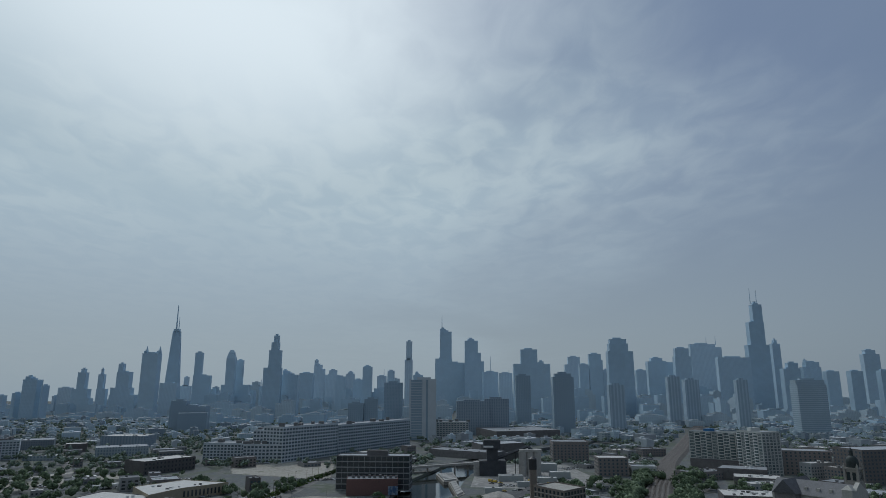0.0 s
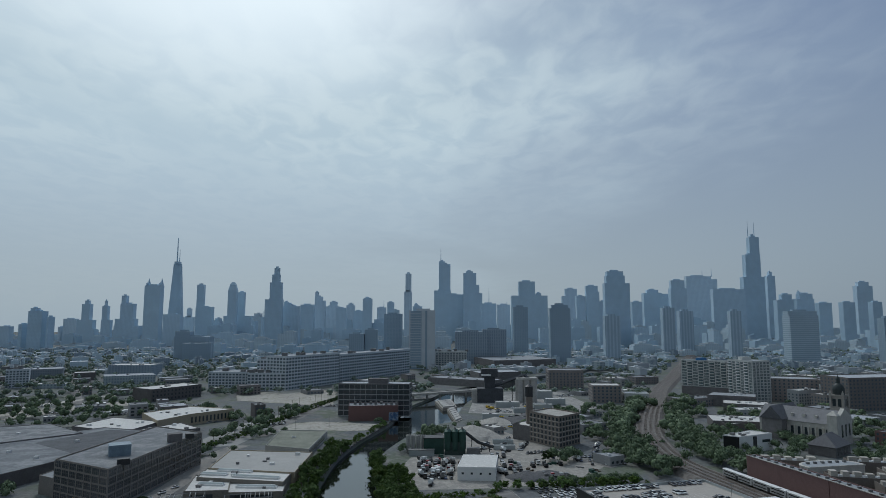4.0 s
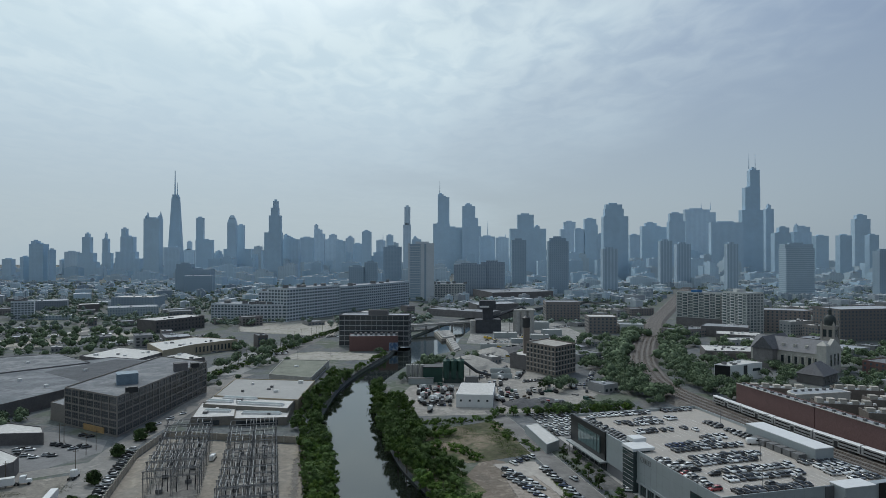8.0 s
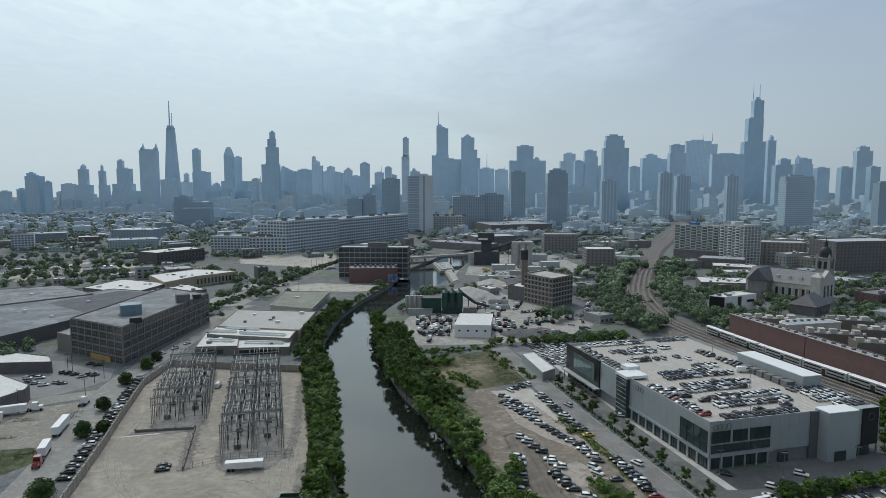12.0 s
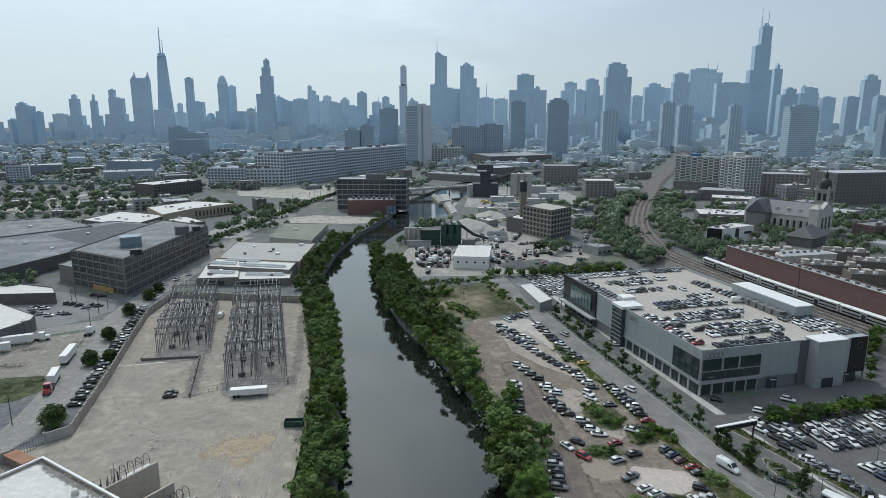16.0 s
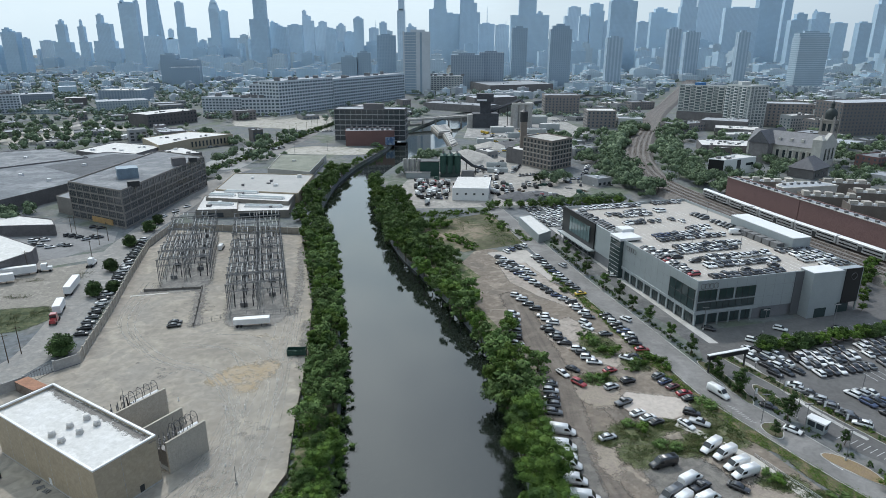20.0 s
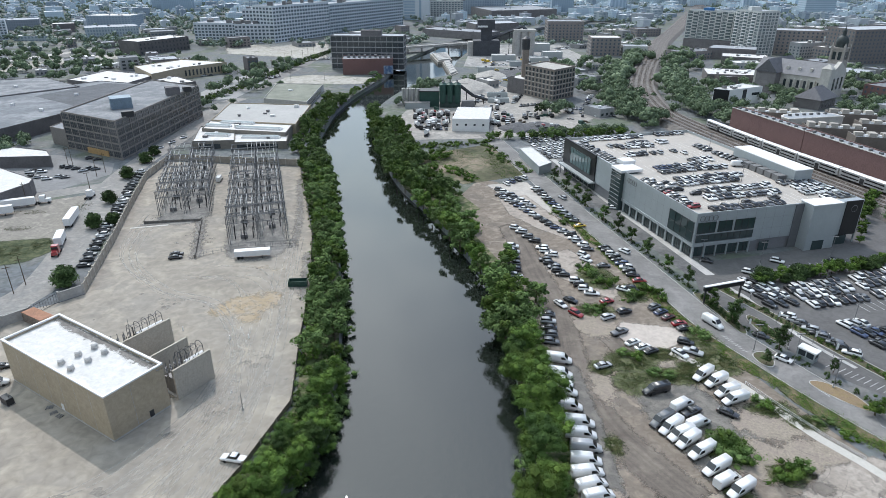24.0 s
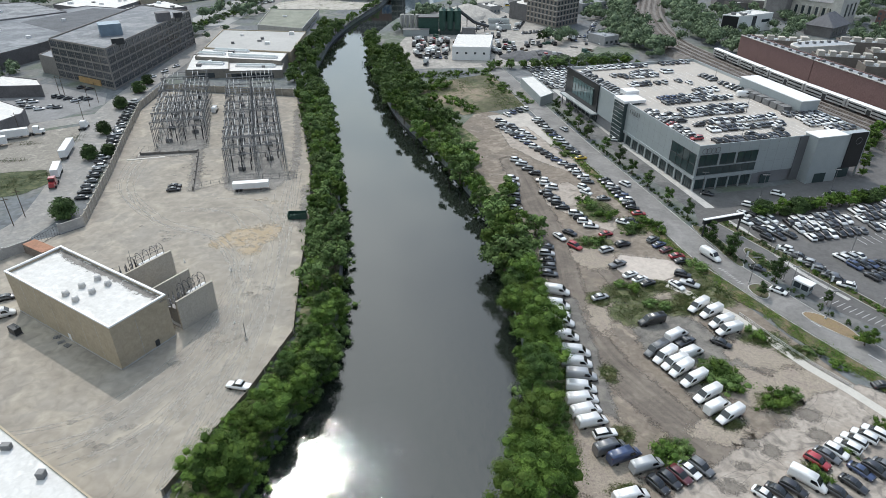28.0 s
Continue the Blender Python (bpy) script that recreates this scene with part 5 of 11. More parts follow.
def wall_run(pts, h, label, post_gap=6.0, name="perimeter_wall", material=None, thick=0.3, post_material=None):
    for a, b in zip(pts, pts[1:]):
        m, L = frame_at(a, b)
        ob = thing(name, label, "wall", "yard walls", m)
        n = max(1, round(L / post_gap))
        g_ = L / n
        for k in range(n):
            part("panel", box(k * g_ + 0.2, -thick / 2, 0, (k + 1) * g_ - 0.2, thick / 2, h), material or CONCRETE, ob)
        for k in range(n + 1):
            part("post", box(k * g_ - 0.25, -thick, 0, k * g_ + 0.25, thick, h + 0.35), post_material or material or CONCRETE, ob)


WALL_L = "pale concrete panel wall with square posts"
BEIGE_WALL = mat("beige_wall_panel", (0.345, 0.31, 0.26), 0.9, scale=0.4, vary=0.2)
PALE_POST = mat("pale_wall_post", (0.44, 0.405, 0.35), 0.9, scale=0.6, vary=0.15)
wall_run([(-111.2, 175.6), (-121.1, 217.2), (-129.9, 250), (-140.5, 292.6), (-141.1, 323.2)], 3.4, WALL_L, 4.2, material=BEIGE_WALL, post_material=PALE_POST)
wall_run([(-141.1, 323.2), (-107.6, 318.3), (-72, 313.5)], 3.4, WALL_L, material=BEIGE_WALL, post_material=PALE_POST)
wall_run([(-111.2, 175.6), (-116.2, 170.5)], 3.2, WALL_L)
wall_run([(-119.5, 161.6), (-129.3, 150.6)], 3.2, WALL_L)
wall_run([(-117.1, 234.4), (-95.3, 237.4), (-85.7, 201.9)], 1.0, "low stained concrete kerb wall", 8, "kerb_wall", mat("stained_concrete", (0.2, 0.185, 0.165), 0.9, scale=0.5, vary=0.4, second=(0.13, 0.122, 0.11)))


def fence(pts, h, label, gap=3.0, name="fence", material=None):
    for a, b in zip(pts, pts[1:]):
        m, L = frame_at(a, b)
        ob = thing(name, label, "fence", "fences", m)
        n = max(1, round(L / gap))
        for k in range(n + 1):
            part("post", bar((k * L / n, 0, 0), (k * L / n, 0, h), 0.06), material or STEEL, ob)
        for z in (h, h * 0.5, 0.15):
            part("rail", bar((0, 0, z), (L, 0, z), 0.04), material or STEEL, ob)
        bm = bmesh.new()
        for k in range(int(L / 0.6)):
            add_bar(bm, (k * 0.6, 0, 0.1), (k * 0.6, 0, h), 0.018, 3)
        tagged(part("mesh", bm, STEEL, ob), kind="stuff")


fence([(-85.7, 201.9), (-72.4, 210), (-51.3, 212.5)], 2.2, "chain-link fence across the yard")
wall_run(FENCE, 1.5, "weathered brown fence wall with pale posts along the river trees", 7, "river_fence", mat("weathered_board", (0.2, 0.172, 0.14), 0.9, scale=0.6, vary=0.35), 0.12, mat("stained_post", (0.4, 0.36, 0.3), 0.9, scale=0.8, vary=0.2))
# gate between the walls
gm, gl = frame_at((-116.2, 170.5), (-119.5, 161.6))
gate = thing("metal_gate", "dark barred metal gate in the yard wall", "gate", "", gm)
part("gate_frame", bar((0, 0, 3.0), (gl, 0, 3.0), 0.08), DARK_METAL, gate)
part("gate_frame", bar((0, 0, 0.2), (gl, 0, 0.2), 0.08), DARK_METAL, gate)
for k in range(int(gl / 0.9)):
    part("gate_bar", bar((k * 0.9, 0, 0.1), (k * 0.9, 0, 3.4), 0.05), DARK_METAL, gate)

gen = thing("generator", "dark grey generator cabinet by the wall of the substation building", "generator", "", Matrix.Translation((-101.6, 121.2, 0.03)) @ Matrix.Rotation(radians(-32), 4, "Z"))
part("cabinet", box(-1.5, -0.8, 0.15, 1.5, 0.8, 1.9), DARK_METAL, gen)
part("skid", box(-1.7, -0.9, 0, 1.7, 0.9, 0.15), STEEL, gen)
part("exhaust", bar((0.9, 0.2, 1.9), (0.9, 0.2, 2.6), 0.1, 8), STEEL, gen)
for x, y, a in ((-90.9, 119.5, 12), (-88.9, 117.6, 40), (-86.9, 116.4, -25)):
    pl = thing("pallet", "weathered grey pallet lying in the yard", "pallet", "pallets", Matrix.Translation((x, y, 0.03)) @ Matrix.Rotation(radians(a), 4, "Z"))
    for k in range(5):
        part("board", box(-0.8, -0.62 + k * 0.27, 0.1, 0.8, -0.46 + k * 0.27, 0.14), STEEL, pl)
    for k in (-0.7, 0, 0.7):
        part("bearer", box(k - 0.06, -0.62, 0, k + 0.06, 0.62, 0.1), DARK_METAL, pl)

hut = thing("container", "rust-orange roofed shipping container by the gate", "container", "", Matrix.Identity(4))
CP = [Vector((-120.4, 158.9)), Vector((-112.2, 154.1)), Vector((-109.7, 156.9)), Vector((-118.4, 161.9))]
part("box_body", prism([tuple(p) for p in CP], 0, 2.9), mat("dull_container_paint", (0.24, 0.2, 0.17), 0.8, scale=0.6, vary=0.25), hut)
cc_ = sum(CP, Vector((0, 0))) / 4
part("roof", prism([tuple(cc_ + (p - cc_) * 1.01) for p in CP], 2.9, 3.02), TERRACOTTA, hut, "rusty orange roof")
for k in range(14):
    a = CP[0].lerp(CP[1], (k + 0.5) / 14)
    part("rib", bar((a.x, a.y - 0.05, 0.1), (a.x, a.y - 0.05, 2.8), 0.06), MATS["dull_container_paint"], hut)
# white-roofed building at the near corner
wr = block("warehouse", "low building with a wide white roof", "building", [(-53.9, 66.1), (-81.2, 83.9), (-135, 100), (-120, 55), (-75, 45)], 0, 9, BEIGE, WHITE_ROOF, 0.3)
roof_unit(wr, -65.9, 71.5, 8.7, 1.2, 1.2, 1.3)
roof_unit(wr, -75.3, 77.6, 8.7, 1.6, 1.0, 1.1)


def trailer(x, y, deg, length, label, group="semi trailers", top=4.0, near=True):
    ob = thing("trailer", label, "trailer", group, Matrix.Translation((x, y, 0.03)) @ Matrix.Rotation(radians(deg), 4, "Z"))
    part("box_body", box(-length / 2, -1.3, 1.1, length / 2, 1.3, top), WHITE_PAINT, ob)
    part("chassis", box(-length / 2 + 0.5, -0.5, 0.8, length / 2 - 0.5, 0.5, 1.1), DARK_METAL, ob)
    part("door", box(-length / 2 - 0.04, -1.25, 1.15, -length / 2, 1.25, top - 0.05), WHITE_PAINT, ob)
    for wx in (-length / 2 + 1.2, -length / 2 + 2.5) if near else ():
        for wy in (-1, 1):
            piece("wheel", WHEEL, ob, Matrix.Translation((wx, wy * 1.1, 0.5)) @ Matrix.Scale(1.5, 4))
    for wy in (-0.8, 0.8) if near else (0,):
        part("landing_leg", box(length / 2 - 3, wy - 0.1, 0, length / 2 - 2.8, wy + 0.1, 0.9), DARK_METAL, ob)
    return ob


def tractor(x, y, deg, paint, label):
    ob = thing("truck", label, "truck", "trucks", Matrix.Translation((x, y, 0.03)) @ Matrix.Rotation(radians(deg), 4, "Z"))
    part("chassis", box(-3.2, -0.5, 0.7, 3.0, 0.5, 1.0), DARK_METAL, ob)
    part("cab", box(-1.2, -1.2, 0.9, 1.2, 1.2, 3.6, 0.15), PAINTS[paint], ob)
    part("hood", box(1.0, -1.0, 0.8, 3.1, 1.0, 2.1, 0.12), PAINTS[paint], ob)
    part("windscreen", box(1.0, -1.02, 2.2, 1.16, 1.02, 3.2), CAR_GLASS, ob)
    for wx in (-2.8, -1.5, 2.2):
        for wy in (-1, 1):
            piece("wheel", WHEEL, ob, Matrix.Translation((wx, wy * 1.05, 0.5)) @ Matrix.Scale(1.5, 4))
    return ob


trailer(-65.2, 202.3, 10, 12.2, "low white box trailer parked in the yard", top=3.1)
vehicle(-92.9, 204.2, 15, "sedan", "black", "parked in the gravel yard", "cars in the yard")
vehicle(-92.3, 201.4, 15, "sedan", "black", "parked in the gravel yard", "cars in the yard")
vehicle(-42.5, 101.8, 168, "pickup", "white", "parked in the gravel yard", "cars in the yard")
vehicle(-104.3, 289.3, 95, "van", "white", "parked beside the switchyard", "cars in the yard")
vehicle(-112.2, 135.4, 25, "sedan", "black", "parked behind the control building", "cars in the yard")
vehicle(-109, 127.5, 30, "van", "white", "parked behind the control building", "cars in the yard")
dump = thing("dumpster", "dark green steel roll-off dumpster", "dumpster", "", Matrix.Translation((-44.9, 180.8, 0.03)) @ Matrix.Rotation(0.05, 4, "Z"))
part("skip_floor", box(-3, -1.2, 0.15, 3, 1.2, 0.3), GREEN_STEEL, dump)
for x0, y0, x1, y1 in ((-3, -1.25, 3, -1.15), (-3, 1.15, 3, 1.25), (-3, -1.15, -2.9, 1.15), (2.9, -1.15, 3, 1.15)):
    part("skip_side", box(x0, y0, 0.15, x1, y1, 2.0), GREEN_STEEL, dump)
for k in range(6):
    part("rib", box(-2.8 + k * 1.1, -1.32, 0.2, -2.7 + k * 1.1, -1.25, 1.95), GREEN_STEEL, dump)
pole(-45.4, 118.4, 5, "thin dark yard post on a concrete foot", "yard posts", arms=0)
for k, (x, y) in enumerate(((-77.8, 151.9), (-75.1, 153.1), (-72.1, 153.4), (-57.4, 148.8), (-52.4, 149.4), (-50, 124.9))):
    b = thing("bollard", "short white bollard in the yard", "bollard", "yard bollards", Matrix.Translation((x, y, 0)))
    part("post", bar((0, 0, 0), (0, 0, 1.2 if k < 5 else 0.6), 0.14, 8), WHITE_PAINT, b)
    part("foot", bar((0, 0, 0), (0, 0, 0.12), 0.3, 8), CONCRETE, b)
cbx = thing("cabinet", "white electrical cabinet standing in the yard", "cabinet", "", Matrix.Translation((-76.6, 152.5, 0)))
part("body", box(-0.5, -0.4, 0.1, 0.5, 0.4, 2.2), WHITE_PAINT, cbx)
part("plinth", box(-0.6, -0.5, 0, 0.6, 0.5, 0.1), CONCRETE, cbx)

# ---- street and truck lot behind the yard wall ----
left_road = spline([(-136.7, 152.2), (-128.3, 177.6), (-133.9, 210.1), (-143, 246.8), (-152.1, 282.7), (-155.1, 318.2), (-154.3, 383.7), (-159.1, 459.3), (-151.3, 492.9)], 10)
tagged(link("road", ribbon([(p.x, p.y, 0.035) for p in left_road], 13), WORN_ASPHALT), "worn grey asphalt street beside the yard wall", "road", kind="structure")
cross_road = spline([(-152.1, 282.7), (-166.3, 274.8), (-177.4, 267.3), (-191.2, 242.4)], 10)
tagged(link("road", ribbon([(p.x, p.y, 0.04) for p in cross_road], 11), WORN_ASPHALT), "worn grey asphalt side street", "road", kind="structure")
sheet("pavement", [(-202.6, 260.2), (-173.5, 276.4), (-161, 299.5), (-168, 318.1), (-204.7, 333.4), (-249.3, 333.2)], mat("lot_asphalt", (0.2, 0.2, 0.2), 0.9, scale=0.1, vary=0.2), 0.03, "grey asphalt car park beside the factory", "car park")
sheet("pavement", [(-186.1, 234.5), (-173.5, 260.2), (-156.2, 269.5), (-143.3, 220.4), (-143.5, 205.3), (-156.1, 187.6)], mat("cracked_concrete", (0.245, 0.226, 0.196), 0.95, scale=0.15, vary=0.3, second=(0.185, 0.171, 0.148), third=(0.29, 0.268, 0.232)), 0.03, "cracked concrete truck lot with weeds", "car park")
soft_poly("grass", [(-173.8, 215.3), (-146.5, 220.5), (-138.7, 207.7), (-143.5, 198.3), (-158.8, 191.8)], soften(mat("lot_grass", (0.05, 0.066, 0.027), 0.95, scale=0.4, vary=0.45, bump=0.8, second=(0.078, 0.086, 0.042)), 0.6), 0.06, "patch of rough green grass", "grass", 2.0)
for x, y in ((-202, 301.2), (-200.3, 303.9), (-196.5, 302.1), (-197.5, 295.1), (-193.1, 293.4), (-187.7, 290.9), (-183.6, 294.3), (-180.5, 293.4)):
    vehicle(x, y, 20 + car_rnd.uniform(-4, 4), car_rnd.choice(("sedan", "suv")), car_rnd.choice(("black", "white", "grey", "silver")), "parked on the factory car park", "cars by the factory")
for x, y in ((-189.8, 310.4), (-186.5, 309.5), (-182.5, 307.6), (-177.1, 304), (-175, 307.6), (-172.1, 306.7), (-184.8, 326.1), (-180, 324.1)):
    vehicle(x, y, 40 + car_rnd.uniform(-4, 4), car_rnd.choice(("sedan", "suv")), car_rnd.choice(("black", "white", "grey", "silver")), "parked on the factory car park", "cars by the factory")
car_row((-121.3, 195.2), (-148.2, 302.2), 25, 8, "parked along the yard wall", "cars along the wall", mix="wgkksg")
car_row((-156, 346.7), (-151, 369.9), 3, 50, "parked by the factory", "cars along the wall", mix="wsg")
trailer(-179.7, 252, 25, 16, "long white semi trailer on the truck lot")
trailer(-182.1, 242.4, 25, 14, "long white semi trailer on the truck lot")
tractor(-170.7, 258.1, 20, "white", "white semi truck on the truck lot")
trailer(-146.8, 236.3, 105, 14.5, "white box trailer at the lot edge")
tractor(-136.2, 205.3, 288, "red", "red semi truck on the street")
trailer(-139.7, 214.7, 290, 9, "short white box trailer behind a red truck")
tractor(-154.1, 265.2, 95, "white", "white box truck on the street")
for x, y in ((-189.3, 313.3), (-187, 313.3), (-157.6, 272.5), (-165.8, 295.1), (-165, 302.2), (-176.9, 256.7), (-133.1, 181.5), (-133.5, 175.7)):
    utility_pole(x, y, 10, 40)
for (x, y), h in zip(((-142, 258.1), (-134.8, 230.4), (-119.8, 181.4), (-149.9, 293.4), (-152, 319.2), (-153.3, 333.5), (-129.4, 234.5)), (6, 6.2, 7, 6, 6, 5.5, 4.8)):
    tree(x, y, h, "round dark green street tree by the wall", "street trees", 5)
lb = block("low_building", "low dark brick building with a worn white roof", "building", [(-195.9, 311.4), (-204, 322.5), (-242.5, 335.4), (-227.9, 308.5)], 0, 6, BRICK_BROWN, WHITE_ROOF, 0.5)
lb2 = block("warehouse", "dark brick warehouse with a white roof", "building", [(-179.2, 265.2), (-181.6, 271.8), (-216.6, 294.6), (-186.6, 242.4)], 0, 7, BRICK_BROWN, WHITE_ROOF, 0.3)
tagged(lb2, group="warehouses")
# ---- the dealership ----
DW, DD, DH = 68.0, 107.0, 17.0
DM = Matrix.Translation((90, 200.5, 0)) @ Matrix.Rotation(radians(14.0), 4, "Z")
deal = thing("dealership", "grey metal-clad car dealership with a rooftop car park", "building", "", DM)


def dpart(name, x0, y0, z0, x1, y1, z1, material, label="", parent=None):
    return part(name, box(x0, y0, z0, x1, y1, z1), material, parent or deal, label)


DECK = mat("pale_deck_concrete", (0.42, 0.385, 0.345), 0.9, scale=0.12, vary=0.16, second=(0.36, 0.335, 0.305))
BLACK_PANEL = mat("black_panel", (0.018, 0.019, 0.021), 0.35, 0.0, scale=0.2, vary=0.15, bump=0)
dpart("ground_floor", 0.6, 0.6, 0, DW - 0.3, DD - 0.3, 4.6, mat("shopfront_grey", (0.2, 0.2, 0.21), 0.6, scale=0.3, vary=0.1))
dpart("upper_storey", 0, 0, 4.6, DW, DD, DH - 1.3, ALU_PANEL, "grey metal cladding")
dpart("deck", 0.3, 0.3, DH - 1.3, DW - 0.3, DD - 0.3, DH - 1.2, DECK, "pale concrete parking deck")
for a in ((0, 0, DW, 0.3), (0, DD - 0.3, DW, DD), (0, 0.3, 0.3, DD - 0.3), (DW - 0.3, 0.3, DW, DD - 0.3)):
    dpart("parapet", a[0], a[1], DH - 1.3, a[2], a[3], DH, ALU_PANEL)
# cladding joints
JOINT = mat("panel_joint_grey", (0.27, 0.28, 0.29), 0.6, scale=0.5, vary=0.1, bump=0)
for k in range(1, 27):
    dpart("cladding_joint", -0.02, k * 4.0 - 0.04, 4.6, 0.0, k * 4.0 + 0.04, DH, JOINT)
for k in range(1, 17):
    dpart("cladding_joint", k * 4.0 - 0.04, -0.02, 4.6, k * 4.0 + 0.04, 0.0, DH, JOINT)
for z in (8.7, 12.8):
    dpart("cladding_joint", -0.015, 12, z - 0.03, 0.0, 68, z + 0.03, JOINT)
    dpart("cladding_joint", 24, -0.015, z - 0.03, DW, 0.0, z + 0.03, JOINT)


def glazing(x0, y0, z0, x1, y1, z1, nu, nz, side, pane=None):
    """A glazed bay with mullions on the street side (side 0) or the front (side 1)."""
    w = part("glazing", box(x0, y0, z0, x1, y1, z1), pane or TEAL_GLASS, deal, "dark green-grey glazing")
    if side == 0:
        for k in range(nu + 1):
            y = y0 + (y1 - y0) * k / nu
            part("mullion", box(x0 - 0.1, y - 0.06, z0, x0, y + 0.06, z1), DARK_METAL, w)
        for k in range(nz + 1):
            z = z0 + (z1 - z0) * k / nz
            part("mullion", box(x0 - 0.08, y0, z - 0.06, x0, y1, z + 0.06), DARK_METAL, w)
    else:
        for k in range(nu + 1):
            x = x0 + (x1 - x0) * k / nu
            part("mullion", box(x - 0.06, y0 - 0.1, z0, x + 0.06, y0, z1), DARK_METAL, w)
        for k in range(nz + 1):
            z = z0 + (z1 - z0) * k / nz
            part("mullion", box(x0, y0 - 0.08, z - 0.06, x1, y0, z + 0.06), DARK_METAL, w)


# corner showroom windows, upper bays on both sides
glazing(-0.15, 0.9, 5.9, 0.1, 15.5, 13.4, 4, 2, 0)
glazing(0.8, -0.15, 9.4, 8.0, 0.1, 13.4, 3, 1, 1)
glazing(9.2, -0.15, 9.4, 14.8, 0.1, 13.4, 2, 1, 1)
glazing(16.0, -0.15, 9.4, 24.0, 0.1, 13.4, 3, 1, 1)
glazing(0.8, -0.15, 6.0, 24.0, 0.1, 8.7, 9, 1, 1)
glazing(0.5, 0.3, 0.6, 24.0, 0.7, 4.2, 10, 1, 1)
dpart("band", -0.25, -0.25, 4.4, 26.0, 0.0, 5.4, ALU_PANEL, "pale metal band")
dpart("band", -0.25, 0.0, 4.4, 0.0, 50.0, 5.4, ALU_PANEL, "pale metal band")
for k in range(9):
    glazing(0.35, 1.5 + k * 5.2, 0.4, 0.7, 5.4 + k * 5.2, 4.0, 3, 1, 0)
    dpart("pier", -0.1, 5.5 + k * 5.2, 0, 0.7, 6.4 + k * 5.2, 4.4, ALU_PANEL)
for k in range(6):
    dpart("pier", 0.4 + k * 4.6, -0.1, 0, 0.9 + k * 4.6, 0.7, 4.4, ALU_PANEL)
# stair tower in green glass with a white cap
dpart("stair_tower", -1.6, 49.5, 0, 6.0, 57.5, DH - 0.5, TEAL_GLASS, "green glass stair tower")
for k in range(9):
    dpart("stair_band", -1.7, 49.5, 1.0 + k * 1.8, -1.6, 57.5, 1.12 + k * 1.8, ALU_PANEL)
dpart("stair_cap", -1.9, 49.2, DH - 0.5, 8.0, 57.8, DH + 0.6, WHITE_PAINT, "white roof cap")
dpart("lift_head", 3.5, 57.8, DH - 1.2, 9.5, 63.0, DH + 1.8, WHITE_PAINT, "white lift head")
dpart("cladding_panel", -0.35, 57.6, 4.8, -0.02, 72.0, DH, ALU_PANEL, "plain grey metal panel")
# black showroom cube with a framed window
dpart("black_facade", -0.6, 74.0, 4.8, 0.2, DD + 0.2, DH + 0.3, BLACK_PANEL, "black cladding")
# this pane's pale base colour stands for its bright reflection
glazing(-0.85, 78.0, 7.0, -0.55, 99.0, 14.6, 7, 1, 0, glass_mat("teal_reflection_glass", (0.15, 0.21, 0.21)))
dpart("canopy", -3.2, 73.0, 4.3, 0.2, DD, 4.9, ALU_PANEL, "pale street canopy")
for k in range(8):
    dpart("canopy_post", -2.9, 75.0 + k * 4.2, 0, -2.6, 75.3 + k * 4.2, 4.3, STEEL)
    glazing(0.3, 74.5 + k * 4.0, 0.5, 0.62, 78.0 + k * 4.0, 4.0, 2, 1, 0)
# front block with white roof, black panel with a ring emblem
dpart("front_block", 44.0, -4.5, 0, 56.5, 1.6, DH + 0.4, ALU_PANEL, "grey metal front block")
dpart("front_block_cap", 43.8, -4.7, DH + 0.4, 56.7, 1.8, DH + 0.65, WHITE_PAINT, "white roof")
# dark slab set on the wall; its colour paints the shade of a recess
dpart("front_recess", 40.5, -0.3, 0, 44.0, 0.0, DH - 0.2, mat("recess_shade_grey", (0.12, 0.125, 0.13), 0.5, scale=0.3, vary=0.1))
dpart("front_wing", 56.5, -2.5, 4.0, DW, 0.0, DH, ALU_PANEL, "grey metal front wing")
dpart("black_sign_panel", 60.2, -2.75, 3.8, DW - 0.6, -2.5, DH + 0.1, BLACK_PANEL, "black sign panel")
em = bmesh.new()
for k in range(20):
    a, b = 2 * math.pi * k / 20, 2 * math.pi * (k + 1) / 20
    add_bar(em, (64 + math.cos(a) * 1.25, -2.85, 14.0 + math.sin(a) * 1.25), (64 + math.cos(b) * 1.25, -2.85, 14.0 + math.sin(b) * 1.25), 0.1)
part("emblem", em, STEEL, deal, "plain silver ring emblem")
for bx in (2.2, 3.9, 5.6, 7.3):
    em = bmesh.new()
    for k in range(14):
        a, b = 2 * math.pi * k / 14, 2 * math.pi * (k + 1) / 14
        add_bar(em, (bx + math.cos(a) * 1.0, -0.25, 14.9 + math.sin(a) * 1.0), (bx + math.cos(b) * 1.0, -0.25, 14.9 + math.sin(b) * 1.0), 0.12)
    part("emblem", em, STEEL, deal, "plain silver ring")
    em = bmesh.new()
    for k in range(14):
        a, b = 2 * math.pi * k / 14, 2 * math.pi * (k + 1) / 14
        add_bar(em, (-0.3, 38 + bx + math.cos(a) * 1.0, 14.6 + math.sin(a) * 1.0), (-0.3, 38 + bx + math.cos(b) * 1.0, 14.6 + math.sin(b) * 1.0), 0.12)
    part("emblem", em, STEEL, deal, "plain silver ring")
for x0, x1 in ((47.0, 52.0), (58.0, 64.0), (28.0, 32.0)):
    dpart("service_door", x0, -4.6 if x0 == 47.0 else (-0.1 if x0 < 40 else -2.6), 0, x1, -4.45 if x0 == 47.0 else (0.05 if x0 < 40 else -2.4), 3.6, TEAL_GLASS, "dark glass service door")
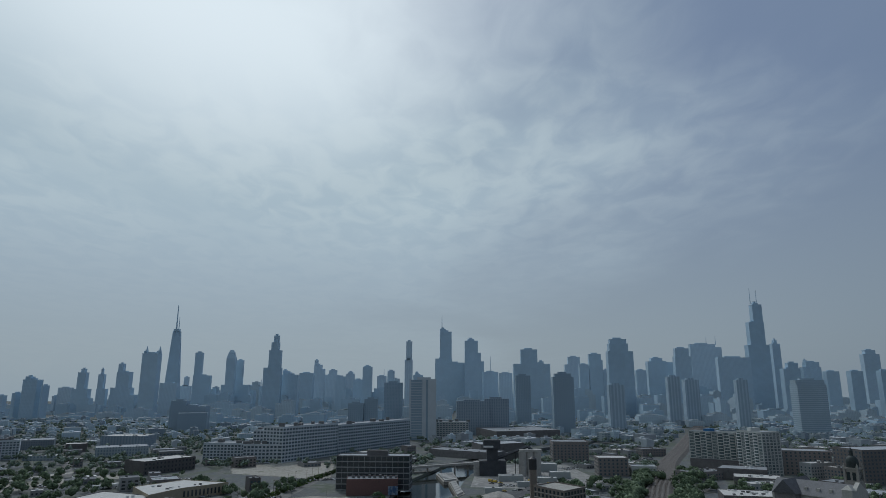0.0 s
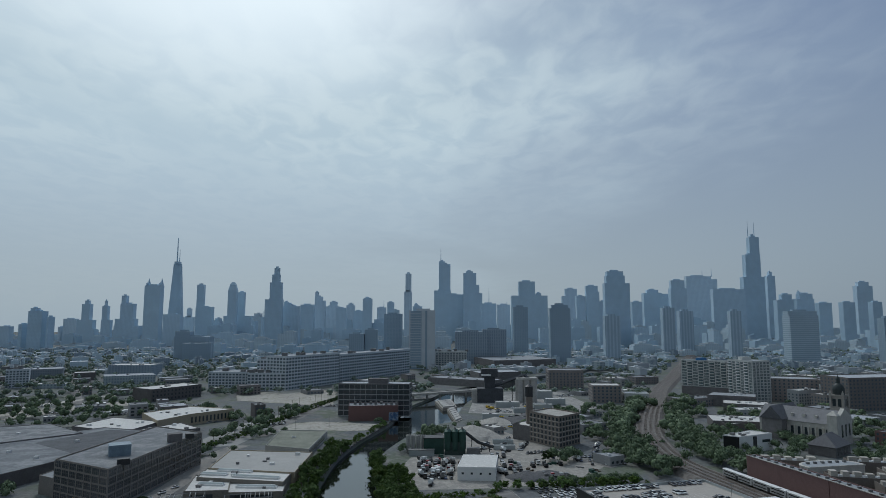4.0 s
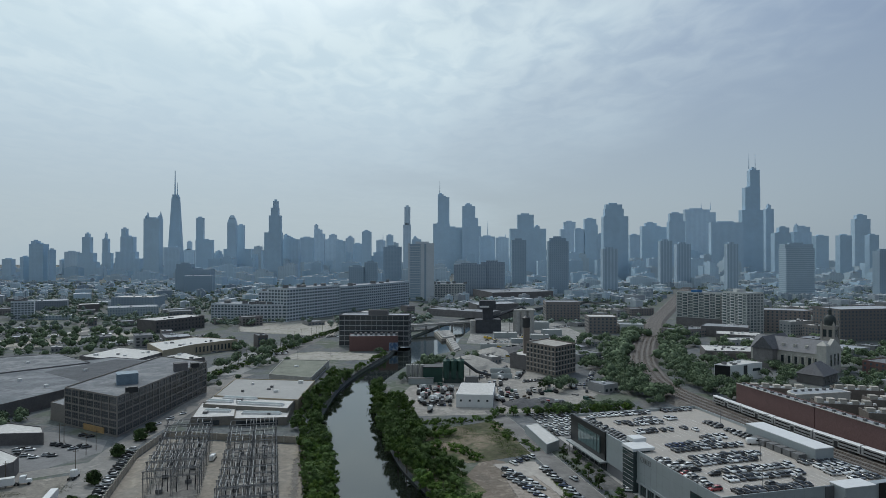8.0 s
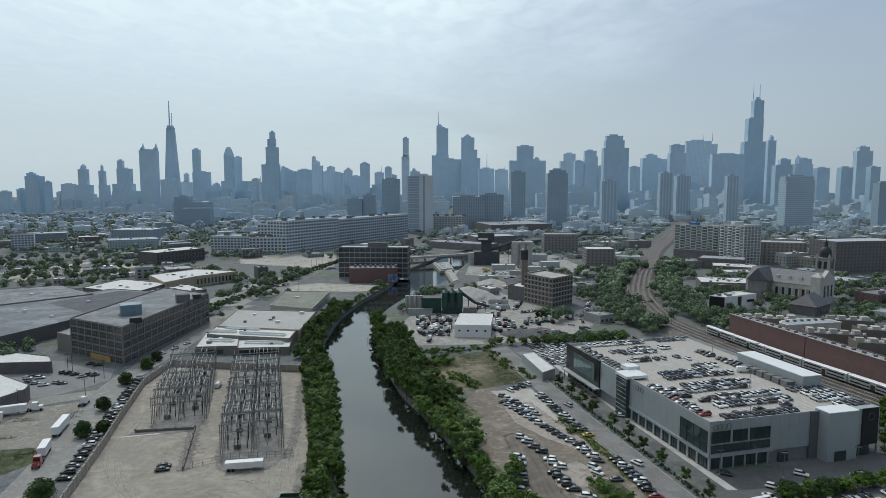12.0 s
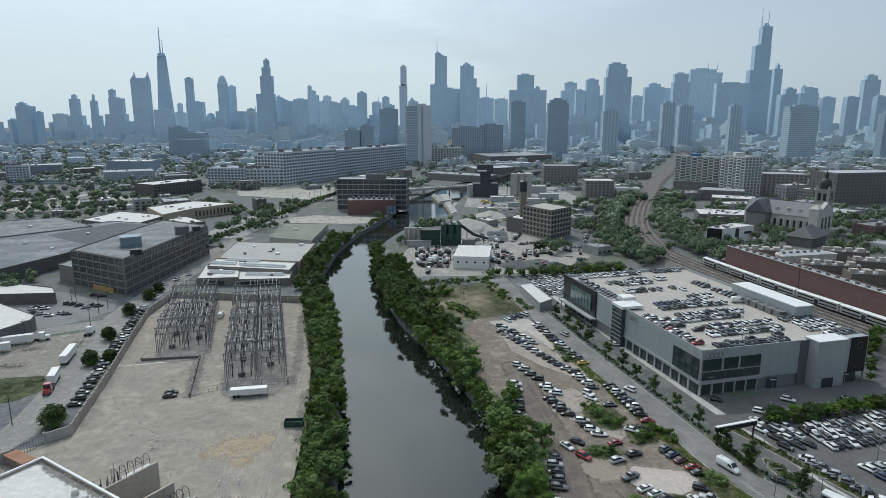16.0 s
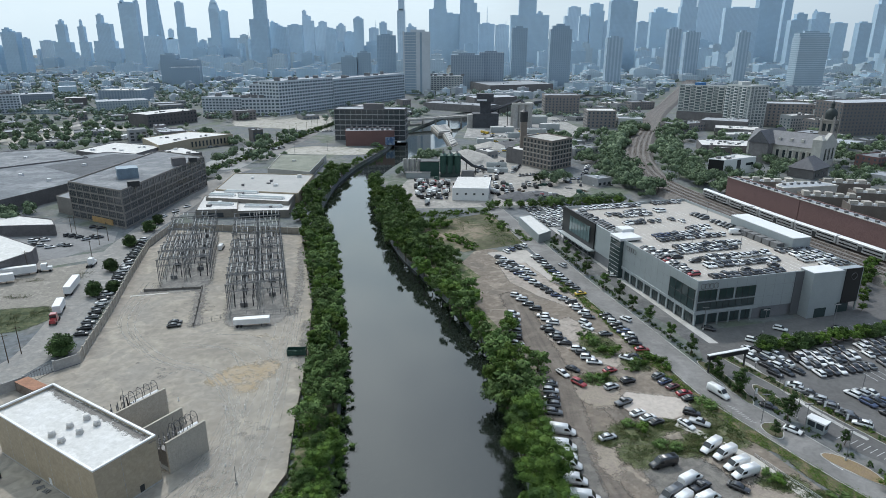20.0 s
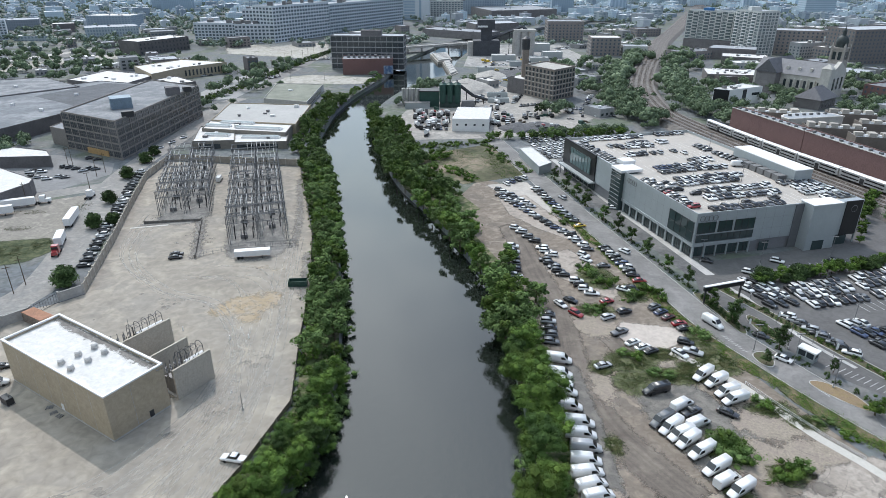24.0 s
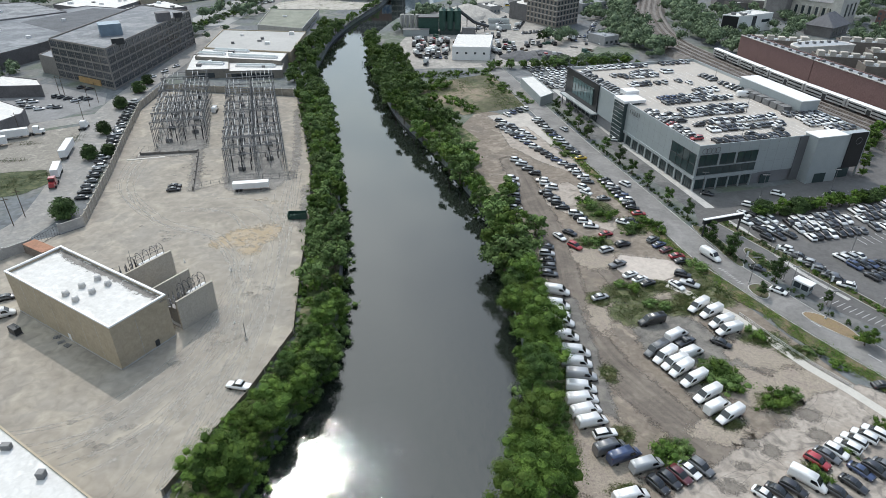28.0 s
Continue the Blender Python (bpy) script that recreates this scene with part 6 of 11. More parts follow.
for x in (57.0, 63.5, 67.5):
    dpart("wing_post", x, -2.4, 0, x + 0.5, -1.9, 4.0, ALU_PANEL)
# rooftop: penthouse, plant, stall lines, lamps
PH = DM.inverted()


def on_deck(x, y):
    v = PH @ Vector((x, y, 0))
    return v.x, v.y


x0, y0 = on_deck(132, 271.7)
x1, y1 = on_deck(147.8, 238.6)
dpart("penthouse", min(x0, x1) + 1, min(y0, y1) - 0.5, DH - 1.2, DW - 0.6, max(y0, y1), 21.0, ALU_PANEL, "pale metal rooftop penthouse")
dpart("penthouse_roof", min(x0, x1) + 0.8, min(y0, y1) - 0.7, 21.0, DW - 0.4, max(y0, y1) + 0.2, 21.3, WHITE_PAINT, "white penthouse roof")
PX, PY0, PY1 = min(x0, x1), min(y0, y1), max(y0, y1)
for k in range(6):
    dpart("roof_unit", PX - 3.2, PY0 + 3 + k * 4.4, DH - 1.2, PX + 0.4, PY0 + 6.6 + k * 4.4, DH + 1.2, STEEL, "grey rooftop air unit")
lines = bmesh.new()
for y in (8.0, 25.0, 39.0, 54.0, 70.0, 84.0):
    for k in range(17):
        add_box(lines, 9 + k * 2.7, y - 5, DH - 1.2, 9.1 + k * 2.7, y + 5, DH - 1.192)
tagged(part("stall_marking", lines, WHITE_PAINT, deal, "faded white stall lines"), kind="stuff")
ZD = DH - 1.2
RW, RG = "on the rooftop car park", "cars on the roof"


def deck_row(p, q, n, turn=90, mix="wwwwssskkggb"):
    car_row(p, q, n, 14 + turn, RW, RG, ZD, mix, full=False)


for x0, x1, y, n, mix in ((9.2, 38.4, 103.3, 13, ""), (48.7, 62.8, 104.5, 6, "kgkks"), (14.6, 18.0, 90.0, 2, "ks"), (19.1, 34.8, 86.5, 7, ""), (25.9, 35.7, 92.3, 5, ""), (41.3, 45.0, 91.0, 3, "w"),
                          (15.4, 24.0, 74.5, 5, ""), (28.1, 31.7, 74.5, 2, "ks"), (17.1, 27.3, 53.3, 5, "kgkb"), (16.1, 26.1, 48.0, 5, "kkg"), (30.3, 40.9, 53.6, 5, ""), (28.6, 46.1, 48.3, 8, ""),
                          (38.3, 47.2, 59.4, 4, ""), (16.6, 45.4, 37.4, 13, ""), (14.1, 39.3, 32.0, 12, ""), (18.9, 46.6, 22.3, 13, ""), (14.7, 45.1, 15.0, 14, ""), (9.7, 37.3, 4.5, 13, "kkkkgb"),
                          (54.0, 66.5, 23.0, 6, "ggsk"), (55.5, 66.8, 17.4, 5, "swsw"), (54.0, 66.8, 11.4, 6, "swwg"), (57.8, 66.6, 5.2, 4, "sgw")):
    p, q = DM @ Vector((x0, y, 0)), DM @ Vector((x1, y, 0))
    deck_row(p.xy, q.xy, n, mix=mix or "wwwwsskkkg")
for x, y0, y1, n, mix in ((4.2, 99.0, 53.5, 19, "kkgkgsb"), (4.2, 39.8, 8.1, 13, "kkgwkgrkw"), (9.4, 34.5, 26.5, 3, "wk"), (56.0, 80.8, 72.9, 4, "kgwk"), (57.0, 67.2, 55.9, 5, "kgsk"), (13.7, 20.8, 18.5, 1, "k")):
    p, q = DM @ Vector((x, y0, 0)), DM @ Vector((x, y1, 0))
    deck_row(p.xy, q.xy, n, 0, mix)
for x, y, a, k, c in ((110, 283.1, 110, "sedan", "grey"), (114, 280.2, 100, "sedan", "white"), (113.3, 214, 20, "suv", "black"), (125.5, 218.8, 15, "suv", "black"), (130.3, 260.2, 0, "van", "white")):
    vehicle(x, y, a, k, c, RW, RG, ZD, False)
for x, y in ((146.5, 281.3), (129.4, 289.2), (108.4, 210.5), (94.9, 275.5), (122.7, 239.8), (106.1, 247.4)):
    pole(x, y, 7, "thin rooftop lamp post", "roof lamps", DH - 1.2)

# ---- street, service road, verges ----
street = spline([(27, 405), (31, 378), (37.4, 350.7), (57.3, 253.2), (67.1, 210.7), (75.2, 175.0), (79.3, 156.8), (85.5, 142.4), (92.6, 127.0), (100.0, 113.0), (112.0, 92.0), (130, 60)], 6)
STREET = [(p.x, p.y, 0.05) for p in street if p.y < 380]
tagged(link("road", ribbon(STREET, 9.5), mat("street_asphalt", (0.178, 0.172, 0.165), 0.9, scale=0.1, vary=0.2, second=(0.205, 0.198, 0.19))), "pale worn asphalt street along the lots", "road", kind="structure")
for side in (-1, 1):
    kb = bmesh.new()
    for (xa, ya, _), (xb, yb, _) in zip(STREET, STREET[1:]):
        d = Vector((xb - xa, yb - ya)).normalized()
        nx, ny = -d.y * side, d.x * side
        v = [kb.verts.new((x + nx * o, y + ny * o, z)) for x, y in ((xa, ya), (xb, yb)) for o, z in ((4.75, 0.02), (4.75, 0.18), (4.95, 0.18), (4.95, 0.02))]
        for k in range(3):
            kb.faces.new((v[k], v[k + 4], v[k + 5], v[k + 1]))
    tagged(link("kerb", kb, CONCRETE), "pale concrete kerb along the street", "kerb", kind="structure")
mk = bmesh.new()
for k, ((xa, ya, _), (xb, yb, _)) in enumerate(zip(STREET, STREET[1:])):
    if k % 2 == 0 and ya < 150:
        d = Vector((xb - xa, yb - ya)).normalized() * 1.5
        n = Vector((-d.y, d.x)).normalized() * 0.07
        c = Vector(((xa + xb) / 2, (ya + yb) / 2))
        mk.faces.new([mk.verts.new((*(c + s * d + r * n), 0.056)) for s, r in ((-1, -1), (1, -1), (1, 1), (-1, 1))])
tagged(link("lane_marking", mk, WHITE_PAINT), "faded white lane dashes on the street", "road marking", kind="structure")
service = [(p[0] + 14.6, p[1] + 2, 0.05) for p in STREET if 185 < p[1] < 330]
tagged(link("road", ribbon(service, 6.0), ASPHALT), "grey service road along the dealership", "road", kind="structure")
sheet("pavement", [(88, 196), (112, 202), (165, 218), (178, 195), (170, 165), (140, 120), (112, 118), (100, 132), (88, 158), (84, 175)], mat("lot_tarmac", (0.112, 0.109, 0.107), 0.9, scale=0.08, vary=0.22), 0.03, "dark asphalt sales lot with stall lines", "car park")
sheet("pavement", [(62, 318), (70, 322), (80, 308), (140, 326), (128, 362), (44, 350)], mat("lot_grey", (0.2, 0.2, 0.2), 0.9, scale=0.08, vary=0.2), 0.03, "grey asphalt car park behind the dealership", "car park")
sheet("pavement", [(x + 3.0, y) for x, y, _ in service] + [(x + 6.2, y) for x, y, _ in reversed(service)], CONCRETE, 0.056, "pale concrete walk along the dealership", "pavement")
dm = bmesh.new()
for k in range(14):
    for r in range(4):
        p = DM @ Vector((30 + k * 2.7, -16 - r * 14, 0.045))
        d = DM.to_3x3() @ Vector((0, 2.6, 0))
        n = DM.to_3x3() @ Vector((0.06, 0, 0))
        dm.faces.new([dm.verts.new(p + s * d + t * n) for s, t in ((-1, -1), (-1, 1), (1, 1), (1, -1))])
tagged(link("stall_marking", dm, WHITE_PAINT), "white stall lines on the sales lot", "road marking", kind="structure")
# verge of rough grass between street and dirt lot
verge = [(p[0] - 5.0, p[1]) for p in STREET if 95 < p[1] < 270] + [(p[0] - 10 + (0.02 * (p[1] - 150)) + 1.2 * math.sin(p[1] * 0.31), p[1]) for p in reversed(STREET) if 95 < p[1] < 270]
soft_poly("grass", verge, soften(mat("rough_verge", (0.066, 0.082, 0.032), 0.95, scale=0.3, vary=0.45, bump=0.8, second=(0.118, 0.098, 0.055), third=(0.15, 0.115, 0.068)), 0.6), 0.055, "rough green and brown verge beside the street", "grass", 1.2)
soft_poly("grass", [(-9.6, 333.9), (31.6, 356.6), (44.8, 297.1), (31.9, 291.1), (12.7, 282.8), (-3.2, 299.7)], soften(mat("dry_grass", (0.10, 0.096, 0.054), 0.95, scale=0.05, vary=0.4, second=(0.2, 0.162, 0.118), third=(0.066, 0.08, 0.036)), 0.7), 0.044, "dry brown and green vacant ground", "grass")
veg = random.Random(41)
for k in range(22):
    t = k / 21
    p = Vector((28.8, 354.2, 0)).lerp(Vector((46.1, 300.7, 0)), t)
    bush(p.x + veg.uniform(-5, 2), p.y + veg.uniform(-2, 2), veg.uniform(1.2, 2.4), "vacant lot scrub", "tall green weeds along the vacant ground", veg.choice((0, 1, 1)))
for k in range(26):
    t = k / 25
    p = Vector((-18.5, 344.8, 0)).lerp(Vector((29.3, 361.5, 0)), t)
    bush(p.x + veg.uniform(-2, 2), p.y + veg.uniform(-7, 5), veg.uniform(1.4, 3.4), "vacant lot scrub", "tall green weeds along the vacant ground", veg.choice((0, 0, 1)))
for x, y, sz in ((1, 333.9, 5), (4, 327.6, 4.5), (7.9, 302.4, 4), (11.9, 298.8, 3.6), (15.7, 290.2, 4), (-1.9, 307.9, 4.4), (-3.4, 323.5, 5)):
    bush(x, y, sz, "vacant lot scrub", "tall green weeds along the vacant ground", 0)
soft_poly("pavement", [(52.9, 157.6), (68.5, 154.4), (70.5, 148.3), (57.2, 138.5), (50.7, 148.9)], soften(mat("pale_slab", (0.44, 0.39, 0.345), 0.95, scale=0.1, vary=0.18), 0.7), 0.05, "pale worn concrete slab", "car park")
soft_poly("pavement", [(67.8, 89.3), (73, 93), (80.8, 99.3), (92.7, 102.5), (98, 98.7), (84, 66), (36, 66), (42, 74), (49, 78.3), (56.4, 83.6)], soften(mat("cracked_slab", (0.37, 0.328, 0.285), 0.95, scale=0.12, vary=0.25, second=(0.28, 0.245, 0.21), third=(0.17, 0.152, 0.135)), 0.7), 0.05, "cracked pale concrete slab with damp patches", "car park")
soft_poly("pavement", [(23.2, 282.8), (43.5, 286.9), (52.9, 242.2), (43.6, 242.2), (31.5, 260.1)], soften(mat("pale_slab_b", (0.40, 0.37, 0.335), 0.95, scale=0.1, vary=0.18), 0.7), 0.046, "pale concrete lot", "car park")
PALE_LOT = soften(mat("pale_pinkish_lot", (0.36, 0.317, 0.275), 0.95, scale=0.12, vary=0.22, second=(0.29, 0.25, 0.215), third=(0.2, 0.175, 0.15)), 0.7)
soft_poly("pavement", [(36.7, 202.1), (48.2, 209.4), (55.5, 196), (61, 176.5), (54.8, 170.2), (46.1, 179.2), (37.4, 189.9)], PALE_LOT, 0.047, "pale worn concrete between the car rows", "car park")
soft_poly("pavement", [(27.2, 264.6), (40.3, 268.3), (49.5, 240.4), (57.8, 219.8), (52.4, 214.5), (39.6, 228.3), (30, 243.7)], PALE_LOT, 0.0475, "pale worn concrete between the car rows", "car park")
DAMP = soften(mat("damp_concrete", (0.165, 0.146, 0.126), 0.85, scale=0.5, vary=0.3), 0.8, 0.5)
soft_sheet("stain", patch_depth([(76.6, 93.1, 3.2, 2.4), (76.1, 87.8, 2.6, 2.2), (64.6, 83.6, 2.6, 2), (61.3, 85.5, 2.2, 1.8), (53.7, 75.5, 3, 2), (70.5, 90.5, 2.4, 1.4), (57.5, 80, 2.2, 1.5)]), (48, 70, 84, 100), DAMP, 0.0545, "dark damp stains on the pale concrete", "stain", 2.2, 0.7)
crack_rnd = random.Random(52)
cracks = []
for k in range(15):
    x, y = Vector((50, 76.3)).lerp(Vector((90.9, 95.4)), crack_rnd.random()) + Vector((crack_rnd.uniform(-6, 6), crack_rnd.uniform(-4, 6)))
    a = crack_rnd.choice((0.6, 2.2)) + crack_rnd.uniform(-0.2, 0.2)
    ln = [(x, y)]
    for j in range(crack_rnd.randint(4, 9)):
        a += crack_rnd.uniform(-0.25, 0.25)
        x, y = x + math.cos(a) * 1.6, y + math.sin(a) * 1.6
        ln.append((x, y))
    cracks.append(ln)
tracks("crack", cracks, 0.08, mat("dark_crack", (0.13, 0.117, 0.1), 0.95, scale=2, vary=0.3), 0.056, "dark cracks across the concrete slab")
# path with a low rail
path = [(62.6, 141.2), (67.3, 137.1), (70.6, 132.9), (75.4, 127), (78.9, 119.1), (84.2, 107.8), (89, 100.5), (93.6, 92.2)]
tagged(link("path", ribbon([(*p, 0.07) for p in path], 2.4), mat("pale_path", (0.46, 0.44, 0.4), 0.9, scale=0.3, vary=0.12)), "pale concrete footpath", "path", kind="structure")
fence([(p[0] + 1.4, p[1] + 0.6) for p in path[3:7]], 0.8, "low white guard rail beside the path", 3, "guard_rail", WHITE_PAINT)
# scrub
for x, y, s in ((51.1, 189, 3), (53.1, 184.9, 3.5), (55.9, 180.8, 3.2), (50.1, 193.4, 2.4), (46.6, 163.6, 2.8), (49.5, 164.9, 2.4), (60.5, 170.6, 3), (63, 173.1, 2.6), (66.8, 176.9, 2.6),
                (69.8, 175, 2.5), (70.3, 170.5, 2.5), (73.2, 151.2, 2.6), (74.7, 148.8, 2.4), (49.9, 244.7, 2.2), (51.5, 234.2, 2.4), (49.6, 141.2, 2.2), (52.7, 138.5, 2.4)):
    bush(x, y, s)
for x, y, s in ((62.6, 107, 3), (63.6, 104.6, 3.4), (64, 102.4, 3.2), (61.5, 102.4, 2.8), (64.5, 100.6, 2.6), (70.1, 95.5, 2.8), (73.4, 97.5, 3), (75.9, 98.8, 2.4), (43.5, 82.6, 3.2), (46, 83.7, 3),
                (47.2, 82.3, 2.4), (55.3, 132, 2.2), (58.6, 130.8, 2.2), (76.7, 120.2, 2), (77.8, 118, 2.2), (88, 112.7, 2), (90.6, 107.8, 2), (70.4, 76.9, 2.6), (89.4, 89.2, 2.2), (79.3, 83.5, 1.8)):
    bush(x, y, s)
# street trees in the strip, and clipped hedges
for k, (x, y, _) in enumerate(STREET):
    if 130 < y < 300 and k % 2 == 0:
        tree(x + 7.2, y, tree_rnd.uniform(6.6, 9.0), "young street tree in a planted strip", "street trees", young=True)
    if 120 < y < 290:
        for o in (0.5, 3.6):
            bush(x + 7.4 - o * 0.25, y + o, 1.1, "hedge", "dark clipped hedge in the planted strip", 2)
for k in range(34):
    t = k / 33
    p = Vector((106, 181.1, 0)).lerp(Vector((156.9, 195.3, 0)), t) + Vector((tree_rnd.uniform(-1.5, 1.5), tree_rnd.uniform(-2, 2), 0))
    tree(p.x, p.y, tree_rnd.uniform(3.2, 5.6), "bushy green tree between drive and sales lot", "lot trees", tree_rnd.choice((4, 4, 5)))
for x, y in ((101.2, 131.8), (85.6, 155.9), (83.4, 164.1), (85.7, 135.7)):
    tree(x, y, 5, "young tree on a planted island", "street trees", young=True)
tree(101.5, 115.3, 5.5, "small round tree on a dry island", "street trees", 2)


def kerb_island(pts, soil, label, height=0.16):
    """A planted island: a ring of concrete kerb with soil inside it."""
    c = sum((Vector(p) for p in pts), Vector((0, 0))) / len(pts)
    ob = thing("planted_island", label, "planting bed", "planted islands", Matrix.Translation((c.x, c.y, 0.03)))
    loc = [Vector(p) - c for p in pts]
    part("kerb", prism([tuple(p) for p in loc], 0, height), CONCRETE, ob)
    part("soil", prism([tuple(p * (1 - 0.3 / max(0.6, p.length))) for p in loc], height - 0.1, height + 0.05), soil, ob)
    return ob


def rounded(pts):
    """A closed outline with its corners cut twice."""
    for k in range(2):
        pts = [tuple(Vector(a).lerp(Vector(b), t)) for a, b in zip(pts, list(pts[1:]) + [pts[0]]) for t in (0.25, 0.75)]
    return pts


MULCH = mat("brown_mulch", (0.1, 0.085, 0.055), 0.95, scale=1.2, vary=0.4, second=(0.07, 0.085, 0.035))
kerb_island(rounded([(84.0, 141.0), (88.6, 142.0), (89.2, 137.0), (86.8, 133.6), (84.2, 136.2)]), MULCH, "kerbed island of dark mulch with a young tree")
kerb_island(rounded([(91.0, 160.5), (94.2, 161.2), (97.0, 150.2), (94.8, 145.2), (91.4, 150.7)]), MULCH, "kerbed median island with dark green shrubs")
kerb_island(rounded([(80.6, 175.2), (83.6, 175.6), (88.0, 163.0), (88.6, 151.0), (86.2, 149.5), (83.6, 162)]), MULCH, "kerbed mulch strip beside the drive")
isl_rnd = random.Random(91)
for (xa, ya), (xb, yb), n in (((92.6, 158.5), (94.6, 148.8), 9), ((82.6, 172.5), (87.0, 152.5), 10)):
    for k in range(n):
        t = (k + 0.5) / n
        bush(xa + (xb - xa) * t + isl_rnd.uniform(-0.8, 0.8), ya + (yb - ya) * t, isl_rnd.uniform(0.8, 1.6), "bed shrubs", "round dark green shrub in the planting strip", 2, 0.1)
tagged(link("pavement", ribbon([(94.0, 179.1, 0.06), (97.0, 172.5, 0.06), (99.3, 159.2, 0.06), (102.3, 147.8, 0.06), (105.6, 139.8, 0.06), (108.6, 133.9, 0.06)], 1.3), CONCRETE), "narrow pale concrete walk beside the sales lot", "pavement", kind="structure")
cv = bmesh.new()
for k in range(7):
    p = Vector((80.0, 149.6, 0.058)) + Vector((0.42, -1.22, 0)) * k
    cv.faces.new([cv.verts.new(p + Vector(d)) for d in ((0, 0, 0), (1.5, -0.9, 0), (1.5, -0.72, 0), (0, 0.18, 0))])
tagged(link("hatch_marking", cv, mat("worn_road_paint", (0.5, 0.5, 0.49), 0.8, scale=1.5, vary=0.3)), "short white hatched road marking", "road marking", kind="structure")
kerb_island(rounded([(92.3, 128.6), (96.3, 128.6), (101.7, 123.2), (102.4, 115.7), (98.9, 117.9), (94, 124.1)]), mat("dry_verge", (0.24, 0.175, 0.11), 0.95, scale=0.5, vary=0.3, second=(0.2, 0.15, 0.08)), "dry orange-brown planted island with a concrete kerb")
zb = bmesh.new()
for k in range(12):
    p = Vector((100.8, 134.3, 0.058)) + Vector((1.5, -1.9, 0)) * k * 0.62
    zb.faces.new([zb.verts.new(p + Vector(d)) for d in ((0, 0, 0), (3.0, 1.6, 0), (3.0, 1.76, 0), (0, 0.16, 0))])
tagged(link("hatch_marking", zb, mat("worn_road_paint", (0.5, 0.5, 0.49), 0.8, scale=1.5, vary=0.3)), "white hatched road marking", "road marking", kind="structure")
# planted strip with kerbs between the drive and the sales lot
bed_p, bed_q = (91.0, 179.0), (115.5, 127.5)
bm_, bl_ = frame_at(bed_p, bed_q, 0.0)
bed = thing("planting_bed", "mulched planting strip edged with concrete kerbs", "planting bed", "", bm_)
part("mulch", box(0, -1.5, -0.1, bl_, 1.5, 0.1), MULCH, bed)
for yy in (-1.7, 1.5):
    part("kerb", box(0, yy, -0.1, bl_, yy + 0.2, 0.16), CONCRETE, bed)
bed_rnd = random.Random(77)
for k in range(26):
    p = bm_ @ Vector((1.0 + k * (bl_ - 2) / 25 + bed_rnd.uniform(-0.5, 0.5), bed_rnd.uniform(-0.7, 0.7), 0.1))
    bush(p.x, p.y, bed_rnd.uniform(0.7, 1.3), "bed shrubs", "round dark green shrub in the planting strip", bed_rnd.choice((0, 2, 2)))
for k in range(7):
    p = bm_ @ Vector((3.0 + k * (bl_ - 6) / 6, 1.0, 0.1))
    post_ = thing("light_bollard", "slim pale light post in the planting strip", "post", "light posts", Matrix.Translation((p.x, p.y, 0.09)))
    part("shaft", bar((0, 0, 0), (0, 0, 2.6), 0.07, 6), STEEL, post_)
    part("cap", box(-0.14, -0.14, 2.6, 0.14, 0.14, 2.85), WHITE_PAINT, post_)
# entrance sign beam
sm, sl = frame_at((81.6, 167.6), (95, 171.9))
sign = thing("entrance_sign", "long black sign beam with a white top edge on two posts", "sign", "", sm)
part("sign_beam", box(-0.3, -0.4, 4.6, sl + 0.3, 0.4, 6.0), BLACK_PANEL, sign)
part("top_edge", box(-0.4, -0.5, 6.0, sl + 0.4, 0.5, 6.25), WHITE_PAINT, sign, "white top edge")
for x in (0.4, sl - 0.4):
    part("post", box(x - 0.2, -0.2, 0, x + 0.2, 0.2, 4.6), DARK_METAL, sign)
# gatehouse
gh = thing("gatehouse", "small glazed gatehouse with a flat white roof", "kiosk", "", Matrix.Translation((98, 138.3, 0.03)) @ Matrix.Rotation(radians(-55), 4, "Z"))
part("base", box(-2.2, -1.2, 0, 2.2, 1.2, 1.0), ALU_PANEL, gh)
part("glass", box(-2.1, -1.1, 1.0, 2.1, 1.1, 2.8), WINDOW, gh)
for x in (-2.1, 0, 2.1):
    for y in (-1.1, 1.1):
        part("corner_post", box(x - 0.14, y - 0.14, 1.0, x + 0.14, y + 0.14, 2.8), ALU_PANEL, gh)
part("roof", box(-2.45, -1.45, 2.8, 2.45, 1.45, 3.2), WHITE_PAINT, gh)
for x, y in ((95.4, 143.2), (112.5, 195.4), (139.6, 199.9), (122.2, 157.3), (85.3, 141.6), (92.6, 197.7), (93.9, 137), (97.7, 125.7)):
    pole(x, y, 8.5, z=0.03)
for x, y in ((98.5, 155.8), (88.3, 152.1), (103.4, 145.2), (105.5, 139)):
    b = thing("banner_post", "white banner on a slim post", "banner", "banners", Matrix.Translation((x, y, 0)))
    part("post", bar((0, 0, 0), (0, 0, 4.2), 0.06, 6), STEEL, b)
    part("banner", box(0.05, -0.03, 2.4, 0.7, 0.03, 4.1), WHITE_PAINT, b)
# drive and trees at the far corner of the dealership
sheet("pavement", [(150, 205), (163, 204), (178, 196), (215, 262), (190, 270), (151.5, 216)], MATS["lot_tarmac"], 0.022, "dark asphalt drive round the dealership", "road")
for x, y, h in ((170.6, 233.9, 6.5), (176, 238.5, 7), (181, 244, 7.5), (163.5, 220.5, 4.5), (186, 252, 7), (167, 226, 5), (192, 258, 7), (158.5, 213.5, 3.6), (184, 222, 5)):
    tree(x, y, h, "dark green tree at the corner of the dealership", "lot trees", 4)
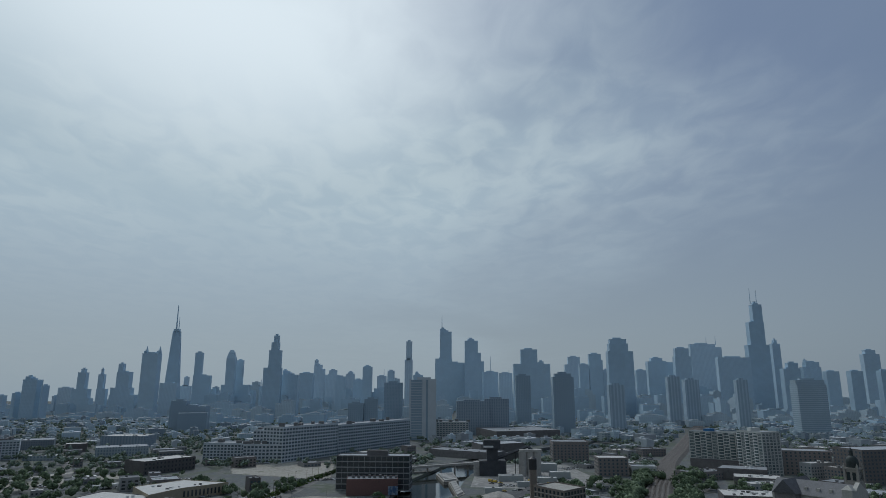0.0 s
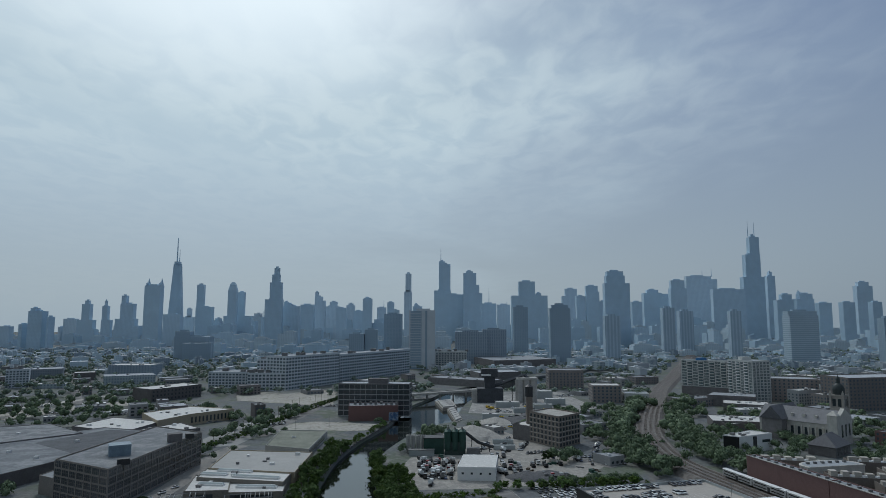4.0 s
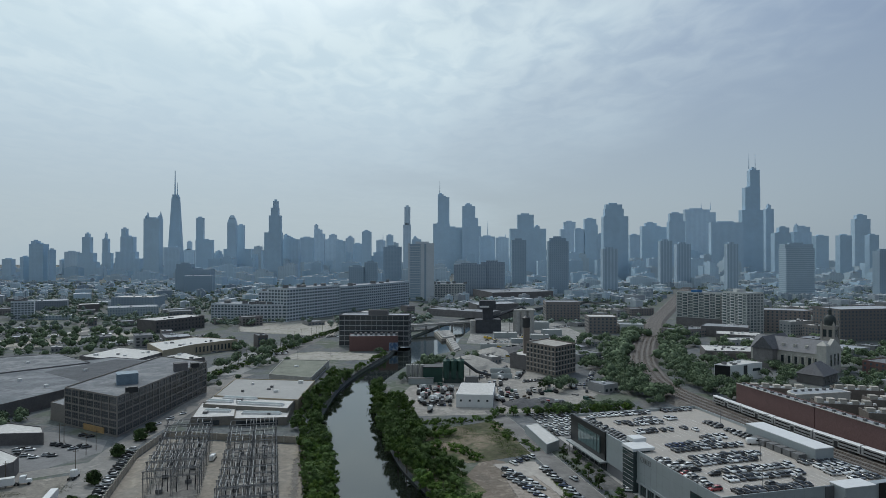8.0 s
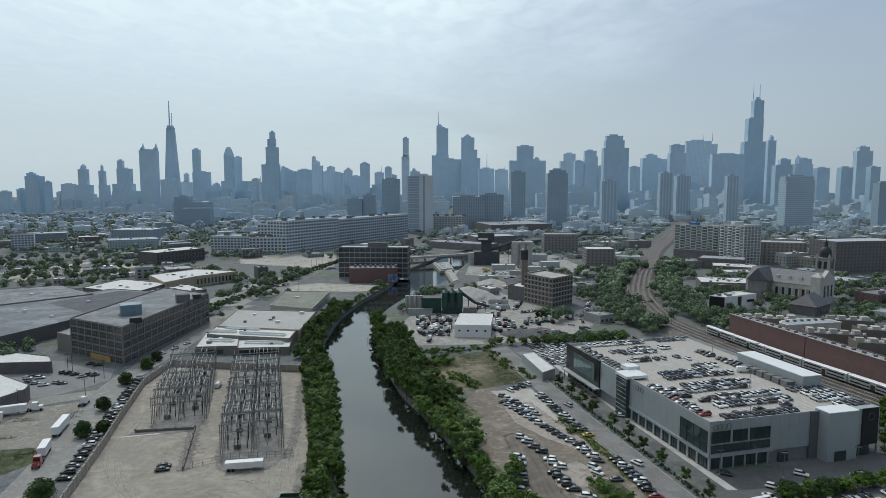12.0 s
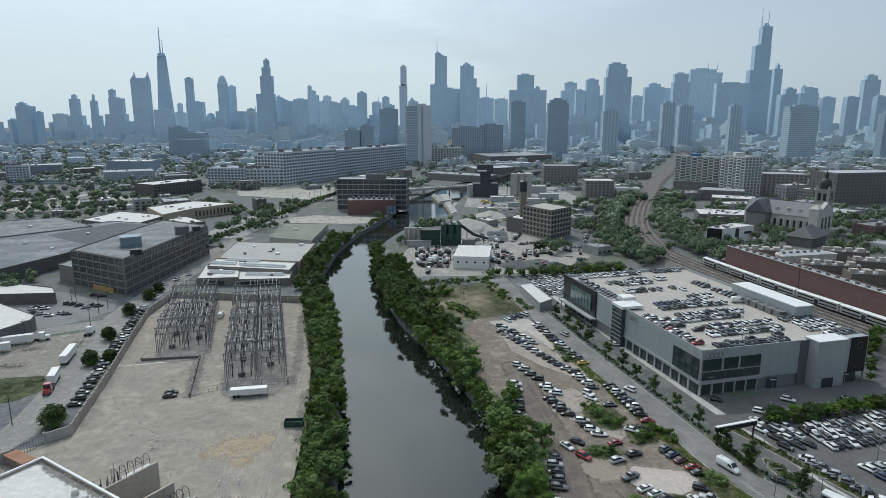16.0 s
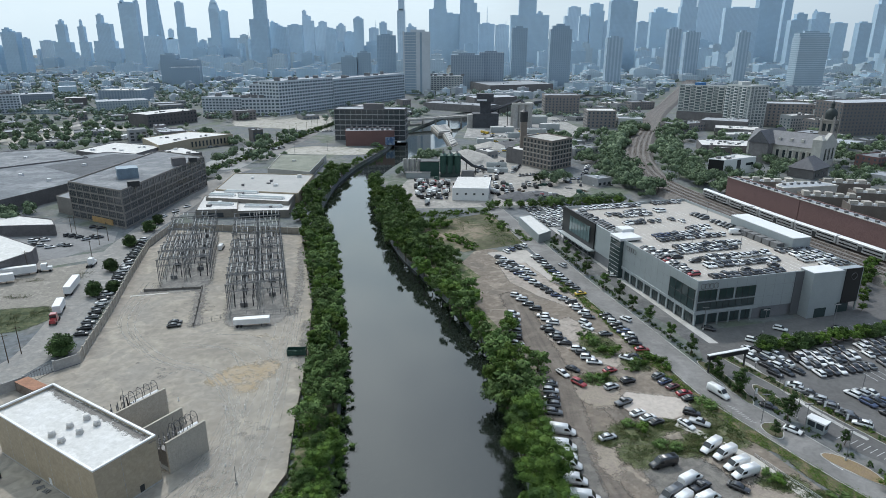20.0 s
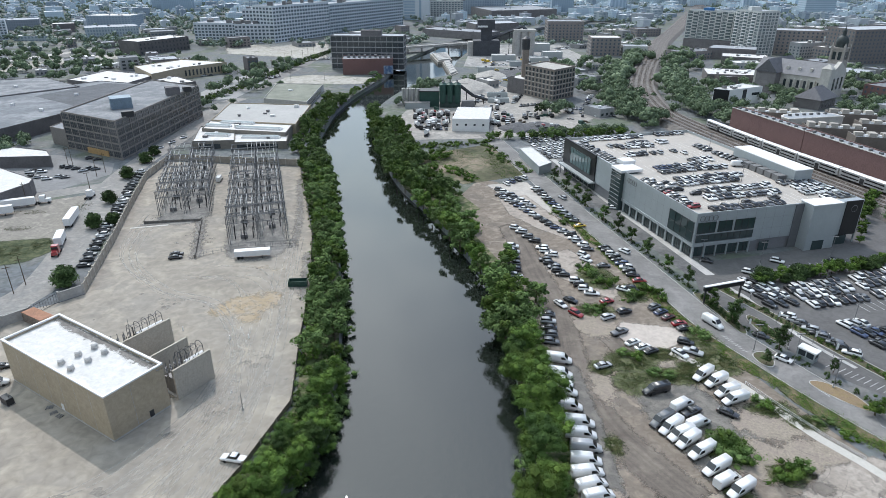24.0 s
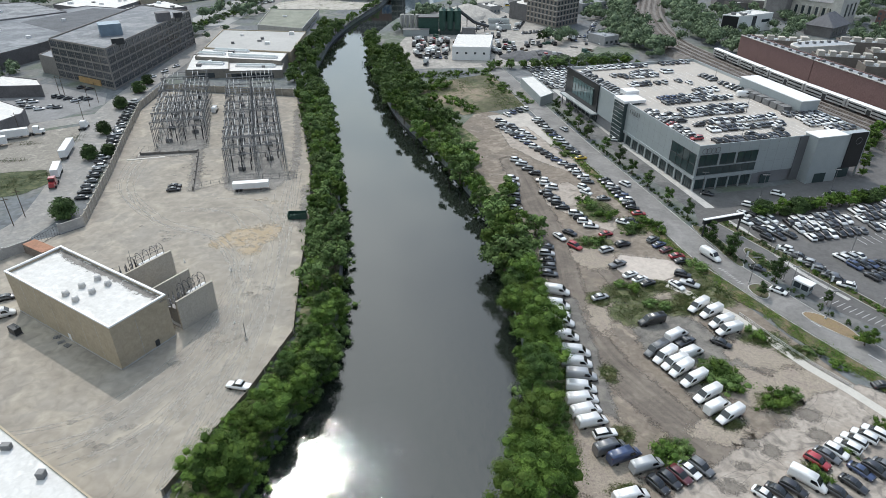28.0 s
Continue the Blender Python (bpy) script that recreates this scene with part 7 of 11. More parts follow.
# white canopy shed and rear lot
block("shed", "long low shed with a white roof", "shed", [(50.5, 297), (58, 304.4), (51.7, 334.2), (44.9, 330.8)], 0, 4.5, ALU_PANEL, WHITE_ROOF, 0.15)
for p, q, n in (((53.3, 368.3), (81.9, 379.2), 10), ((54.6, 360.4), (79.8, 368.2), 9), ((55.7, 351.6), (78, 359.1), 8), ((57.1, 343.2), (76, 349.2), 7), ((59, 335.1), (73.6, 339.7), 6), ((60.8, 327.4), (71.2, 330.7), 5)):
    car_row(p, q, n, 104, "in the lot behind the dealership", "cars in the rear lot", mix="wwwwwsskg", full=False, skip=0.06)
car_row((66, 318), (124, 332), 22, 104, "in the lot behind the dealership", "cars in the rear lot", mix="wwwskkg", full=False, skip=0.08)
car_row((68, 312), (80, 315), 4, 104, "in the lot behind the dealership", "cars in the rear lot", mix="wwk", full=False)
for k in range(24):
    t = k / 23
    tree(30 + 86 * t + tree_rnd.uniform(-2, 2), 366 + 6 * t + tree_rnd.uniform(-2, 2), tree_rnd.uniform(4.5, 7), "green tree in a row behind the lot", "lot trees")
pooled_cars("cars on the roof", "rows of parked cars on the rooftop car park")
pooled_cars("cars in the rear lot", "rows of parked cars behind the dealership")
join_pool()
WEEDS = [(62.6, 105.6, 3.8, 5.4, 1200), (71.9, 96.9, 4.2, 3.2, 700), (45.2, 83, 3.4, 4.4, 800), (49.5, 128.5, 5.5, 5.5, 420), (50.8, 137.2, 6.8, 5.2, 900), (60.8, 130.7, 8, 3.6, 1000), (59.6, 140.6, 6, 3.2, 700), (67.3, 134.5, 5.6, 3.6, 800),
         (42.7, 134.6, 3.3, 3.6, 500), (74.2, 137.1, 6, 6.2, 900), (78.5, 118, 5.5, 3.4, 700), (84.1, 112.7, 4.5, 3, 500), (59.6, 91.6, 3.2, 2.6, 450), (36.7, 88, 2.6, 2.8, 350), (71.2, 79.5, 2.4, 1.8, 300), (34.3, 74.7, 3.6, 1.8, 300), (58.4, 104.2, 2.6, 2.2, 300),
         (53.3, 186.1, 6, 8, 800), (47.6, 164.3, 6, 3.6, 500), (62.6, 175, 5, 6, 600), (73.7, 148.2, 4, 6, 500), (38.5, 106, 2.2, 3.4, 250)]
WEED_GROUND = soften(mat("weedy_ground", (0.062, 0.079, 0.030), 0.95, scale=0.5, vary=0.45, bump=0.8, second=(0.098, 0.105, 0.05), third=(0.135, 0.122, 0.09)), 1.25, 0.5)
soft_sheet("weed_patch", patch_depth([(x, y, rx * 1.12, ry * 1.12) for x, y, rx, ry, _ in WEEDS]), LOT_BOX, WEED_GROUND, 0.054, "patchy green weed ground on the lot", "weeds", 2.2)
weeds(WEEDS, LEAF_DRY)
weeds([(x - 7.6 + 0.01 * (y - 150), y, 2.6, 5.5, 260) for x, y, _ in STREET if 98 < y < 268], LEAF_B, 2, label="patchy green weeds along the verge")
weeds([(-157, 206.5, 13, 9, 1100), (-146, 214, 6, 5, 300), (-165, 229, 7, 3, 160), (-152, 252, 5, 8, 200), (-170, 247, 8, 3, 160)], LEAF_DRY, 5, label="rough green weeds on the truck lot")
weeds([(8.6, 333.9, 14, 24, 1500), (32, 323.5, 9, 20, 1200), (35.5, 299.8, 9, 12, 700)], LEAF, 3, label="patchy green weeds on the vacant ground")
# ---- vehicles on the dirt lot, the right bank ----
LOT, LG = "parked on the dirt lot", "cars on the dirt lot"
car_row((33, 282.8), (42.3, 291.9), 4, -60, LOT, LG)
car_row((29.1, 274.1), (40.4, 252.6), 7, -20, LOT, LG)
car_row((45.5, 275.6), (55.8, 235.4), 11, -25, LOT, LG)
car_row((28.6, 266.6), (48.9, 224.5), 13, -20, LOT, LG)
car_row((30.9, 227.9), (36.7, 215.4), 4, -20, LOT, LG)
car_row((28, 210.8), (26.4, 186.2), 6, -15, LOT, LG)
car_row((38.7, 208.8), (41.1, 203), 3, -12, LOT, LG, mix="w")
car_row((38.3, 198.8), (42.3, 187), 5, -10, LOT, LG, mix="kgkb")
car_row((51.4, 221.2), (55, 207.7), 5, -15, LOT, LG, mix="kgws")
car_row((61.6, 209.2), (65.8, 186.9), 9, -15, LOT, LG)
car_row((45.6, 182.5), (48.8, 173.9), 4, -8, LOT, LG, mix="gkgw")
car_row((32.5, 161), (31.4, 146.1), 5, -10, LOT, LG)
for x, y, a, k, c in ((57, 230.1, 15, "sedan", "yellow"), (52.5, 202.5, -45, "suv", "white"), (52.5, 198.7, -45, "sedan", "white"), (57.6, 193.8, 5, "sedan", "grey"),
                      (66.5, 182.4, 0, "sedan", "red"), (59.8, 176.5, -35, "sedan", "white"), (62.7, 177.3, -35, "sedan", "black"), (37.8, 167.1, -60, "sedan", "white"),
                      (41.4, 169.6, -40, "sedan", "black"), (41.4, 161.3, -50, "suv", "red"), (52.5, 168.8, 20, "sedan", "red"), (50.4, 159.2, 25, "suv", "silver"),
                      (56.1, 162.5, 20, "suv", "black")):
    vehicle(x, y, a, k, c, LOT, LG)
for x, y, a, k, c in ((66, 165.2, 35, "suv", "grey"), (67, 162.2, 30, "sedan", "blue"), (68.2, 159.2, 30, "sedan", "maroon"), (70.2, 155.6, 12, "sedan", "red"),
                      (70.8, 152.8, 10, "sedan", "black"), (68.4, 145.6, -25, "suv", "black"), (65, 140.3, -60, "sedan", "white"), (68.7, 140.9, -35, "pickup", "silver"),
                      (51.6, 151, 30, "pickup", "grey"), (53.9, 145.7, 28, "sedan", "white"), (55.9, 143.4, 26, "sedan", "white"), (57.5, 141.5, 26, "sedan", "black"),
                      (43, 134.9, 20, "sedan", "silver"), (67.4, 115.9, -40, "sedan", "black")):
    vehicle(x, y, a, k, c, LOT, LG)
VG = "vans on the dirt lot"
for x, y, a, c in ((53.4, 124.2, 197, "black"), (67.2, 130.4, 216, "white"), (69.4, 127.6, 209, "white"), (70.3, 123.4, 203, "white"), (71, 120.4, 200, "white"), (57.6, 118.4, 31, "white"),
                   (51.1, 113.1, 214, "grey"), (52.4, 110.9, 216, "white"), (58.9, 111.9, 27, "white"), (53.8, 108.4, 207, "white"), (54.6, 106.3, 213, "white"),
                   (56.3, 103, 209, "white"), (57.5, 98.3, 209, "white"), (58.3, 94.8, 28, "white"), (59.9, 92.3, 210, "white")):
    vehicle(x, y, a, "van", c, "parked on rough gravel and weeds", VG)
vehicle(59, 116.2, 30, "pickup", "black", LOT, LG)
EDGE = [(30.9, 130.9, -14), (30.8, 118.2, -12), (32.2, 112.4, -9), (31.7, 108.5, -7), (31.9, 104.4, -7), (31.1, 100.5, -7), (30.6, 97, 5), (30.7, 93.7, 15), (31.4, 90.8, 14)]
for i, (x, y, a) in enumerate(EDGE):
    vehicle(x, y, a, "van", "silver" if i == 4 else "white", "nose out along the riverside trees", VG)
for x, y in ((32, 137.3), (30.7, 123.8), (30.3, 127.3)):
    vehicle(x, y, -15, "van", "white", "nose out along the riverside trees", VG)
for x, y, a, k, c in ((33.3, 87.8, 12, "suv", "white"), (33.3, 84.1, 20, "van", "grey"), (35.6, 82.1, 22, "van", "blue"), (39.2, 79.8, 18, "van", "silver"), (34.4, 72.9, 15, "van", "white"),
                      (40, 75.6, -55, "suv", "black"), (42.5, 76.7, -55, "suv", "black"), (44.7, 77.7, -55, "suv", "maroon"), (46.9, 78.9, -55, "sedan", "white"), (49.4, 79.5, -55, "suv", "grey")):
    vehicle(x, y, a, k, c, "parked on cracked concrete", "cars on the cracked concrete")
car_row((71.9, 80.8), (87, 88), 7, -50, "parked on cracked concrete", "cars on the cracked concrete", mix="gwkkwr")
for x, y, a, k, c in ((67.7, 76.3, -45, "van", "white"), (64.3, 74.7, -45, "suv", "black"), (61.3, 74, -48, "sedan", "black"), (58.5, 73.3, -48, "sedan", "white"),
                      (78.8, 78.4, -55, "sedan", "blue"), (81.7, 78.7, -55, "suv", "black"), (75.7, 75.6, -55, "sedan", "black"), (84.1, 79.4, -55, "sedan", "grey"), (71.8, 73.5, -50, "suv", "black")):
    vehicle(x, y, a, k, c, "parked on cracked concrete", "cars on the cracked concrete")
# dealer lot
DMIX = "wwwskkkkgg"
DL, DG = "on the asphalt sales lot", "cars on the sales lot"
car_row((112.6, 176.1), (131.3, 181.9), 8, -84, DL, DG, mix=DMIX)
car_row((113.9, 171.3), (132.8, 177.5), 8, -84, DL, DG, mix=DMIX)
car_row((114.9, 166.3), (133.3, 171.2), 8, -84, DL, DG, mix=DMIX)
car_row((138.6, 183.6), (152.5, 188.4), 6, -84, DL, DG, mix=DMIX)
car_row((137.6, 178.6), (151.6, 183.2), 6, -84, DL, DG, mix=DMIX)
car_row((138.7, 172.8), (148.0, 175.6), 4, -84, DL, DG)
car_row((99.2, 176.4), (107.9, 178.0), 4, -62, DL, DG, mix="wwwgk")
car_row((101.1, 182.0), (109.3, 183.4), 4, -62, DL, DG, mix="wwskk")
car_row((101.3, 171.2), (109.0, 172.9), 4, -62, DL, DG, mix="wk")
car_row((101.9, 166.6), (109.4, 168.1), 3, -62, DL, DG, mix="k")
car_row((103.7, 159.7), (111.2, 139.9), 9, -36, DL, DG, mix="kwgssggk")
car_row((117.7, 154.6), (123.3, 155.6), 3, -66, DL, DG, mix="wsk")
car_row((119.0, 149.9), (127.3, 151.4), 4, -66, DL, DG, mix="kwmb")
car_row((120.7, 144.5), (128.9, 147.4), 4, -66, DL, DG, mix="k")
for x, y, a, k, c in ((119.4, 197.2, -35, "suv", "white"), (105.5, 188.5, -35, "suv", "white"), (137.6, 196.2, 160, "suv", "white"), (140.4, 197.6, -20, "sedan", "black"), (94.6, 197.7, -30, "sedan", "black"),
                      (90.8, 148.8, -40, "sedan", "black"), (91.4, 137.5, -45, "sedan", "white"), (96.9, 101.3, 5, "sedan", "black")):
    vehicle(x, y, a, k, c, "on the dealership drive", "cars on the drive")
vehicle(79.8, 155.4, -64, "van", "white", "driving on the street", "cars on the street")
vehicle(56.1, 263, 115, "suv", "silver", "driving on the street", "cars on the street")
vehicle(67.9, 205.8, 125, "suv", "white", "driving on the street", "cars on the street")
vehicle(74.5, 250.5, 165, "sedan", "white", "waiting on the service road", "cars on the street")
# ---- the old factory ----


def grid_facade(ob, p, q, h, cols, floors, base=0.0, frame_mat=None, glass=None, col_w=0.7, band=0.9, proud=0.35, mullion=None):
    """A concrete frame over recessed dark panes: columns, floor bands and panes as parts."""
    inv = ob.matrix_basis.inverted()
    m, L = frame_at(p, q, base)
    frame_mat, glass = frame_mat or CONCRETE, glass or WINDOW
    pitch, st = L / cols, h / floors
    pane_bm = box(-pitch / 2, -0.1, 0, pitch / 2, 0.05, st - band)
    for k in range(1, 4):
        add_box(pane_bm, -pitch / 2 + pitch * k / 4 - 0.05, -0.18, 0, -pitch / 2 + pitch * k / 4 + 0.05, -0.1, st - band, 1)
    add_box(pane_bm, -pitch / 2, -0.18, (st - band) * 0.5, pitch / 2, -0.1, (st - band) * 0.5 + 0.1, 1)
    pane = mesh_of(pane_bm, [glass, mullion or frame_mat], "window_pane")
    for f in range(floors):
        for c in range(cols):
            piece("window_pane", pane, ob, inv @ m @ Matrix.Translation(((c + 0.5) * pitch, 0, f * st + band)))
        bm = box(0, -proud * 0.8, f * st, L, 0.05, f * st + band)
        bm.transform(inv @ m)
        part("floor_band", bm, frame_mat, ob)
    for c in range(cols + 1):
        bm = box(c * pitch - col_w / 2, -proud, 0, c * pitch + col_w / 2, 0.05, h)
        bm.transform(inv @ m)
        part("column", bm, frame_mat, ob)


OLD_CONC = mat("weathered_concrete", (0.235, 0.215, 0.195), 0.9, scale=0.2, vary=0.25, second=(0.185, 0.17, 0.155))
MH = 21.0
mA, mB, mC = (-166.2, 324), (-206.7, 347.3), (-159.6, 428.8)
mD = (mB[0] + mC[0] - mA[0], mB[1] + mC[1] - mA[1])
mill = block("factory", "old five-storey concrete-frame factory with dark windows", "building", [mA, mC, mD, mB], 0, MH, OLD_CONC, TAR_ROOF, 0.7)
OLD_GLASS = glass_mat("factory_window_glass", (0.05, 0.058, 0.066), 0.2)
grid_facade(mill, mB, mA, MH - 0.9, 7, 5, 0, OLD_CONC, OLD_GLASS)
grid_facade(mill, mA, mC, MH - 0.9, 15, 5, 0, OLD_CONC, OLD_GLASS)
roof_unit(mill, -179.5, 360.9, MH - 0.7, 11, 10, 6, mat("blue_grey_steel", (0.2, 0.26, 0.31), 0.6, 0.2, scale=0.3), 30, "penthouse")
roof_unit(mill, -165.4, 337.3, MH - 0.7, 6, 4, 3, DARK_METAL, 30)
roof_unit(mill, -164.6, 398.6, MH - 0.7, 8, 6, 5, BRICK_BROWN, 30)
roof_unit(mill, -160, 410.2, MH - 0.7, 5, 4, 3, DARK_METAL, 30)
on_wall(mill, mB, mA, 18, 0.3, 36, 3.4, 0.5, mat("rusty_shutter", (0.42, 0.27, 0.12), 0.8, scale=0.5), "roller_shutter", "tan roller shutters")
e1, e2 = (Vector(mA) - Vector(mB)).normalized(), (Vector(mC) - Vector(mA)).normalized()
block("annex", "low concrete annex with a flat roof", "building", [tuple(Vector(mB) - e1 * 17 + e2 * 2), tuple(Vector(mB) - e1 * 0.3 + e2 * 2), tuple(Vector(mB) - e1 * 0.3 + e2 * 30), tuple(Vector(mB) - e1 * 17 + e2 * 30)], 0, 10, OLD_CONC, GREY_ROOF, 0.4)

# ---- roofs on the left bank ----
# the worn roof greys also hold a blue haze tint
fl = block("warehouse", "sprawling warehouse with a flat grey roof", "building", [(-258.1, 327), (-235.6, 398.2), (-199.7, 493.9), (-271.5, 518.7), (-340.5, 436.1)], 0, 9, BRICK_BROWN, mat("worn_hazy_roof", (0.16, 0.172, 0.187), 0.9, scale=0.05, vary=0.25, second=(0.215, 0.223, 0.232), third=(0.14, 0.15, 0.162)), 0.4, "warehouses")
for x, y in ((-282.5, 423), (-253.3, 405.3), (-258.8, 458.8), (-319.8, 488.2), (-231.6, 444.3)):
    roof_unit(fl, x, y, 8.6, 2.4, 2.0, 1.6, WHITE_PAINT)
tp = thing("roof_patch", "dark tar patch across the warehouse roof", "roof", "", Matrix.Translation((0, 0, 8.66)))
pb = bmesh.new()
pb.faces.new([pb.verts.new((*p, 0)) for p in ((-286.8, 455.1), (-241.6, 422), (-201.7, 491), (-262.4, 509.8))])
part("membrane", pb, mat("fresh_tar", (0.092, 0.098, 0.108), 0.9, scale=0.1, vary=0.3), tp)
block("warehouse", "long warehouse with a grey gravel roof", "building", [(-332.9, 426), (-273.2, 491.4), (-323.5, 533.6), (-388.3, 499.4)], 0, 9.5, BRICK_BROWN, TAR_ROOF, 0.4, "warehouses")


def low(name, label, pts, z, wall, roof, units=0, group="low buildings"):
    ob = block(name, label, "building", pts, 0, z, wall, roof, 0.5, group)
    cx, cy = sum(p[0] for p in pts) / len(pts), sum(p[1] for p in pts) / len(pts)
    for k in range(units):
        a, b = rs.uniform(-0.5, 0.5), rs.uniform(-0.5, 0.5)
        i = rs.randrange(len(pts))
        roof_unit(ob, cx + (pts[i][0] - cx) * abs(a) * 1.4, cy + (pts[i][1] - cy) * abs(a) * 1.4, z - 0.5, rs.uniform(1.5, 3.5), rs.uniform(1.2, 2.4), rs.uniform(0.8, 1.8), rs.choice((STEEL, WHITE_PAINT, STEEL)))
    return ob


DARK_FRONT = mat("tan_render", (0.225, 0.205, 0.175), 0.85, scale=0.3, vary=0.22, second=(0.17, 0.158, 0.14))
wa = low("low_building", "low building with stepped bright white roofs", [(-136.2, 344.2), (-113.3, 346.6), (-122, 377.2), (-143.7, 379.8)], 5, DARK_FRONT, WHITE_ROOF, 2)
wb_ = low("low_building", "low building with stepped bright white roofs", [(-112.6, 343.8), (-84, 346.3), (-87.4, 368.7), (-120.3, 371.1)], 4.5, DARK_FRONT, WHITE_ROOF, 3)
low("low_building", "low building with stepped bright white roofs", [(-138.6, 368.1), (-86.8, 357.9), (-87.3, 379.3), (-140.8, 390.5)], 6.5, DARK_FRONT, WHITE_ROOF, 3)
low("low_building", "wide low building with a pale grey roof", [(-139.4, 388.3), (-85.2, 377.2), (-86.3, 434.1), (-143.5, 440.9)], 7, BEIGE, mat("pale_grey_roof", (0.36, 0.355, 0.34), 0.8, scale=0.1, vary=0.12), 6)
for o, p, q, spots in ((wa, (-136.2, 344.2), (-113.3, 346.6), ((3, 4.5), (15, 6))), (wb_, (-112.6, 343.8), (-84, 346.3), ((1, 5), (9, 7), (18, 4), (23.5, 3.5)))):
    for u, wdt in spots:
        on_wall(o, p, q, u, 0.4, wdt, 3.0, 0.12, WINDOW, "glazed_entrance", "dark glazed front")
WR = [((-138.9, 376.2), (-123, 373.6), 6), ((-118.9, 370.9), (-91.1, 365.7), 6), ((-134.2, 358.7), (-119.3, 357.5), 4.5), ((-111.9, 355.8), (-89.6, 354.7), 4), ((-132.3, 384.7), (-111, 380.6), 6)]
for a, b, zz in WR:
    m, L = frame_at(a, b, zz)
    ob = thing("roof_skylight", "long raised white skylight on a flat roof", "skylight", "roof skylights", m)
    part("curb", box(0, -1.6, -0.6, L, 1.6, 0.9), WHITE_PAINT, ob)
    part("ridge", box(0.2, -1.3, 0.9, L - 0.2, 1.3, 1.7, 0.9), ALU_PANEL, ob)
low("low_building", "low brick building with a white roof and roof units", [(-304.2, 530.7), (-248.7, 502.4), (-241.6, 555.6), (-294.7, 579.4)], 8, BRICK_BROWN, WHITE_ROOF, 6)
low("low_building", "brick building with a stained white roof", [(-232.6, 497), (-195.1, 521.8), (-222.4, 549.1), (-241.9, 513.3)], 8, BRICK_BROWN, WHITE_ROOF, 7)
bb = low("low_building", "two-storey beige brick building with tall windows", [(-240.9, 546), (-228.1, 583.9), (-199.5, 619), (-247.9, 635.9), (-275.3, 591.4)], 10, BEIGE, WHITE_ROOF, 7)
joined_windows(bb, (-228.1, 583.9), (-199.5, 619), 0, 12, 1, 1.6, 5, 5, WINDOW, 2.0)
dk = low("brick_building", "dark brick loft building with a white roof", [(-335, 741), (-300, 800), (-330, 818), (-366, 759)], 15, BRICK_BROWN, WHITE_ROOF, 4)
joined_windows(dk, (-335, 741), (-300, 800), 0, 14, 3, 1.8, 2.2, 4.4, WINDOW, 1.6)
gr = low("low_building", "low building with a mossy grey roof and glazed side", [(-126.5, 464.7), (-92.5, 451.5), (-92.7, 525.1), (-131.7, 528)], 5.5, CONCRETE, mat("mossy_roof", (0.2, 0.21, 0.17), 0.9, scale=0.1, vary=0.3), 1)
on_wall(gr, (-92.5, 451.5), (-92.7, 525.1), 2, 1.0, 60, 4.2, 0.1, TEAL_GLASS, "strip_window", "pale strip window")
SAND = soften(mat("pale_vacant_sand", (0.42, 0.395, 0.355), 0.95, scale=0.06, vary=0.3, second=(0.31, 0.295, 0.255), third=(0.2, 0.2, 0.16)), 0.9, 0.08, 0.35)
soft_poly("lot", [(-149.4, 554.3), (-63.4, 554.2), (-46.9, 589.2), (-82.1, 599.5), (-118.9, 606.6), (-143.2, 592.7)], SAND, 0.05, "pale empty vacant lot", "vacant lot", 6.0, 4.0)
soft_poly("lot", [(-243.6, 757.3), (-118.7, 706), (-138.5, 864.1), (-204.2, 885.8), (-262.2, 816.5)], SAND, 0.06, "pale sandy vacant lot", "vacant lot", 6.0, 4.0)
sheet("lot", [(-178.6, 481.3), (-155.8, 492.9), (-141.8, 610.2), (-162.3, 648.5), (-184.3, 585.9), (-190.9, 517.9)], mat("worn_lot", (0.3, 0.3, 0.29), 0.95, scale=0.05, vary=0.2), 0.05, "worn grey car park", "car park")
soft_poly("lot", [(-418.3, 610.4), (-366.7, 691.8), (-338.4, 725.6), (-366.4, 757.2), (-435.2, 691.7), (-455.4, 648.6)], SAND, 0.05, "pale empty vacant lot", "vacant lot", 6.0, 4.0)
hedge_line = spline([(-180.8, 463.8), (-162, 545.5), (-147.3, 661), (-127.2, 757.4), (-105.7, 864.1)], 9)
for p in hedge_line:
    bush(p.x, p.y, 4.5, "rail hedge", "dark overgrown hedge along the old line", 2)
    if tree_rnd.random() < 0.4:
        tree(p.x + 5, p.y + 3, tree_rnd.uniform(4, 7), "thin tree along the old railway line", "line trees")
for k in range(26):
    t = k / 25
    y = 478 + 112 * t
    tree(bank_x(left_bank, y) - tree_rnd.uniform(2, 6), y, tree_rnd.uniform(2.5, 6.0), "thin green tree on the bulkhead", "bulkhead trees", tree_rnd.choice((2, 4)))
wall_run([(bank_x(left_bank, y) - 1.4, y) for y in (455, 500, 540, 580, 620)], 0.6, "rusty steel bulkhead along the river", 8, "bulkhead", DARK_METAL, 0.5)

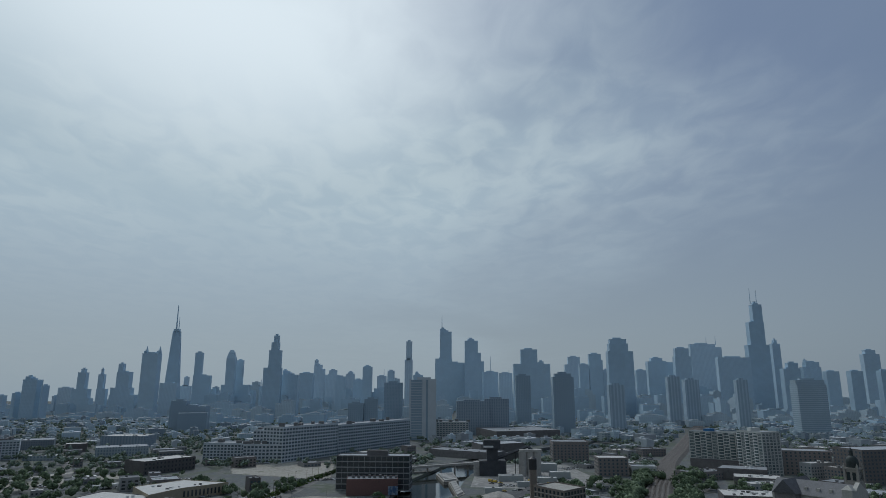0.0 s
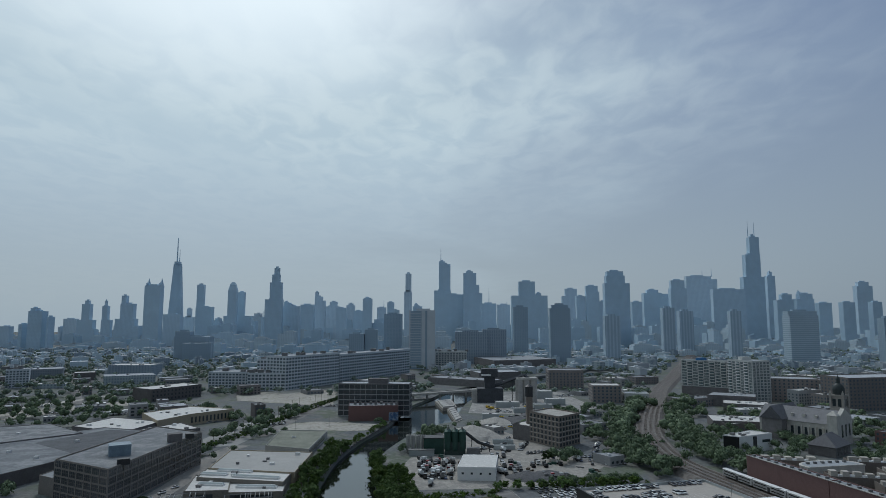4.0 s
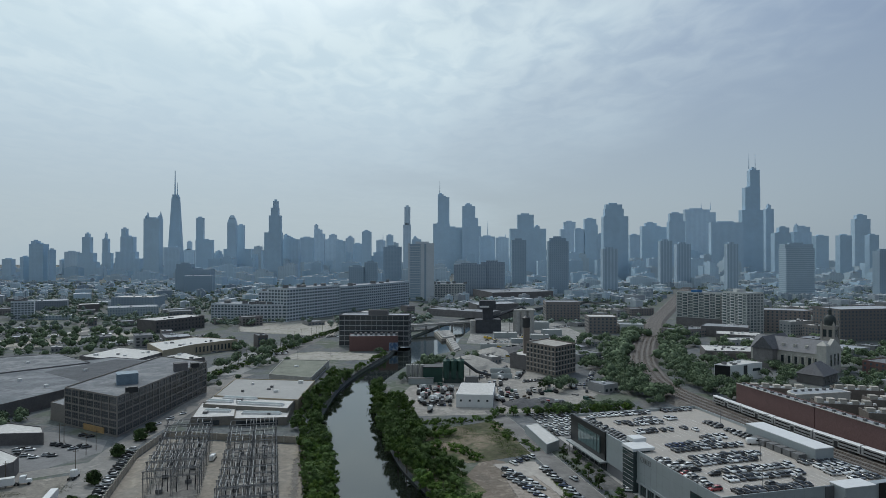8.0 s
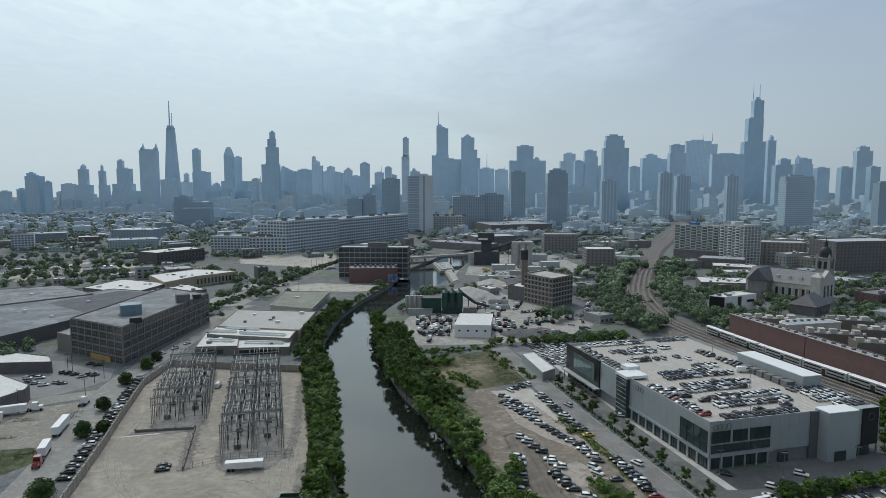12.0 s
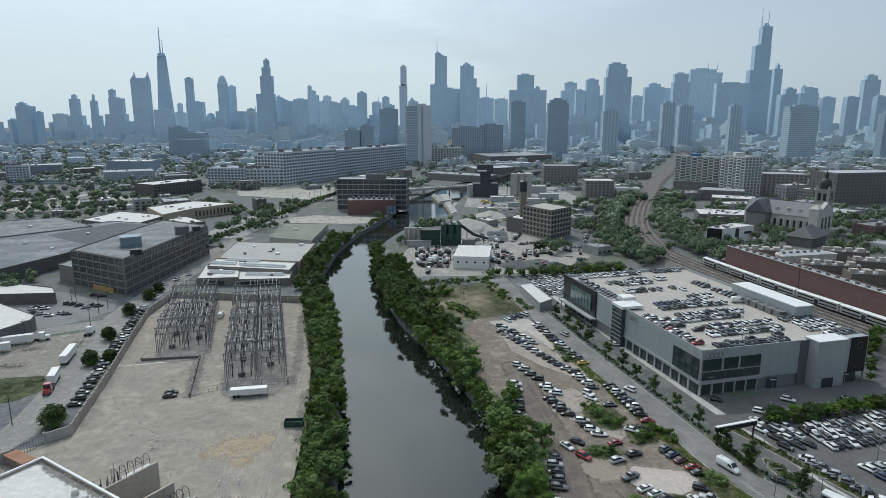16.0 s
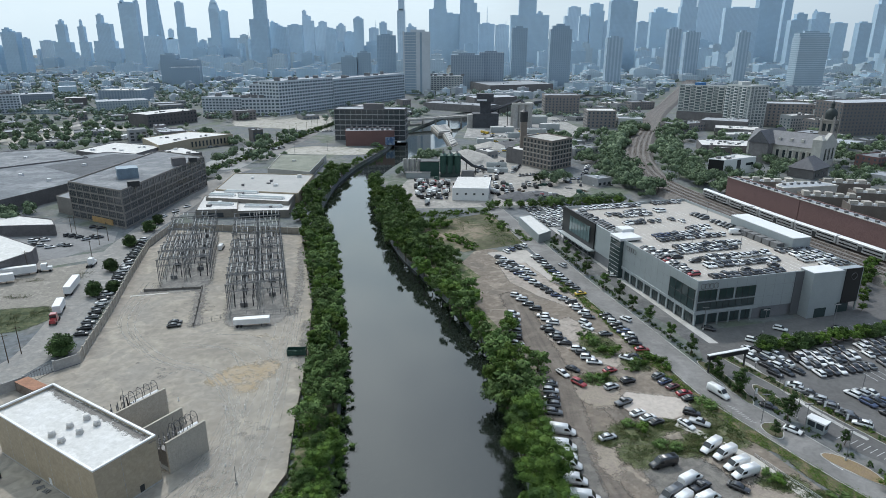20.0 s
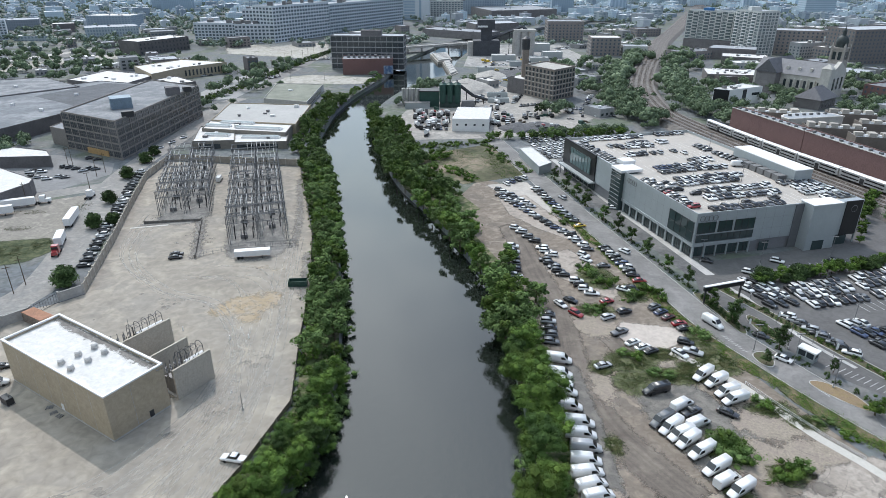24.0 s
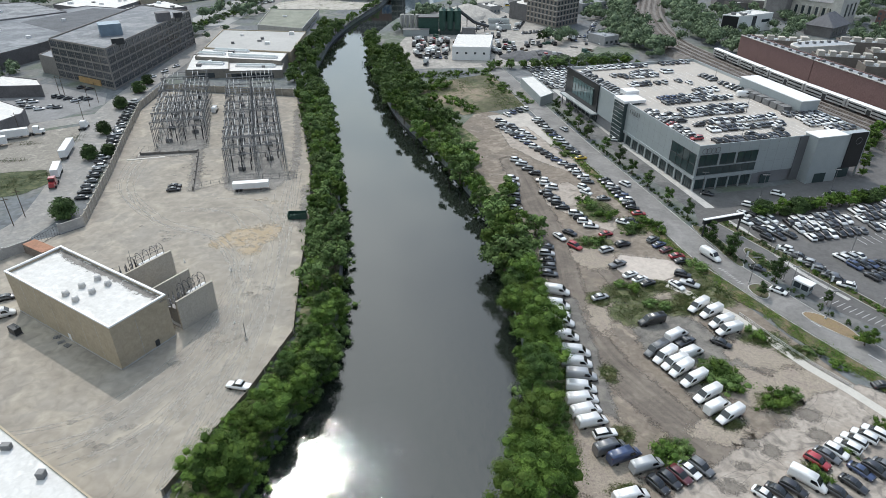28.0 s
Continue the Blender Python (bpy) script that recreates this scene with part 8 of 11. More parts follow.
# ---- loft building on the river, with the red brick hall before it ----
lA, lB = (-102.7, 640), (-31.7, 636.2)
ln = Vector((-(lB[1] - lA[1]), lB[0] - lA[0])).normalized()
lC, lD = (lB[0] + ln.x * 22, lB[1] + ln.y * 22), (lA[0] + ln.x * 22, lA[1] + ln.y * 22)
loft = block("loft_building", "six-storey dark loft building with pale floor bands", "building", [lA, lB, lC, lD], 0, 32, BRICK_BROWN, GREY_ROOF, 0.6)
LOFT_GLASS = glass_mat("loft_window_glass", (0.06, 0.072, 0.08), 0.12)
grid_facade(loft, lA, lB, 31, 13, 6, 0, mat("pale_band", (0.33, 0.335, 0.335), 0.8, scale=0.3), LOFT_GLASS, 0.3, 0.95, mullion=DARK_METAL)
grid_facade(loft, lB, lC, 31, 4, 6, 0, MATS["pale_band"], LOFT_GLASS, 0.3, 0.95, mullion=DARK_METAL)
roof_unit(loft, (lA[0] + lB[0]) / 2 + 4, (lA[1] + lB[1]) / 2 + 8, 31.4, 20, 8, 5, BRICK_BROWN, math.degrees(math.atan2(lB[1] - lA[1], lB[0] - lA[0])))
hall = block("brick_hall", "windowless red brick hall with roof vents", "building", [(-87.5, 606), (-40.8, 610), (-43, 634), (-90, 630)], 0, 14.5, BRICK_RED, GREY_ROOF, 0.5)
for k in range(9):
    roof_unit(hall, -83 + k * 5, 618 + rs.uniform(-4, 4), 14, 2.4, 2.4, 2.6)
for k in range(12):
    on_wall(hall, (-87.5, 606), (-40.8, 610), 2 + k * 3.9, 0, 2.4 + k * 3.9, 14, 0.25, BRICK_RED, "pilaster")
on_wall(hall, (-87.5, 606), (-40.8, 610), 38, 0.4, 47, 8, 0.3, mat("blue_mural_paint", (0.09, 0.16, 0.3), 0.7, scale=0.3, second=(0.25, 0.3, 0.36), vary=0.4), "painted_panel", "faded blue painted panel")

# ---- road bridge ----
br = thing("bridge", "low concrete road bridge over the river", "bridge", "", Matrix.Identity(4))
bA, bB = Vector((-41.6, 762.7, 7)), Vector((55.6, 821.2, 7))
bn = Vector((-(bB - bA).y, (bB - bA).x, 0)).normalized()
bm = bmesh.new()
v = [bm.verts.new(p) for p in (bA - bn * 7, bB - bn * 7, bB + bn * 7, bA + bn * 7)]
w = [bm.verts.new(p.co - Vector((0, 0, 1.6))) for p in v]
bm.faces.new(v)
bm.faces.new(list(reversed(w)))
for k in range(4):
    bm.faces.new((w[k], w[(k + 1) % 4], v[(k + 1) % 4], v[k]))
part("deck", bm, CONCRETE, br)
for s in (-1, 1):
    part("parapet", bar(bA + bn * 6.8 * s + Vector((0, 0, 0.6)), bB + bn * 6.8 * s + Vector((0, 0, 0.6)), 0.5), CONCRETE, br)
for k in range(6):
    p = bA.lerp(bB, (k + 0.5) / 6)
    part("pier", box(p.x - 1, p.y - 5, -3, p.x + 1, p.y + 5, 5.5), CONCRETE, br)
for label, pts in (("wide pale deck barge moored at the plant", [(-7, 752), (13, 762), (17.5, 702), (1.5, 690)]), ("long pale hopper barge moored at the plant", [(6.5, 686), (14, 696), (21, 616), (13.5, 598)])):
    bx, by = sum(p[0] for p in pts) / 4, sum(p[1] for p in pts) / 4
    barge = thing("barge", label, "barge", "barges", Matrix.Translation((bx, by, 0)))
    loc = [(p[0] - bx, p[1] - by) for p in pts]
    part("hull", prism(loc, -2.6, 0.6), mat("barge_steel", (0.3, 0.28, 0.25), 0.8, scale=0.2, vary=0.25), barge)
    part("hatch_cover", prism([(x * 0.8, y * 0.9) for x, y in loc], 0.6, 2.0), CONCRETE, barge, "pale ribbed hatch cover")
    for k in range(1, 6):
        a, b = Vector(loc[0]).lerp(Vector(loc[3]), k / 6), Vector(loc[1]).lerp(Vector(loc[2]), k / 6)
        part("cover_rib", bar((a.x * 0.8, a.y * 0.9, 2.05), (b.x * 0.8, b.y * 0.9, 2.05), 0.25), STEEL, barge)

# ---- material plant far along the river ----
PLX, PLY = 56, 745
pl = thing("plant_tower", "tall dark steel material plant tower", "industrial tower", "", Matrix.Translation((PLX, PLY, 0)))
part("lower_hall", box(-14, -4, 0, 16, 16, 16), mat("rusty_dark_cladding", (0.065, 0.07, 0.08), 0.7, scale=0.2, vary=0.3), pl)
part("shaft", box(-5, 0, 16, 7, 12, 30), MATS["rusty_dark_cladding"], pl)
part("head_house", box(-9, -2, 29, 10, 14, 38.5), MATS["rusty_dark_cladding"], pl)
part("light_band", box(-9.05, -2.1, 30.5, 2, -2.0, 32.5), WHITE_PAINT, pl)
part("side_bin", box(-20, -2, 0, -14, 10, 15), CONCRETE, pl)
cv = thing("conveyor", "inclined conveyor gallery on steel legs", "conveyor", "", Matrix.Translation((0, 0, 0)))
part("gallery", bar((PLX + 6, PLY + 4, 18), (98, PLY + 8, 31), 1.8), MATS["rusty_dark_cladding"], cv)
part("gallery", bar((98, PLY + 8, 31), (112, PLY + 2, 20), 1.6), MATS["rusty_dark_cladding"], cv)
for t in (0.3, 0.6, 0.9):
    part("leg", bar((PLX + 6 + (92 - PLX) * t, PLY + 6, 0), (PLX + 6 + (92 - PLX) * t, PLY + 6, 18 + 13 * t), 0.4), DARK_METAL, cv)
sl = thing("silo_block", "row of tall pale concrete silos", "silo", "", Matrix.Translation((0, 0, 0)))
for k in range(6):
    part("silo", bar((92 + (k % 3) * 8, PLY + 2 + (k // 3) * 8, 0), (92 + (k % 3) * 8, PLY + 2 + (k // 3) * 8, 26), 4.3, 14), CONCRETE, sl)
part("silo_roof", box(88, PLY - 2, 26, 113, PLY + 14, 28), CONCRETE, sl)
sheet("pavement", [(28, 660), (130, 640), (170, 700), (160, 850), (70, 850), (40, 780)], mat("plant_ground", (0.33, 0.32, 0.30), 0.95, scale=0.05, vary=0.35, second=(0.2, 0.195, 0.19), third=(0.38, 0.37, 0.35)), 0.05, "dusty pale ground of the material plant", "yard")


def heap(x, y, r, h, material, label):
    bm = bmesh.new()
    n = 18
    rings = []
    for k in range(5):
        f = 1 - k / 5
        rings.append([bm.verts.new((x + math.cos(6.283 * i / n) * r * f * rs.uniform(0.9, 1.1), y + math.sin(6.283 * i / n) * r * f * rs.uniform(0.9, 1.1), h * (1 - f) ** 0.8 + (0 if k == 0 else rs.uniform(-0.2, 0.2)))) for i in range(n)])
    top = bm.verts.new((x, y, h))
    for a, b in zip(rings, rings[1:]):
        for i in range(n):
            bm.faces.new((a[i], a[(i + 1) % n], b[(i + 1) % n], b[i]))
    for i in range(n):
        bm.faces.new((rings[-1][i], rings[-1][(i + 1) % n], top))
    return tagged(link("aggregate_mound", bm, material), label, "heap", "aggregate heaps")


AGG, DARK_AGG = mat("crushed_stone", (0.38, 0.36, 0.33), 0.95, scale=0.5, vary=0.25), mat("dark_aggregate", (0.11, 0.11, 0.115), 0.95, scale=0.4, vary=0.3)
heap(25.5, 532.3, 25, 9, AGG, "broad pale crushed stone heap")
heap(50, 590, 20, 7, AGG, "pale crushed stone heap")
heap(51.3, 393.8, 12, 4, DARK_AGG, "dark grey gravel heap")
heap(66.3, 398.3, 13, 3.5, DARK_AGG, "dark grey gravel heap")
heap(72, 600, 26, 6, DARK_AGG, "dark grey gravel heap")
heap(95, 640, 18, 6, DARK_AGG, "dark grey gravel heap")
for x, y, wd, dp, hh in ((60, 700, 26, 12, 6), (100, 690, 20, 10, 5), (40, 620, 16, 9, 5), (118, 720, 22, 12, 7), (75, 660, 18, 8, 5), (110, 780, 26, 14, 9)):
    low("plant_shed", "pale metal plant shed with a white roof", [(x, y), (x + wd, y), (x + wd, y + dp), (x, y + dp)], hh, ALU_PANEL, WHITE_ROOF, 1)

# ---- concrete batch plant with green silos ----
sheet("pavement", [(-29.8, 398.4), (-17.5, 365.7), (33.1, 369.6), (79.9, 383.5), (112.4, 431.3), (94.2, 459.5), (52.9, 554), (45.3, 583.4), (-5, 459.4), (-21.1, 449.7)], mat("yard_concrete", (0.32, 0.30, 0.272), 0.95, scale=0.06, vary=0.28, second=(0.24, 0.228, 0.21), third=(0.37, 0.345, 0.31)), 0.042, "pale dusty concrete plant yard", "yard")
bp = thing("batch_plant", "concrete batch plant with dark green silos", "industrial plant", "", Matrix.Translation((8.2, 459.5, 0)))
for k in range(6):
    x, y = -3.4 + (k % 3) * 5.2, (k // 3) * 5.2
    part("silo", bar((x, y, 4), (x, y, 16.2), 2.62, 16), GREEN_STEEL, bp)
    part("hopper", bar((x, y, 0.5), (x, y, 4), 0.8, 12, 2.6), GREEN_STEEL, bp)
    part("silo_cap", bar((x, y, 16.2), (x, y, 17.3), 2.5, 16, 0.9), GREEN_STEEL, bp)
    part("filter", bar((x, y, 17.3), (x, y, 18.6), 0.6, 10), STEEL, bp)
part("silo_frame", box(-5.6, -1.8, 0, 9.2, 7.0, 9.0), mat("dark_steel_frame", (0.035, 0.055, 0.05), 0.7, scale=0.4, vary=0.3), bp)
for k in range(4):
    part("guard_rail", bar((-6 + 5.2 * k, -2.4, 17.4), (-1 + 5.2 * k, -2.4, 17.4), 0.07), GREEN_STEEL, bp)
part("mixing_hall", box(-20.5, 1, 0, -6.2, 12, 11), GREEN_STEEL, bp)
part("hall_roof", box(-20.9, 0.6, 11, -5.8, 12.4, 11.5), DARK_METAL, bp)
part("conveyor", bar((9, 3, 15), (19, 7, 7), 1.1), DARK_METAL, bp)
part("conveyor", bar((19, 7, 7), (30, 12, 3), 1.0), DARK_METAL, bp)
for x, z in ((14, 10.5), (21, 6), (27, 4)):
    part("conveyor_leg", bar((x, 2 + x * 0.3, 0), (x, 2 + x * 0.3, z), 0.3), DARK_METAL, bp)
part("aggregate_bin", box(10, -1, 0, 20, 5, 4.5, 0.5), STEEL, bp)
part("control_cabin", box(-31, -5, 0, -13, -1, 4), ALU_PANEL, bp)
part("cabin_roof", box(-31.3, -5.3, 4, -12.7, -0.7, 4.3), STEEL, bp)
for k in range(4):
    part("cement_silo", bar((-32 + k * 3.5, 6, 2), (-32 + k * 3.5, 6, 12.5), 1.55, 12), CONCRETE, bp)
    part("cement_hopper", bar((-32 + k * 3.5, 6, 0), (-32 + k * 3.5, 6, 2), 0.5, 10, 1.5), CONCRETE, bp)
    part("silo_ladder", bar((-32 + k * 3.5, 4.3, 0), (-32 + k * 3.5, 4.3, 13.6), 0.14), STEEL, bp)
shA, shB, shC = (9.8, 387), (32.5, 385.2), (37, 420)
sh = block("shed", "white metal shed with a low white roof", "shed", [shA, shB, shC, (14.5, 422)], 0, 8, WHITE_PAINT, WHITE_ROOF, 0.15)
for k in range(4):
    on_wall(sh, shA, shB, 2.5 + k * 5.4, 3.6, 3.8 + k * 5.4, 4.8, 0.05, WINDOW, "window")
on_wall(sh, shB, shC, 4, 0, 9, 4.5, 0.06, STEEL, "roller_door")
on_wall(sh, shB, shC, 16, 0, 21, 4.5, 0.06, STEEL, "roller_door")


def mixer(x, y, deg):
    ob = thing("mixer_truck", "white concrete mixer truck in the plant yard", "truck", "mixer trucks", Matrix.Translation((x, y, 0.06)) @ Matrix.Rotation(radians(deg), 4, "Z"))
    part("chassis", box(-4, -1.1, 0.6, 4, 1.1, 1.1), DARK_METAL, ob)
    part("cab", box(2.2, -1.2, 1.0, 4.2, 1.2, 3.0, 0.12), PAINTS["white"], ob)
    part("drum", bar((-3.6, 0, 2.9), (1.8, 0, 2.2), 1.25, 12, 0.9), WHITE_PAINT, ob)
    for wx in (-3, -1.8, 3):
        for wy in (-1, 1):
            piece("wheel", WHEEL, ob, Matrix.Translation((wx, wy * 1.0, 0.5)) @ Matrix.Scale(1.5, 4))


for x, y in ((-4.5, 403), (-1.6, 409.4), (5.2, 412.6), (5.8, 403), (-12.4, 398.4), (-5.9, 376.5), (-11.9, 436.7), (3, 429.6), (60.7, 484.6), (84.2, 449.8), (92.6, 440.4), (110.4, 431.3), (36.1, 406.1), (45.4, 469.6)):
    mixer(x, y, rs.uniform(60, 130))
for x, y in ((48, 498), (46.8, 475.9)):
    low("container", "grey and white site container", [(x - 8, y), (x + 8, y), (x + 8, y + 4), (x - 8, y + 4)], 3.2, ALU_PANEL, WHITE_ROOF, 0)

TRUCK_MESH = {}


def work_truck(x, y, deg, paint, load):
    """A short tipper or flatbed: chassis with wheels, cab and body as parts."""
    if load not in TRUCK_MESH:
        bm = box(-3.6, -1.0, 0.6, 3.6, 1.0, 1.1)
        for wx in (-2.8, -1.6, 2.6):
            add_bar(bm, (wx, -1.2, 0.5), (wx, 1.2, 0.5), 0.5, 10)
        TRUCK_MESH["chassis"] = mesh_of(bm, RUBBER, "chassis")
        bm = box(-3.8, -1.25, 1.1, 1.2, 1.25, 1.4)
        if load == "tipper":
            for a in ((-3.8, -1.25, 1.2, -1.1), (-3.8, 1.1, 1.2, 1.25), (0.95, -1.25, 1.2, 1.25), (-3.8, -1.25, -3.6, 1.25)):
                add_box(bm, a[0], a[1], 1.4, a[2], a[3], 2.7)
        else:
            add_box(bm, -3.0, -1.0, 1.4, 0.4, 1.0, 2.3)
        TRUCK_MESH[load] = mesh_of(bm, STEEL if load == "tipper" else DARK_METAL, "truck_bed")
    ob = thing("truck", paint + (" tipper truck" if load == "tipper" else " flatbed truck") + " parked in the plant yard", "truck", "plant trucks", Matrix.Translation((x, y, 0.06)) @ Matrix.Rotation(radians(deg), 4, "Z"))
    piece("chassis", TRUCK_MESH["chassis"], ob)
    piece("truck_bed", TRUCK_MESH[load], ob)
    if ("cab", paint) not in TRUCK_MESH:
        bm = box(1.4, -1.2, 0.9, 3.7, 1.2, 2.9, 0.14)
        TRUCK_MESH["cab", paint] = mesh_of(bm, PAINTS[paint], "cab")
        TRUCK_MESH["glass"] = mesh_of(box(3.0, -1.1, 1.9, 3.66, 1.1, 2.65), CAR_GLASS, "windscreen")
    piece("cab", TRUCK_MESH["cab", paint], ob)
    piece("windscreen", TRUCK_MESH["glass"], ob)


yard_rnd = random.Random(17)
SPOTS = []
for x, y, wx, wy, n in ((-2, 405, 10, 12, 16), (-6, 425, 9, 8, 9), (44, 405, 7, 12, 6), (60, 425, 20, 7, 7), (2, 432, 9, 6, 6), (72, 395, 14, 4, 4), (40, 450, 5, 6, 3)):
    for k in range(n):
        for tries in range(12):
            tx, ty = x + yard_rnd.uniform(-wx, wx), y + yard_rnd.uniform(-wy, wy)
            if all(abs(tx - u) > 3.4 or abs(ty - v_) > 7.5 for u, v_ in SPOTS) and not (8 < tx < 39 and 384 < ty < 424):
                break
        SPOTS.append((tx, ty))
        work_truck(tx, ty, yard_rnd.choice((84, 92, 96, 270)) + yard_rnd.uniform(-8, 8), yard_rnd.choice(("white", "white", "white", "grey", "silver", "grey", "black", "white", "red")), yard_rnd.choice(("tipper", "flatbed")))
PLG = "cars at the plant"
for p, q, n, a in (((62, 462), (84, 470), 9, 70), ((58, 474), (66, 500), 9, 15), ((78, 448), (112, 452), 13, 75), ((86, 436), (104, 440), 7, 80), ((100, 428), (122, 430), 8, 80), ((46, 486), (54, 520), 10, 20), ((30, 476), (36, 500), 6, 10),
                   ((110, 462), (122, 500), 10, 20), ((8, 428), (24, 428), 6, 90), ((-8, 392), (6, 391), 5, 100)):
    car_row(p, q, n, a, "at the plant", PLG, 0.06, "kkggswwb", full=False, skip=0.15)
for x, y, wx, wy, n in ((60, 560, 24, 16, 16), (80, 690, 30, 30, 34), (100, 720, 40, 40, 26), (70, 620, 22, 14, 14)):
    for k in range(n):
        vehicle(x + yard_rnd.uniform(-wx, wx), y + yard_rnd.uniform(-wy, wy), yard_rnd.uniform(0, 360), yard_rnd.choice(("pickup", "van", "suv", "sedan")), yard_rnd.choice(("white", "white", "grey", "black", "yellow", "silver")), "", PLG, 0.06, False)
pooled_cars(PLG, "cars and trucks parked round the material plants")
for k in range(46):
    x, y = yard_rnd.choice(((-4, 440), (46, 424), (66, 410), (92, 410), (30, 470), (52, 545), (80, 640), (70, 700)))
    x, y = x + yard_rnd.gauss(0, 9), y + yard_rnd.gauss(0, 8)
    ob = thing("material_stack", "stacked building material in the plant yard", "material stack", "plant clutter", Matrix.Translation((x, y, 0.0)) @ Matrix.Rotation(yard_rnd.uniform(0, 3), 4, "Z"))
    stack_mat = yard_rnd.choice((CONCRETE, BARK, STEEL, DARK_METAL, STEEL, DARK_METAL, GREEN_STEEL))
    for j in range(yard_rnd.randint(2, 4)):
        u, v_, s_ = yard_rnd.uniform(-2, 2), yard_rnd.uniform(-2, 2), yard_rnd.uniform(0.6, 1.8)
        part("crate", box(u - s_, v_ - s_ * 0.6, 0, u + s_, v_ + s_ * 0.6, s_ * yard_rnd.uniform(0.5, 1.2), 0.05), stack_mat, ob)
for x, y, h in ((70, 433, 9), (73.5, 436, 7.5)):
    ob = thing("tree", "dark pointed conifer in the plant yard", "tree", "conifers", Matrix.Translation((x, y, 0)))
    part("trunk", bar((0, 0, 0), (0, 0, 2), 0.25, 6), BARK, ob)
    piece("crown", crown_mesh("crown", 90 + int(h), 2.6, 0.6, h, 22, 1800, 0.22, LEAF_DARK), ob)
for x in (2, 8, -6, -12, -3):
    pooled_tree(x - 6, 545 + x, 8.5)

# ---- derelict brick building with a chimney tank ----
bk1, bk2, bk3 = (70, 508), (88.2, 480.2), (108, 500)
bk = block("brick_building", "old six-storey brown brick warehouse with white roof", "building", [bk1, bk2, bk3, (90, 528)], 0, 23.5, mat("faded_brown_brick", (0.215, 0.185, 0.16), 0.9, scale=0.25, vary=0.3, second=(0.17, 0.15, 0.135)), mat("dusty_roof", (0.4, 0.38, 0.345), 0.9, scale=0.2, vary=0.25), 0.8)
for a, b, n in ((bk1, bk2, 7), (bk2, bk3, 6)):
    window_grid(bk, a, b, 0, n + 1, 6, 1.9, 2.2, 3.7, WINDOW, 1.3, sill=False)
    for f in range(1, 6):
        on_wall(bk, a, b, 0, f * 3.7 + 0.55, math.dist(a, b), f * 3.7 + 0.85, 0.1, STONE, "floor_band")
low("brick_building", "lower brown brick wing", [(58, 520), (70, 508), (82, 520), (70, 534)], 12, BRICK_BROWN, WHITE_ROOF, 1)
tk = thing("water_tank", "dark rooftop tank on a tall brick shaft", "water tank", "", Matrix.Translation((72, 524, 0)))
part("shaft", box(-2.5, -2.5, 0, 2.5, 2.5, 33), MATS["faded_brown_brick"], tk)
part("tank", bar((0, 0, 33), (0, 0, 41), 3.2, 14), DARK_METAL, tk)
part("tank_roof", bar((0, 0, 41), (0, 0, 43), 3.4, 14, 0.3), DARK_METAL, tk)

# ---- railway ----
rail_line = spline([(228, 110), (212, 180), (196, 255), (180, 315), (170, 362), (162, 405), (160, 440), (165, 480), (179, 543), (216, 650), (255, 745), (305, 874), (390, 1060), (510, 1332), (700, 1760)], 10)
rl = [(p.x - 4, p.y) for p in rail_line]
bed = bmesh.new()
prev = None
for i, p in enumerate(rl):
    a, b = Vector(rl[max(0, i - 1)]), Vector(rl[min(len(rl) - 1, i + 1)])
    n = (b - a).normalized()
    n = Vector((-n.y, n.x))
    row = [bed.verts.new((p[0] + n.x * o, p[1] + n.y * o, z)) for o, z in ((14, -0.05), (10, 3.0), (-10, 3.0), (-14, -0.05))]
    if prev:
        for k in range(3):
            bed.faces.new((prev[k + 1], prev[k], row[k], row[k + 1]))
    prev = row
tagged(link("railway", bed, GRAVEL), "brown ballast railway embankment in a long curve", "railway", kind="structure")
for o in (-6.9, -2.3, 2.3, 6.9):
    for g_ in (-0.72, 0.72):
        rb = bmesh.new()
        prev = None
        for i, p in enumerate(rl):
            a, b = Vector(rl[max(0, i - 1)]), Vector(rl[min(len(rl) - 1, i + 1)])
            n = (b - a).normalized()
            n = Vector((-n.y, n.x))
            row = [rb.verts.new((p[0] + n.x * (o + g_ + s), p[1] + n.y * (o + g_ + s), z)) for s, z in ((-0.07, 3.02), (-0.07, 3.2), (0.07, 3.2), (0.07, 3.02))]
            if prev:
                for k in range(3):
                    rb.faces.new((prev[k + 1], prev[k], row[k], row[k + 1]))
            prev = row
        tagged(link("rail", rb, RAIL), "worn brown steel rail on the ballast", "rail", kind="structure")
sp = bmesh.new()
for i in range(len(rl) - 1):
    a, b = Vector(rl[i]), Vector(rl[i + 1])
    if a.y > 700:
        break
    n = (b - a).normalized()
    n = Vector((-n.y, n.x))
    d = (b - a)
    for k in range(12):
        c = a + d * (k / 12)
        for o in (-6.9, -2.3, 2.3, 6.9):
            q = c + n * o
            sp.faces.new([sp.verts.new((q.x + n.x * u + d.normalized().x * t, q.y + n.y * u + d.normalized().y * t, 3.03)) for u, t in ((-1.3, -0.12), (1.3, -0.12), (1.3, 0.12), (-1.3, 0.12))])
tagged(link("sleeper", sp, BARK), "dark wooden sleepers under the rails", "sleeper", kind="stuff")


